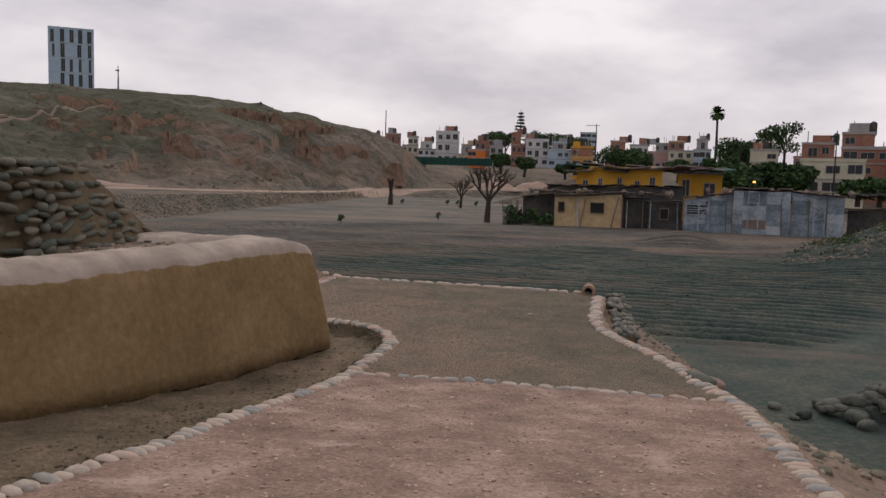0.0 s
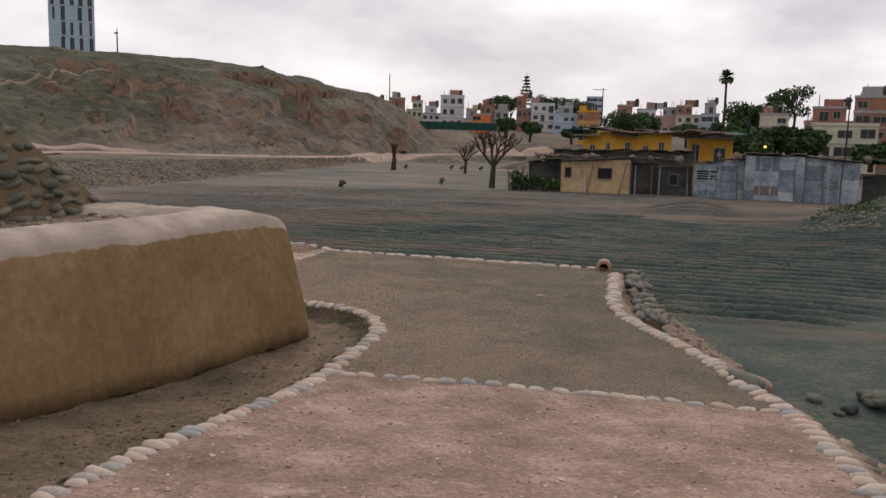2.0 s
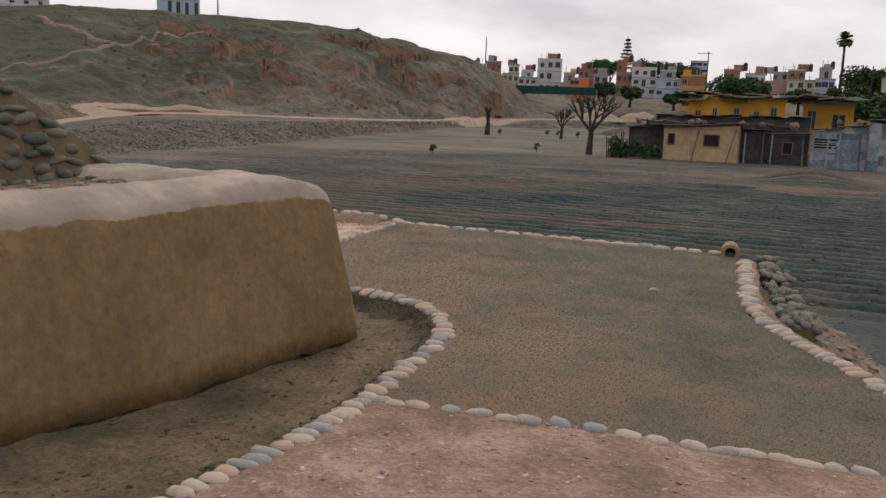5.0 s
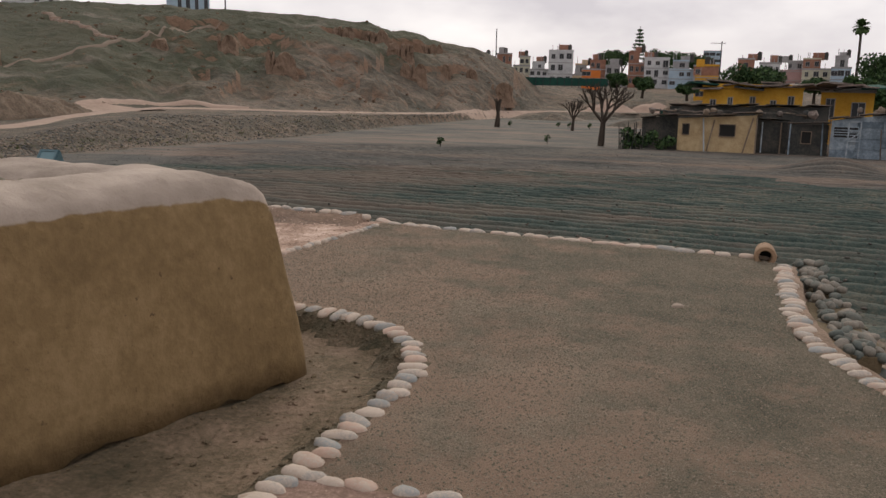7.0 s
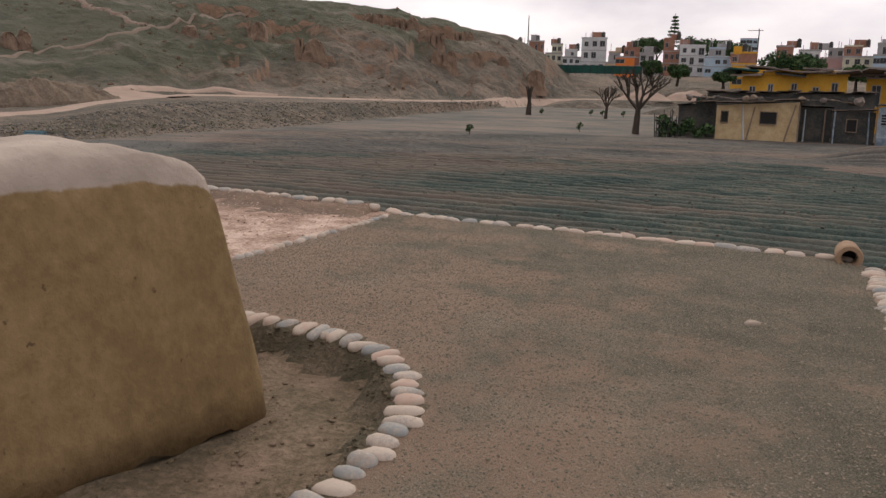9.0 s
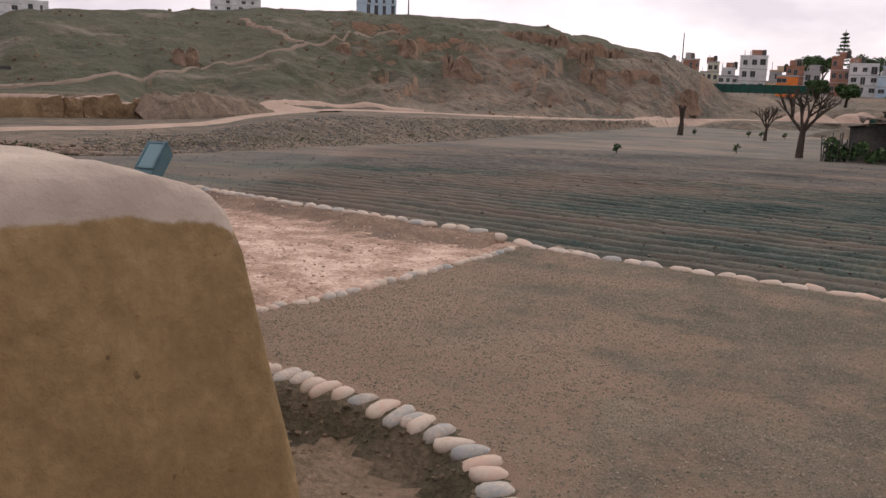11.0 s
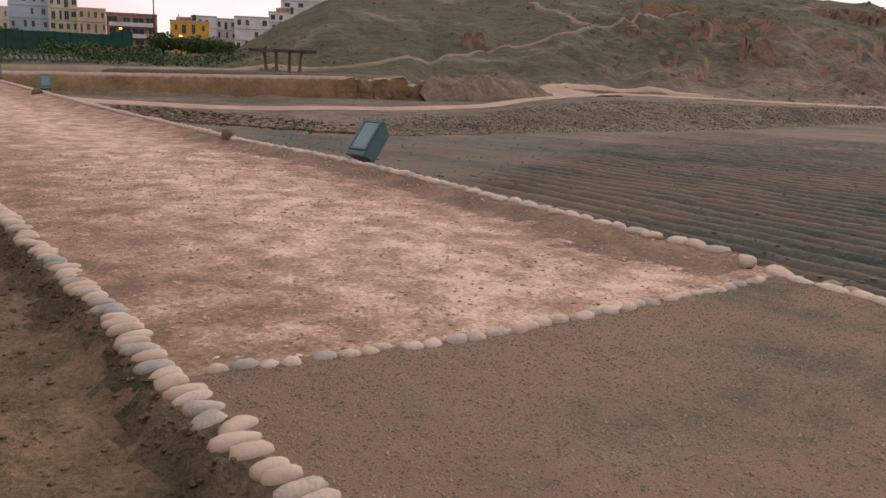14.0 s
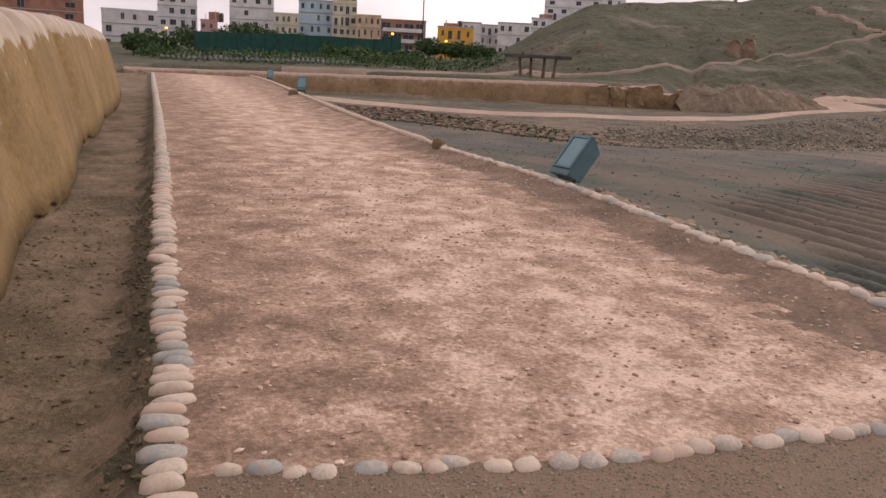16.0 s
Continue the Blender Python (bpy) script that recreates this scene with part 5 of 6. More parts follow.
# ---- shelter by the hill ----
M_TARP = surface("dark_tarp", [(0.025, 0.03, 0.03), (0.06, 0.06, 0.055), (0.11, 0.095, 0.08)], 1.0, 10, bump=0.3)
M_WOOD = surface("grey_wood", [(0.10, 0.075, 0.055), (0.20, 0.155, 0.115), (0.28, 0.22, 0.17)], 3, 30, bump=0.3, streak=(1, 1, 0.2))


def shelter():
    x, y = polar(-57.4, 88)
    root = new("shelter")
    root.location = (x, y, lift(x, y))
    root.rotation_euler = (0, 0, radians(57.4))
    for sx in (-1.6, -0.6, 0.6, 1.6):
        bm = bmesh.new()
        tube(bm, (sx, 0, -0.3), (sx * 1.15, 0, 2.0), 0.2, 0.13)
        part("post", bm, M_RUIN, root)
    bm = bmesh.new()
    box(bm, -3.3, 3.3, -1.4, 1.4, 1.95, 2.25)
    part("roof", bm, M_TARP, root, "dark thin flat roof")
    return tagged(root, "small open shelter with a flat roof on earth posts", "shelter")


shelter()

def leaf_cloud(centres, n, size, seed):
    r = np.random.RandomState(seed)
    verts, faces = [], []
    for k in range(n):
        c, rad = centres[r.randint(len(centres))]
        v = r.normal(size=3)
        v /= np.linalg.norm(v)
        q = np.array(c) + v * rad * np.array([1, 1, 0.75]) * r.uniform(0.55, 1.05)
        a, b = r.normal(size=3), r.normal(size=3)
        a /= np.linalg.norm(a)
        b -= a * (a @ b)
        b /= np.linalg.norm(b)
        s = size * r.uniform(0.6, 1.3)
        i = len(verts)
        verts += [tuple(q + a * s), tuple(q + b * s * 0.55), tuple(q - a * s), tuple(q - b * s * 0.55 + np.cross(a, b) * s * 0.3)]
        faces.append((i, i + 1, i + 2, i + 3))
    return verts, faces


# ---- shacks ----
M_TAN = surface("tan_mat_wall", [(0.36, 0.26, 0.14), (0.48, 0.36, 0.205), (0.56, 0.44, 0.27)], 1.5, 14, bump=0.3)
M_BLUE = [surface("blue_grey_sheet", [(0.12, 0.155, 0.185), (0.21, 0.26, 0.305), (0.33, 0.38, 0.42)], 1.6, 6, rough=0.7, bump=0.3, per_object=0.42),
          surface("pale_sheet", [(0.15, 0.19, 0.22), (0.27, 0.32, 0.36), (0.42, 0.46, 0.49)], 1.6, 6, rough=0.7, bump=0.3, per_object=0.42),
          surface("rust_sheet", [(0.16, 0.12, 0.10), (0.25, 0.19, 0.16)], 1.5, 12, rough=0.8, bump=0.2)]
M_ROOFS = surface("roof_clutter", [(0.075, 0.068, 0.062), (0.175, 0.145, 0.125), (0.33, 0.27, 0.225)], 1.2, 9, bump=0.4)
M_YELLOW = surface("ochre_paint", [(0.48, 0.245, 0.03), (0.60, 0.33, 0.045), (0.66, 0.39, 0.07)], 0.7, 8, bump=0.15)
M_PANE = plain("window_dark", (0.014, 0.016, 0.019), 0.45)
M_GREEN_NET = surface("green_net", [(0.012, 0.045, 0.038), (0.025, 0.085, 0.065)], 1.0, 10, bump=0.2)


def e0(az, r):
    return (E0[0] + r * math.sin(radians(az)), E0[1] + r * math.cos(radians(az)))


def shack(label, az0, az1, r, h0, h1, depth, wall_mat, windows=(), poles=(), panels=0, seed=0):
    """A one-room shack facing the terrace; heights at its two ends."""
    (xa, ya), (xb, yb) = e0(az0, r), e0(az1, r)
    w = math.hypot(xb - xa, yb - ya)
    rnd = random.Random(seed)
    root = new("shack")
    root.location = (xa, ya, min(lift(xa, ya), lift(xb, yb)) - 0.05)
    root.rotation_euler = (0, 0, math.atan2(yb - ya, xb - xa))
    bm = bmesh.new()
    v = [bm.verts.new(c) for c in ((0, 0, 0), (w, 0, 0), (w, depth, 0), (0, depth, 0), (0, 0, h0), (w, 0, h1), (w, depth, h1 * 0.94), (0, depth, h0 * 0.94))]
    for f in ((0, 1, 5, 4), (1, 2, 6, 5), (2, 3, 7, 6), (3, 0, 4, 7), (4, 5, 6, 7), (3, 2, 1, 0)):
        bm.faces.new([v[i] for i in f])
    part("wall", bm, wall_mat, root)
    # roof of lapped sheets
    n = max(3, int(w / 0.75))
    for k in range(n):
        x0, x1 = w * k / n - 0.12, w * (k + 1) / n + 0.12
        z0, z1 = h0 + (h1 - h0) * k / n, h0 + (h1 - h0) * (k + 1) / n
        bm = bmesh.new()
        g = rnd.uniform(0.02, 0.2)
        o = rnd.uniform(0.1, 0.75)
        vv = box(bm, x0, x1, -o, depth + 0.2, 0, 0.05)
        for q in vv:
            q.co.z += g + z0 + (z1 - z0) * (q.co.x - x0) / (x1 - x0) - 0.06 * h0 * q.co.y / depth + rnd.uniform(0, 0.05)
        part("roof_sheet", bm, rnd.choice((M_ROOFS, M_ROOFS, M_ROOFS, M_TARP, M_WOOD)), root)
    for x0, z0, ww, hh in windows:
        # the wall is not cut: a black block paints the room's shade
        bm = bmesh.new()
        box(bm, x0, x0 + ww, -0.13, 0.02, z0, z0 + hh)
        win = part("window", bm, M_DARK, root, "black block for the shade in an unglazed opening")
        bm = bmesh.new()
        for q in ((x0 - 0.06, x0, z0 - 0.06, z0 + hh + 0.06), (x0 + ww, x0 + ww + 0.06, z0 - 0.06, z0 + hh + 0.06), (x0, x0 + ww, z0 - 0.06, z0), (x0, x0 + ww, z0 + hh, z0 + hh + 0.06)):
            box(bm, q[0], q[1], -0.17, 0.0, q[2], q[3])
        if panels:
            for zz in (0.25, 0.5, 0.75):
                box(bm, x0, x0 + ww, -0.16, -0.12, z0 + hh * zz - 0.03, z0 + hh * zz + 0.03)
        part("frame", bm, M_WOOD if not panels else M_BLUE[1], win)
    for x0, x1, hh in poles:
        bm = bmesh.new()
        tube(bm, (x0, -0.35, 0), (x1, -0.06, hh), 0.055, 0.05, 6)
        part("pole", bm, M_WOOD if rnd.random() < 0.6 else M_BLUE[1], root)
    if panels:
        top = min(h0, h1)
        fx0 = rnd.uniform(0.15, 0.5) * w
        bm = bmesh.new()
        for q in ((fx0, fx0 + 0.09, 0, top), (fx0 + 0.75, fx0 + 0.84, 0, top), (fx0, fx0 + 0.84, top * 0.45, top * 0.45 + 0.08), (fx0, fx0 + 0.84, top * 0.72, top * 0.72 + 0.08), (fx0, fx0 + 0.84, top - 0.1, top)):
            box(bm, q[0], q[1], -0.22, -0.13, q[2], q[3])
        tube(bm, (fx0, -0.2, top * 0.45), (fx0 + 0.8, -0.2, top * 0.72), 0.04, 0.04, 5)
        part("door_frame", bm, M_BLUE[1], root, "pale braced timber frame")
        x = 0.0
        while x < w - 0.2:
            pw = min(rnd.uniform(0.5, 1.7), w - x)
            z = 0.0
            while z < min(h0, h1) - 0.25:
                ph = min(rnd.uniform(0.4, 1.15), min(h0, h1) - z)
                m = M_BLUE[rnd.choices((0, 1, 2), (9, 7, 0.5))[0]]
                bm = bmesh.new()
                box(bm, x + 0.015, x + pw - 0.015, -0.03 - rnd.uniform(0.01, 0.07), -0.012, z + 0.02, z + ph - 0.015)
                part("panel", bm, m, root)
                z += ph
            if rnd.random() < 0.75:
                bm = bmesh.new()
                tube(bm, (x, -0.14, 0), (x + rnd.uniform(-0.2, 0.2), -0.12, min(h0, h1) * rnd.uniform(0.7, 1.05)), 0.035, 0.03, 5)
                part("batten", bm, M_WOOD, root)
            x += pw
    return tagged(root, label, "shack", "shacks at the field's edge")


R0 = 69.5
shack("cluttered dark lean-to of tarpaulin and scrap", -2.6, -0.5, R0 + 2.0, 2.3, 2.7, 3.5, M_TARP, seed=1)
shack("tan shack with small dark windows and leaning poles", -0.45, 4.05, R0, 2.45, 2.8, 4.0, M_TAN,
      windows=((0.35, 1.3, 0.42, 0.72), (2.95, 1.25, 1.05, 0.8)), poles=((1.95, 1.75, 2.5), (2.1, 2.55, 2.4), (4.6, 5.2, 2.6), (5.45, 5.45, 2.6)), seed=2)
shack("dark open shed beside the tan shack", 4.15, 5.8, R0 + 1.5, 2.5, 2.3, 3.0, M_TARP, poles=((0.3, 0.3, 2.3), (1.6, 1.6, 2.3)), seed=3)
shack("low brown plank shed with dark gaps", 5.85, 8.0, R0 + 0.8, 2.2, 2.25, 3.0, M_TARP, windows=((0.9, 0.9, 0.6, 0.8),), poles=((0.1, 0.1, 2.3), (2.3, 2.2, 2.4)), seed=4)
shack("pale shack of patched sheets with a slatted window", 8.1, 11.1, R0, 2.6, 3.1, 4.0, M_BLUE[1], windows=((0.2, 1.45, 1.5, 0.7),), panels=1, seed=5)
shack("blue grey shack of patched metal sheets and boards", 11.15, 14.6, R0 - 0.6, 3.4, 3.4, 4.5, M_BLUE[0], panels=1, seed=6)
shack("blue grey patched shack with a rusty sheet", 14.65, 17.7, R0 - 0.2, 3.35, 3.1, 4.5, M_BLUE[0], panels=1, seed=7)
shack("dark brown low shed with a white board", 17.9, 23.5, R0 + 1.0, 2.1, 2.2, 4.0, M_TARP, seed=8)

shack("long dark tarpaulin roof behind the tan shack", -1.0, 8.0, R0 + 7.5, 3.3, 3.45, 5.0, M_TARP, seed=11)
v, f = leaf_cloud([((*e0(a, R0 - 0.2), lift(*e0(a, R0 - 0.2)) + q), 0.55) for a, q in ((-3.4, 0.4), (-3.1, 0.9), (-2.8, 0.5), (-2.4, 0.6), (-2.0, 1.0), (-1.4, 0.4), (-0.9, 0.6), (-3.5, 1.2))], 900, 0.16, 71)
DARK_SCRUB = (v, f)
# dark picket fence and scrap beside the lean-to
fence = tagged(new("picket_fence"), "dark crooked fence of old sticks", "fence")
rnd = random.Random(3)
for k in range(16):
    x, y = e0(-3.9 + k * 0.09, R0 - 0.5 + rnd.uniform(-0.3, 0.3))
    bm = bmesh.new()
    z = lift(x, y)
    tube(bm, (x, y, z - 0.1), (x + rnd.gauss(0, 0.12), y, z + rnd.uniform(1.1, 2.1)), 0.05, 0.03, 5)
    part("stick", bm, M_TARP, fence)

# ---- houses ----
M_WALLS = {
    "white": surface("white_paint", [(0.38, 0.38, 0.385), (0.53, 0.53, 0.53), (0.64, 0.64, 0.63)], 0.4, 5, bump=0.05),
    "cream": surface("cream_paint", [(0.38, 0.355, 0.26), (0.5, 0.475, 0.36), (0.6, 0.57, 0.45)], 0.4, 5, bump=0.05),
    "brick": surface("bare_brick", [(0.20, 0.10, 0.07), (0.29, 0.15, 0.105), (0.36, 0.20, 0.145)], 0.6, 9, bump=0.3),
    "grey": surface("grey_render", [(0.24, 0.235, 0.235), (0.33, 0.325, 0.32), (0.42, 0.41, 0.4)], 0.4, 5, bump=0.1),
    "tan": surface("tan_paint", [(0.42, 0.31, 0.20), (0.52, 0.40, 0.27), (0.6, 0.48, 0.34)], 0.4, 5, bump=0.05),
    "yellow": M_YELLOW,
    "orange": surface("orange_paint", [(0.55, 0.15, 0.035), (0.65, 0.21, 0.05)], 0.5, 6, bump=0.05),
    "blue": surface("pale_blue_paint", [(0.30, 0.40, 0.48), (0.42, 0.52, 0.6)], 0.4, 5, bump=0.05),
    "pink": surface("dusty_pink_paint", [(0.34, 0.21, 0.20), (0.45, 0.29, 0.27)], 0.4, 5, bump=0.05),
}
M_SLAB = surface("concrete_slab", [(0.26, 0.25, 0.245), (0.38, 0.37, 0.36)], 0.5, 6, bump=0.1)


def house(label, origin, az0, az1, r, base, top, color, floors=3, cols=3, depth=9.0, seed=0, tank=True, wide=0.62, balcony=False, name="house", sill=0.34, head=0.78):
    """A flat-roofed house that fills a span of bearings seen from a place."""
    ox, oy = origin
    xa, ya = ox + r * math.sin(radians(az0)), oy + r * math.cos(radians(az0))
    xb, yb = ox + r * math.sin(radians(az1)), oy + r * math.cos(radians(az1))
    w = math.hypot(xb - xa, yb - ya)
    h = top - base
    rnd = random.Random(seed)
    root = new(name)
    root.location = (xa, ya, base)
    root.rotation_euler = (0, 0, math.atan2(yb - ya, xb - xa))
    fh = h / floors
    style = rnd.random()
    # the top storey may stand on a part of the roof alone
    u0, u1 = (0.0, 1.0) if floors < 2 or tank is False or rnd.random() < 0.35 else rnd.choice(((0.0, 0.62), (0.36, 1.0), (0.15, 0.8)))
    low = h if u1 - u0 > 0.99 else h - fh
    bm = bmesh.new()
    box(bm, 0, w, 0, depth, -1.5, low)
    part("wall", bm, M_WALLS[color], root)
    if low < h:
        bm = bmesh.new()
        box(bm, u0 * w, u1 * w, 0.6, depth - 0.5, low, h)
        part("top_storey", bm, M_WALLS[rnd.choice((color, color, "brick", "grey"))], root)
    for a, b, d0, d1, zz in ((0.0, w, 0.0, depth, low),) + (((u0 * w, u1 * w, 0.6, depth - 0.5, h),) if low < h else ()):
        bm = bmesh.new()
        for q in ((a - 0.1, b + 0.1, d0 - 0.12, d0 + 0.18), (a - 0.1, b + 0.1, d1 - 0.18, d1 + 0.1)):
            box(bm, q[0], q[1], q[2], q[3], zz, zz + 0.4)
        for q in ((a - 0.1, a + 0.18), (b - 0.18, b + 0.1)):
            box(bm, q[0], q[1], d0 + 0.18, d1 - 0.18, zz, zz + 0.4)
        part("roof_parapet", bm, M_SLAB if rnd.random() < 0.5 else M_WALLS[color], root)
    if tank:
        for k in range(rnd.randrange(2, 6)):
            px, pz = rnd.uniform(0.05, 0.95) * w, rnd.uniform(0.9, 2.6)
            zz = h if u0 * w < px < u1 * w else low
            bm = bmesh.new()
            tube(bm, (px, depth * 0.3, zz), (px, depth * 0.3, zz + pz), 0.1, 0.08, 5)
            part("roof_post", bm, M_SLAB, root)
    for f in range(floors):
        set_back = 0.6 if low < h and f == floors - 1 else 0.0
        if f:
            bm = bmesh.new()
            box(bm, -0.08, w + 0.08, -0.14, 0.05, f * fh - 0.1, f * fh + 0.1)
            part("floor_band", bm, M_SLAB, root)
        for c in range(cols):
            if rnd.random() < 0.12:
                continue
            cw = w / cols
            ww = cw * min(0.9, wide * rnd.uniform(0.6, 1.25) * (1.25 if style > 0.6 else 0.85))
            x0 = c * cw + (cw - ww) * rnd.uniform(0.3, 0.7)
            if set_back and not (u0 * w + 0.1 < x0 and x0 + ww < u1 * w - 0.1):
                continue
            z0 = f * fh + fh * sill * (0.35 if rnd.random() < 0.15 else 1)
            z1 = f * fh + fh * (head + rnd.uniform(-0.06, 0.04))
            bm = bmesh.new()
            box(bm, x0, x0 + ww, set_back - 0.035, set_back + 0.02, z0, z1)
            win = part("window", bm, M_PANE, root, "dark window glass")
            bm = bmesh.new()
            t = 0.07
            for q in ((x0 - t, x0, z0 - t, z1 + t), (x0 + ww, x0 + ww + t, z0 - t, z1 + t), (x0, x0 + ww, z0 - t, z0), (x0, x0 + ww, z1, z1 + t), (x0 + ww / 2 - 0.03, x0 + ww / 2 + 0.03, z0, z1)):
                box(bm, q[0], q[1], set_back - 0.08, set_back, q[2], q[3])
            part("frame", bm, M_SLAB, win)
        if balcony and f:
            bm = bmesh.new()
            box(bm, w * 0.05, w * 0.95, -1.1, -0.14, f * fh - 0.12, f * fh + 0.8)
            part("balcony", bm, M_WALLS["white"], root)
    if tank:
        tx, ty = rnd.uniform(0.2, 0.8) * w, depth * 0.4
        bm = bmesh.new()
        box(bm, tx - 0.25 * w, tx + 0.15 * w, ty, ty + 3, h, h + rnd.uniform(1.4, 2.4))
        part("roof_room", bm, M_WALLS[rnd.choice(("brick", "grey", color))], root)
        bm = bmesh.new()
        tube(bm, (tx + 0.22 * w, ty, h), (tx + 0.22 * w, ty, h + 1.9), 0.55, 0.55, 10)
        tube(bm, (tx + 0.22 * w, ty, h + 1.9), (tx + 0.22 * w, ty, h + 2.2), 0.55, 0.2, 10)
        part("water_tank", bm, M_TARP, root, "dark rooftop water tank")
    return tagged(root, label, "house" if name == "house" else "building", "city houses behind the field")


O0 = (E0[0], E0[1])


def up(el, r, oz=2.0):
    return oz + r * math.tan(radians(el))


# yellow house behind the shacks
house("ochre yellow long house with brown door and cluttered roof", O0, 0.95, 6.6, 86, -2.2, up(0.42, 86), "yellow", 1, 5, 6, 3, False, 0.3, sill=0.66, head=0.84)
house("ochre yellow low house with a dark garage", O0, 7.6, 10.4, 88, -2.2, up(0.3, 88), "yellow", 1, 2, 6, 4, False, 0.5, sill=0.5, head=0.84)
yr = tagged(new("roof_cover"), "patched roof sheets and boards over the yellow house", "roof")
rnd = random.Random(21)
for k in range(22):
    az = 0.8 + k * 0.45
    x, y = e0(az, 88 + rnd.uniform(-2.2, 1.0))
    bm = bmesh.new()
    box(bm, -rnd.uniform(0.6, 1.6), rnd.uniform(0.6, 1.6), -1.6, 1.6, 0, 0.12, pose(x, y, up(0.5, 87) + rnd.uniform(-0.12, 0.35), rnd.uniform(-7, 7), rnd.uniform(-8, 8), -az + rnd.uniform(-20, 20)))
    part("sheet", bm, rnd.choice((M_ROOFS, M_ROOFS, M_TARP, M_BLUE[2], M_GREEN_NET)), yr)

S0 = [(-13.4, -12.2, 2.25, "grey", 2), (-12.1, -11.1, 2.5, "brick", 3), (-11.0, -9.9, 2.35, "cream", 3), (-9.9, -8.7, 2.0, "white", 3), (-8.7, -7.1, 2.75, "white", 3), (-7.1, -6.0, 1.9, "tan", 2),
      (-6.0, -5.0, 2.15, "brick", 3), (-5.0, -3.5, 1.85, "grey", 2), (-3.55, -2.5, 2.75, "brick", 3), (-2.55, -1.0, 2.35, "white", 3), (-1.0, 0.5, 2.2, "blue", 3), (0.5, 2.0, 1.9, "grey", 2),
      (2.9, 4.4, 2.35, "brick", 2), (4.4, 5.6, 2.1, "white", 2), (5.6, 6.9, 2.25, "pink", 3), (6.9, 8.5, 2.4, "cream", 3), (8.5, 9.6, 2.55, "blue", 3), (10.6, 12.2, 1.9, "grey", 2)]
for k, (a, b, e, c, f) in enumerate(S0):
    r = 232 + (k * 37 % 40)
    house("distant flat-roofed %s house with dark windows" % {"brick": "red brick", "blue": "pale blue", "pink": "dusty pink"}.get(c, c), O0, a, b, r, up(0.55, r), up(e, r), c, f, 3, 10, 200 + k)
house("small orange house behind the green fence", O0, -6.5, -5.3, 215, up(0.5, 215), up(1.55, 215), "orange", 2, 2, 7, 230, False)
house("yellow three-storey house with green net on top", O0, 0.6, 2.0, 200, up(-0.2, 200), up(1.9, 200), "yellow", 3, 2, 8, 231)
house("tall cream corner house with rooftop rooms", O0, 12.0, 13.7, 175, up(-0.3, 175), up(1.9, 175), "cream", 3, 2, 9, 232)
house("unfinished red brick house with rooftop rooms", O0, 14.6, 17.5, 165, up(-0.3, 165), up(2.35, 165), "brick", 3, 4, 9, 233)
house("cream three-storey corner house with wide windows", O0, 15.0, 18.7, 128, up(-0.9, 128), up(1.3, 128), "cream", 2, 3, 9, 234, False, 0.75)
house("red brick house with concrete bands and rooftop frame", O0, 17.3, 20.2, 146, up(-0.6, 146), up(3.0, 146), "brick", 4, 3, 10, 235, True, 0.8)
house("brick house with cream trim and dark windows", O0, 20.3, 25, 140, up(-0.6, 140), up(3.0, 140), "brick", 4, 4, 10, 236)
house("tall pale blue apartment tower with grey windows", O0, -33.4, -30.8, 420, 10, up(8.2, 420), "blue", 8, 5, 18, 237, False, 0.3, name="tower", sill=0.06, head=0.92)
house("pale blue distant round-topped tower block", O0, 1.1, 2.2, 480, 6, up(2.9, 480), "blue", 6, 3, 12, 238, False)

# city seen along the path
O6 = (-0.75, 7.76)
S6 = [(-93, -87.5, 2.6, 210, "brick", 4), (-86.5, -83.2, 2.2, 215, "white", 3), (-83.2, -80.8, 3.4, 240, "white", 5), (-80.6, -78.9, 1.9, 215, "pink", 3), (-78.8, -76.0, 4.4, 250, "white", 6), (-76.0, -74.4, 2.6, 230, "cream", 4),
      (-74.4, -72.2, 4.3, 245, "blue", 6), (-72.2, -70.6, 4.2, 240, "cream", 6), (-70.6, -69.0, 2.8, 235, "tan", 4), (-65.2, -62.8, 2.35, 240, "yellow", 3), (-62.9, -61.0, 2.6, 265, "white", 4), (-61.2, -59.0, 2.8, 260, "white", 4),
      (-59.0, -56.8, 3.2, 280, "white", 5), (-55.5, -53.0, 4.7, 330, "white", 6), (-63.9, -62.3, 2.7, 262, "white", 4)]
for k, (a, b, e, r, c, f) in enumerate(S6):
    house("distant %s apartment block with rows of windows" % {"blue": "pale blue", "brick": "red brick", "pink": "dusty pink"}.get(c, c), O6, a, b, r, 0.8, up(e, r, 1.37), c, f, 4, 11, 300 + k, k % 3 == 0, 0.4)
house("dark brick apartment block with pale balcony bands", O6, -69.0, -66.0, 215, 0.8, up(2.6, 215, 1.37), "brick", 4, 4, 10, 330, False, 0.6, True)
house("tall pale apartment tower behind the hill", O6, -58.2, -54.5, 300, 5, up(5.6, 300, 1.37), "white", 9, 4, 14, 331, False, 0.3, name="tower")
house("tall pale tower behind the hill crest", O6, -43.4, -40.2, 420, 10, up(6.0, 420, 1.37), "white", 12, 4, 14, 332, False, 0.3, name="tower")


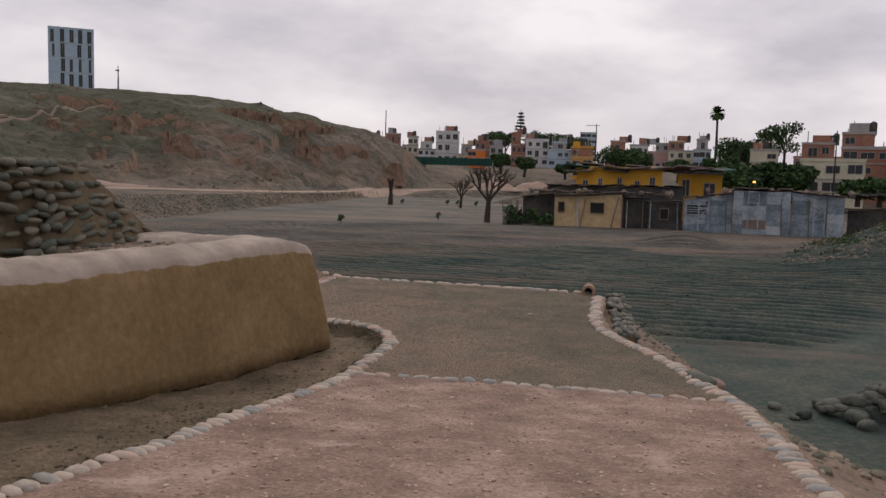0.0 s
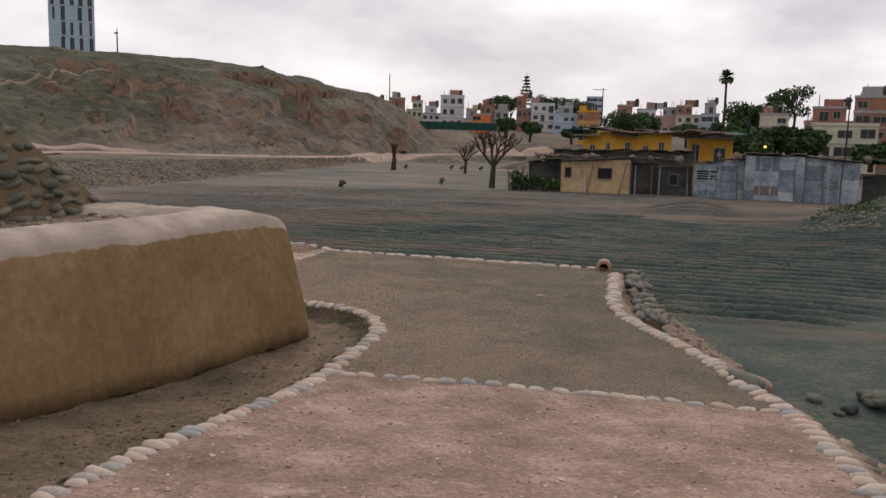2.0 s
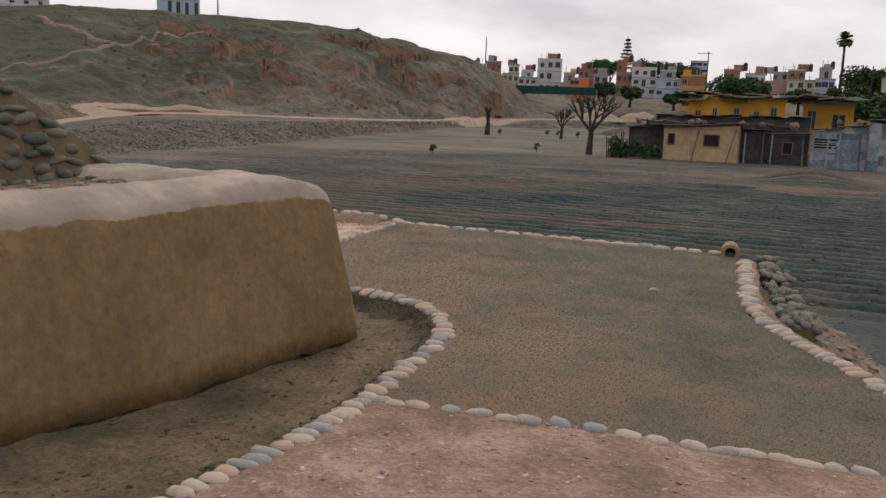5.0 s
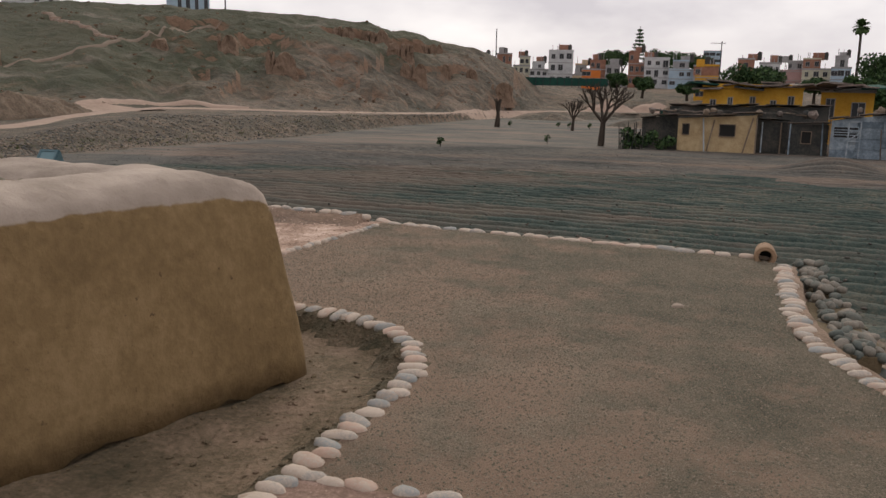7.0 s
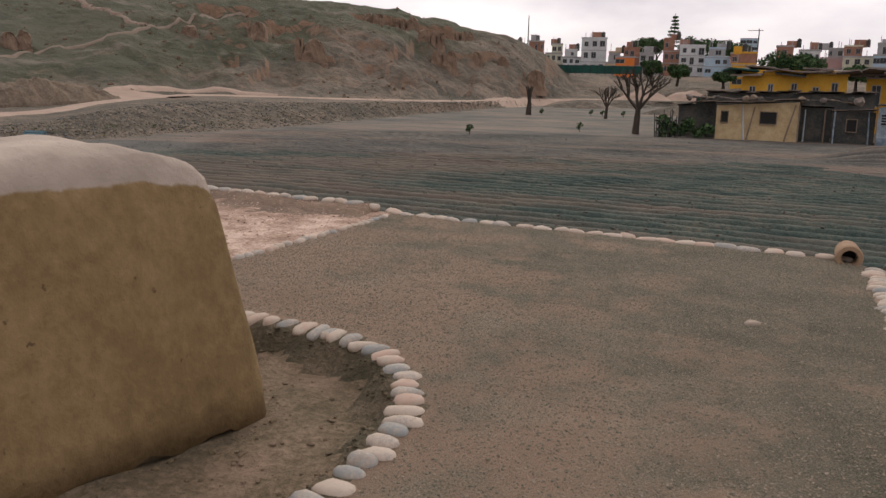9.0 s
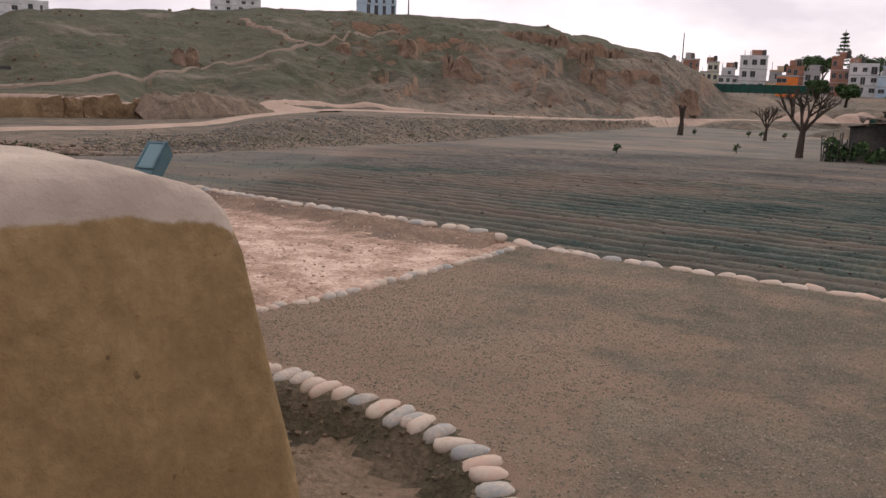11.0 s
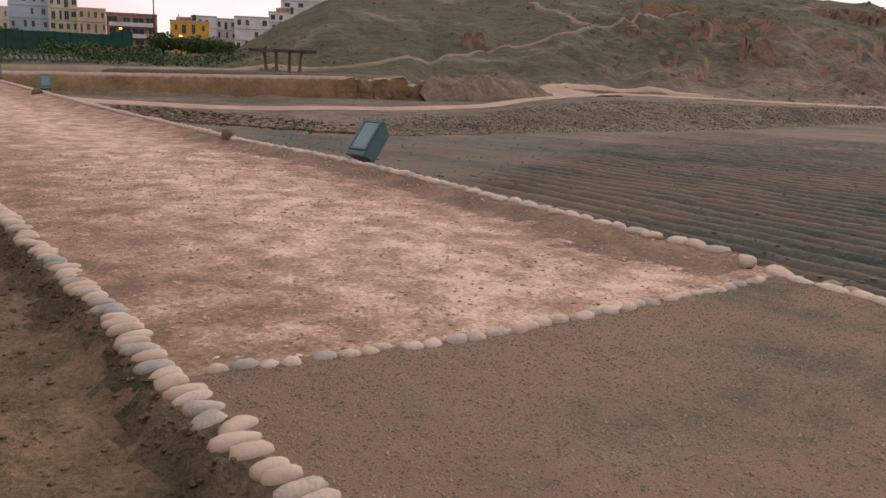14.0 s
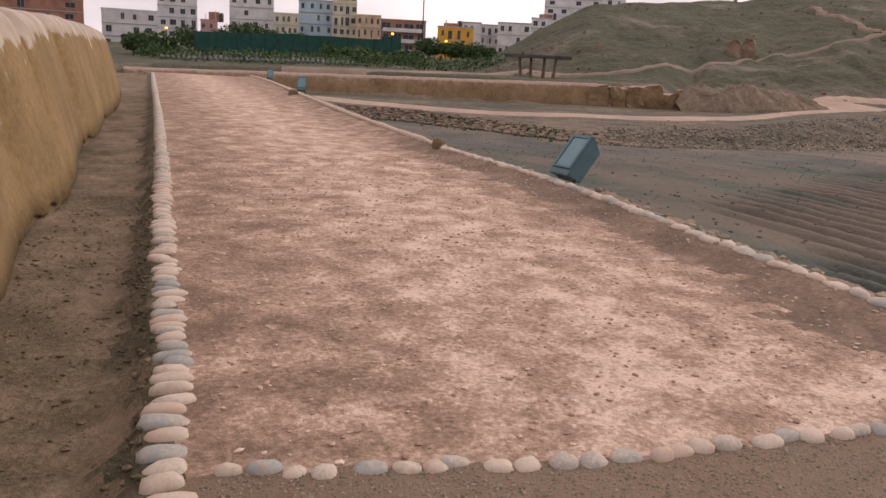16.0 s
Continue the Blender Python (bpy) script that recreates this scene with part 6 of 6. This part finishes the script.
# ---- green fences ----
def net_fence(label, origin, az0, az1, r, h, n, base=None):
    root = new("net_fence")
    for k in range(n):
        a0, a1 = az0 + (az1 - az0) * k / n, az0 + (az1 - az0) * (k + 1) / n
        p0 = (origin[0] + r * math.sin(radians(a0)), origin[1] + r * math.cos(radians(a0)))
        p1 = (origin[0] + r * math.sin(radians(a1)), origin[1] + r * math.cos(radians(a1)))
        z0, z1 = (lift(*p0), lift(*p1)) if base is None else (base, base)
        bm = bmesh.new()
        tube(bm, (*p0, z0 - 0.3), (*p0, z0 + h + 0.15), 0.07, 0.07, 6)
        part("post", bm, M_IRON, root)
        bm = bmesh.new()
        d = Vector((p1[0] - p0[0], p1[1] - p0[1], 0)).normalized()
        nrm = Vector((-d.y, d.x, 0)) * 0.03
        v = [bm.verts.new(q) for q in ((*p0, z0), (*p1, z1), (*p1, z1 + h), (*p0, z0 + h))]
        w = [bm.verts.new(q.co + nrm) for q in v]
        for f in ((v[3], v[2], v[1], v[0]), (w[0], w[1], w[2], w[3]), (v[0], v[1], w[1], w[0]), (v[2], v[3], w[3], w[2]), (v[1], v[2], w[2], w[1]), (v[3], v[0], w[0], w[3])):
            bm.faces.new(f)
        part("net", bm, M_GREEN_NET, root)
    return tagged(root, label, "fence")


net_fence("dark green netting fence on posts before the houses", O0, -11.3, -4.8, 190, 1.7, 14, up(0.5, 190))
net_fence("dark green net enclosure beside the yellow house", O0, -1.5, 0.9, 92, 2.6, 4)
net_fence("green netting fence before the apartment blocks", O6, -81, -68.5, 150, 3.4, 14)
net_fence("dark netting gate panel before the apartments", O6, -68.9, -67.6, 146, 3.8, 2)

# ---- trees ----
M_BARK = surface("bark", [(0.03, 0.025, 0.02), (0.075, 0.058, 0.045)], 4, 30, bump=0.5, streak=(1, 1, 0.3))
M_LEAF = island_stones("leaves", [(0.015, 0.035, 0.012), (0.035, 0.075, 0.025), (0.075, 0.12, 0.04)], 0.7)
M_DRYLEAF = island_stones("dull_leaves", [(0.05, 0.06, 0.025), (0.09, 0.10, 0.045), (0.14, 0.14, 0.07)], 0.8)


def tree(label, x, y, z, h, spread, seed, leaves=900, size=0.4, trunk=0.35, material=None):
    root = new("tree")
    root.location = (x, y, z)
    rnd = random.Random(seed)
    bm = bmesh.new()
    tube(bm, (0, 0, -0.3), (rnd.gauss(0, 0.15), 0, h * 0.45), trunk, trunk * 0.6)
    centres = []
    for k in range(7):
        a = k * 0.9 + rnd.uniform(0, 0.6)
        d = spread * rnd.uniform(0.25, 0.7)
        t = (d * math.cos(a), d * math.sin(a), h * rnd.uniform(0.5, 0.86))
        tube(bm, (0, 0, h * rnd.uniform(0.3, 0.45)), t, trunk * 0.4, trunk * 0.12, 5)
        centres.append((t, spread * rnd.uniform(0.32, 0.5)))
    part("trunk", bm, M_BARK, root)
    v, f = leaf_cloud(centres, leaves, size, seed)
    mesh_object("crown", v, f, material or M_LEAF, root)
    return tagged(root, label, "tree", "trees among the houses")


tagged(mesh_object("scrub", *DARK_SCRUB, M_LEAF), "dark green shrubs and scrap beside the lean-to", "scrub", kind="stuff")
for k, (az, r, e0_, e1, wdt) in enumerate(((-4.9, 300, 0.9, 2.95, 5.5), (-3.9, 305, 0.9, 3.0, 5), (-1.6, 320, 1.0, 3.0, 6), (-0.3, 315, 1.0, 2.8, 6), (1.0, 310, 1.0, 2.65, 6), (3.7, 190, 0.2, 1.75, 5.5),
                                         (4.9, 195, 0.2, 1.6, 5), (7.6, 180, 0.1, 1.35, 3.5), (11.2, 190, 0.3, 2.75, 6.5), (12.2, 200, 0.3, 2.5, 5), (10.4, 170, 0.2, 1.4, 4), (12.1, 120, -0.6, 0.8, 4), (13.7, 118, -0.8, 1.05, 4.2),
                                         (14.6, 117, -0.8, 0.8, 3), (11.2, 112, -0.7, 0.45, 3), (18.4, 112, -0.8, 0.2, 3), (19.6, 112, -0.8, 0.1, 3), (-2.6, 190, 0.2, 1.2, 3), (-4.2, 186, 0.4, 1.3, 2.5), (0.2, 190, 0.1, 0.9, 2.5))):
    x, y = e0(az, r)
    b = up(e0_, r) - 1
    tree("leafy dark green tree among the distant houses", x, y, b, up(e1, r) - b, wdt, 400 + k, 2600, 0.34)
for k, (az, e) in enumerate(((13.1, 3.75), (14.0, 3.85))):
    x, y = e0(az, 185)
    tree("tall thin-crowned eucalyptus tree above the houses", x, y, up(0.5, 185), up(e, 185) - up(0.5, 185), 4.2, 430 + k, 900, 0.32)
for k, (az, r, e, wdt) in enumerate(((-77.8, 175, 1.6, 6), (-76.8, 170, 1.4, 5), (-80.6, 165, 1.2, 5), (-74.6, 170, 1.3, 5), (-65.7, 190, 1.5, 4), (-63.0, 185, 1.2, 5), (-64.2, 188, 1.1, 4), (-71.4, 140, 0.5, 4), (-69.4, 128, 0.25, 4.5), (-67.2, 122, 0.4, 3.5), (-83.6, 120, 0.6, 4), (-61.9, 180, 1.0, 3))):
    x, y = O6[0] + r * math.sin(radians(az)), O6[1] + r * math.cos(radians(az))
    b = lift(x, y) - 0.5
    tree("leafy dark green tree before the apartment blocks", x, y, b, up(e, r, 1.37) - b, wdt, 450 + k, 2600, 0.28)
# low scrub behind the long wall
v, f = leaf_cloud([((O6[0] + q * math.sin(radians(a)), O6[1] + q * math.cos(radians(a)), lift(O6[0] + q * math.sin(radians(a)), O6[1] + q * math.cos(radians(a))) + 0.3), 1.6) for a, q in zip(np.arange(-84, -61, 0.45), rr.uniform(100, 118, 60))], 9000, 0.17, 9)
tagged(mesh_object("scrub", v, f, M_LEAF), "low dark green scrub beyond the long wall", "scrub", kind="stuff")
# grass at the foot of the stone facing and on the bank
cl = []
for a in (-66, -63, -61.5, -60.2, -57, -55.5, -54.6):
    x, y = polar(a, np.interp(a, BEARING, FOOT_R) - 0.6)
    cl.append(((x, y, lift(x, y) + 0.1), 0.9))
v, f = leaf_cloud(cl, 300, 0.1, 10)
tagged(mesh_object("grass_tufts", v, f, M_LEAF), "green weeds at the foot of the stone facing", "weeds", kind="stuff")
cl = []
for a in np.arange(-50, -13, 0.8):
    fr = np.interp(a, BEARING, FOOT_R)
    x, y = polar(a, fr + rr.uniform(0, 5))
    cl.append(((x, y, lift(x, y) + 0.1), rr.uniform(0.4, 1.1)))
v, f = leaf_cloud(cl, 1500, 0.07, 11)
tagged(mesh_object("dry_weeds", v, f, M_DRYLEAF), "dull green weeds on the bank below the track", "weeds", kind="stuff")


cl, dk = [], []
for k in range(90):
    a, q = rr.uniform(20.5, 32), rr.uniform(33, 50)
    x, y = polar(a, q)
    (cl if q > 42 else dk).append(((x, y, lift(x, y) - 0.1), rr.uniform(0.3, 0.7)))
v, f = leaf_cloud(cl, 5000, 0.06, 12)
tagged(mesh_object("dry_weeds", v, f, M_DRYLEAF), "ochre dry weeds along the crest of the low bank", "weeds", kind="stuff")
v, f = leaf_cloud(dk, 5000, 0.06, 13)
tagged(mesh_object("grass_tufts", v, f, M_LEAF), "dark green weeds over the face of the low bank", "weeds", kind="stuff")


# ---- palm, araucaria, masts ----
def palm():
    root = new("palm_tree")
    x, y = e0(9.85, 250)
    b, t = up(0.6, 250), up(4.25, 250)
    root.location = (x, y, b)
    h = t - b
    bm = bmesh.new()
    tube(bm, (0, 0, 0), (0.2, 0, h * 0.5), 0.42, 0.34, 8)
    tube(bm, (0.2, 0, h * 0.5), (0.1, 0, h), 0.34, 0.3, 8)
    part("trunk", bm, M_BARK, root)
    rnd = random.Random(2)
    for k in range(70):
        bm = bmesh.new()
        a, e = rnd.uniform(0, 6.28), rnd.uniform(-0.8, 1.4)
        p = Vector((0.1, 0, h))
        d = Vector((math.cos(a) * math.cos(e), math.sin(a) * math.cos(e), math.sin(e)))
        side = d.cross(Vector((0, 0, 1))).normalized()
        prev = None
        for i in range(6):
            w = 0.62 * math.sin(math.pi * (0.05 + 0.85 * (i / 5) ** 1.6))
            l, r2 = bm.verts.new(p - side * w - Vector((0, 0, 0.1))), bm.verts.new(p + side * w - Vector((0, 0, 0.1)))
            m = bm.verts.new(p)
            if prev:
                bm.faces.new((prev[0], l, m, prev[1]))
                bm.faces.new((prev[1], m, r2, prev[2]))
            prev = (l, m, r2)
            p = p + d * 0.47
            d = (d + Vector((0, 0, -0.2))).normalized()
        part("frond", bm, M_LEAF, root)
    return tagged(root, "tall fan palm with a round crown above the houses", "palm tree")


palm()
root = new("araucaria_tree")
x, y = e0(-2.95, 280)
root.location = (x, y, up(1.5, 280))
h = up(4.4, 280) - up(1.5, 280)
bm = bmesh.new()
tube(bm, (0, 0, 0), (0, 0, h), 0.3, 0.06)
part("trunk", bm, M_BARK, root)
tiers = []
for k in range(9):
    z, s = h * (0.3 + 0.075 * k), 2.4 * (1 - k / 10)
    tiers += [((s * q * math.cos(a), s * q * math.sin(a), z), 0.45) for a in np.arange(0, 6.2, 0.8) for q in (0.45, 1.0)]
v, f = leaf_cloud(tiers, 1300, 0.28, 600)
mesh_object("crown", v, f, M_LEAF, root)
tagged(root, "tiered araucaria tree standing above the houses", "tree")


def mast(label, az, r, e_base, e_top, arm=0.0, origin=O0, oz=2.0, lit=False):
    root = new("mast" if not lit else "street_lamp")
    x, y = origin[0] + r * math.sin(radians(az)), origin[1] + r * math.cos(radians(az))
    b, t = up(e_base, r, oz), up(e_top, r, oz)
    bm = bmesh.new()
    tube(bm, (x, y, b), (x, y, t), r * 0.0007 + 0.05, r * 0.0005, 6)
    part("pole", bm, M_IRON, root)
    if arm:
        bm = bmesh.new()
        tube(bm, (x - arm, y, t - 0.8), (x + arm * 0.35, y, t - 0.8), 0.14, 0.14, 5)
        part("arm", bm, M_IRON, root)
    if lit:
        bm = bmesh.new()
        bmesh.ops.create_icosphere(bm, subdivisions=2, radius=r * 0.0018, matrix=Matrix.Translation((x, y, t)) @ Matrix.Diagonal((1, 1, 0.7, 1)))
        part("lamp_head", bm, M_GLOW, root, "glowing orange lamp head")
    return tagged(root, label, "street lamp" if lit else "mast")


M_GLOW = plain("sodium_glow", (1.0, 0.45, 0.08), 0.5, 0, 3.0)
mast("thin latticed antenna mast behind the houses", -12.15, 240, 1.0, 4.1)
mast("thin pole with a small crossbar on the hill crest", -29.4, 165, 4.7, 6.15, 0.5)
mast("distant construction crane above the roofs", 2.15, 420, 1.0, 3.5, 5.0)
mast("wooden utility pole among the trees", 11.4, 150, -0.5, 2.7)
mast("utility pole with boxes beside the brick house", 17.0, 120, -0.8, 3.2, 0.8)
mast("lit sodium street lamp among the trees", 12.35, 100, -1.2, -0.1, 0, O0, 2.0, True)
mast("lit sodium street lamp before the apartments", -68.2, 205, 0.3, 1.75, 0, O6, 1.37, True)
mast("lit sodium street lamp beside the yellow building", -64.6, 200, 0.2, 1.45, 0, O6, 1.37, True)
mast("lit sodium street lamp beyond the wall", -82.7, 180, 0.2, 1.3, 0, O6, 1.37, True)
mast("grey pole beside the apartment block", -66.2, 200, 0.3, 5.0, 0, O6, 1.37)


# ---- bare trees and sprouts on the field ----
def bare_tree(label, x, y, h, seed, spread=1.0, trunk=0.2, fan=0.42, order=4):
    root = new("bare_tree")
    root.location = (x, y, lift(x, y) - 0.05)
    rnd = random.Random(seed)
    bm = bmesh.new()
    tube(bm, (0, 0, -0.2), (0.05, 0, h * 0.2), trunk, trunk * 0.85, 8)
    tube(bm, (0.05, 0, h * 0.2), (0.1, 0, h * 0.4), trunk * 0.85, trunk * 0.7, 8)

    def limb(part_b, p, d, L, r, depth):
        q = p + d * L
        tube(part_b, p, q, r, r * 0.68, 5)
        if depth == 0:
            return
        for _ in range(2 if depth < 3 else 3):
            nd = (d + Vector((rnd.gauss(0, fan), rnd.gauss(0, fan), rnd.gauss(0.12, 0.22)))).normalized()
            limb(part_b, q, nd, L * rnd.uniform(0.6, 0.85), r * 0.66, depth - 1)

    for k, sx in enumerate((-0.8, 0.7, -0.2, 0.25)):
        arm = bmesh.new()
        limb(arm, Vector((0.1, 0, h * 0.38)), Vector((sx * spread, rnd.gauss(0, 0.3), 0.9)).normalized(), h * 0.24, trunk * 0.52, order)
        part("limb", arm, M_BARK, root)
    part("trunk", bm, M_BARK, root)
    return tagged(root, label, "tree")


x, y = e0(-5.05, 72)
bare_tree("leafless dark tree with spreading branches on the field", x, y, 4.9, 3, 1.0, 0.28)
x, y = e0(-6.9, 100)
bare_tree("small leafless tree by the dusty track", x, y, 3.3, 8, 0.7, 0.2)
x, y = e0(-11.75, 104)
bare_tree("short dead trunk with broken limbs by the track", x, y, 3.6, 12, 0.12, 0.36, 0.12, 2)
for k, (az, e) in enumerate(((-15.1, -3.76), (-10.9, -2.0), (-7.8, -2.11), (-7.1, -2.17), (-8.4, -3.3), (-5.8, -2.3))):
    r = 4.15 / math.tan(radians(-e))
    x, y = e0(az, min(r, 105))
    root = new("sapling")
    root.location = (x, y, lift(x, y))
    root.scale = (0.75,) * 3
    bm = bmesh.new()
    tube(bm, (0, 0, -0.1), (0.04, 0, 0.7), 0.035, 0.025, 5)
    part("stem", bm, M_BARK, root)
    v, f = leaf_cloud([((0.05, 0, 0.75), 0.35), ((-0.15, 0.1, 0.5), 0.25)], 90, 0.12, 700 + k)
    mesh_object("leaves", v, f, M_LEAF, root)
    tagged(root, "small leafy sapling planted on the bare field", "sapling", "saplings on the field")
# heaps of earth by the road
def soil_mound(x, y, w, h, m, seed):
    bm = bmesh.new()
    bmesh.ops.create_grid(bm, x_segments=22, y_segments=16, size=1.0)
    for v in bm.verts:
        d2 = v.co.x**2 + v.co.y**2
        z = max(0.0, 1 - d2) ** 1.3 * (1 + 0.35 * noise.noise(v.co * 2.5 + Vector((seed, 0, 0))))
        v.co = Vector((v.co.x * w, v.co.y * w * 0.8, z * h - 0.15))
    ob = part("soil_mound", bm, m, None, smooth=True)
    ob.location = (x, y, lift(x, y))
    return tagged(ob, "low heap of pale brown earth near the road", "earth heap")


for az, r, w, h in ((-4.6, 165, 5.5, 1.8), (-1.9, 168, 5, 1.9), (-5.8, 150, 6, 1.2), (-2.6, 118, 5, 1.3), (-8.5, 140, 7, 1.3)):
    x, y = e0(az, r)
    soil_mound(x, y, w, h, M_TRACK if h > 1.5 else M_HILL, r)
M_SLEEVE = surface("grey_leaf", [(0.10, 0.115, 0.10), (0.19, 0.2, 0.185)], 2, 12, bump=0.2)
# rows of pale plant sleeves on the far plot
places, sizes = [], []
for a in np.arange(-83, -70.5, 0.33):
    for q in (98, 106, 114, 122):
        x, y = O6[0] + q * math.sin(radians(a)), O6[1] + q * math.cos(radians(a))
        places.append((x, y, lift(x, y) + 0.35))
        sizes.append(0.5)
scatter("plant_sleeves", places, sizes, M_SLEEVE, "rows of grey green young plants on the far plot", "plants", 14, 1.1, 4, 1)

# scrap lying on the shack roofs
rnd = random.Random(44)
for k in range(46):
    az = rnd.uniform(-2.4, 20)
    x, y = e0(az, R0 + rnd.uniform(1.2, 3.4))
    top = -2.2 + (2.75 if az < 8 else 3.2)
    bm = bmesh.new()
    if k % 3 == 0:
        bmesh.ops.create_icosphere(bm, subdivisions=2, radius=rnd.uniform(0.18, 0.34))
        for v in bm.verts:
            v.co *= 1 + 0.4 * noise.noise(v.co * 4 + Vector((k, 0, 0)))
        name, label, cat = "scrap_bundle", "dark bundle of scrap lying on a shack roof", "scrap"
    else:
        box(bm, -rnd.uniform(0.5, 1.2), rnd.uniform(0.5, 1.2), -0.12, 0.12, 0, 0.07)
        bmesh.ops.rotate(bm, matrix=Euler((rnd.gauss(0, 0.08), rnd.gauss(0, 0.12), rnd.uniform(-0.8, 0.8))).to_matrix(), verts=bm.verts)
        name, label, cat = "loose_board", "loose weathered board lying on a shack roof", "board"
    ob = part(name, bm, rnd.choice((M_TARP, M_WOOD, M_ROOFS)), None)
    ob.location = (x, y, top + 0.12)
    tagged(ob, label, cat, "scrap on the shack roofs")
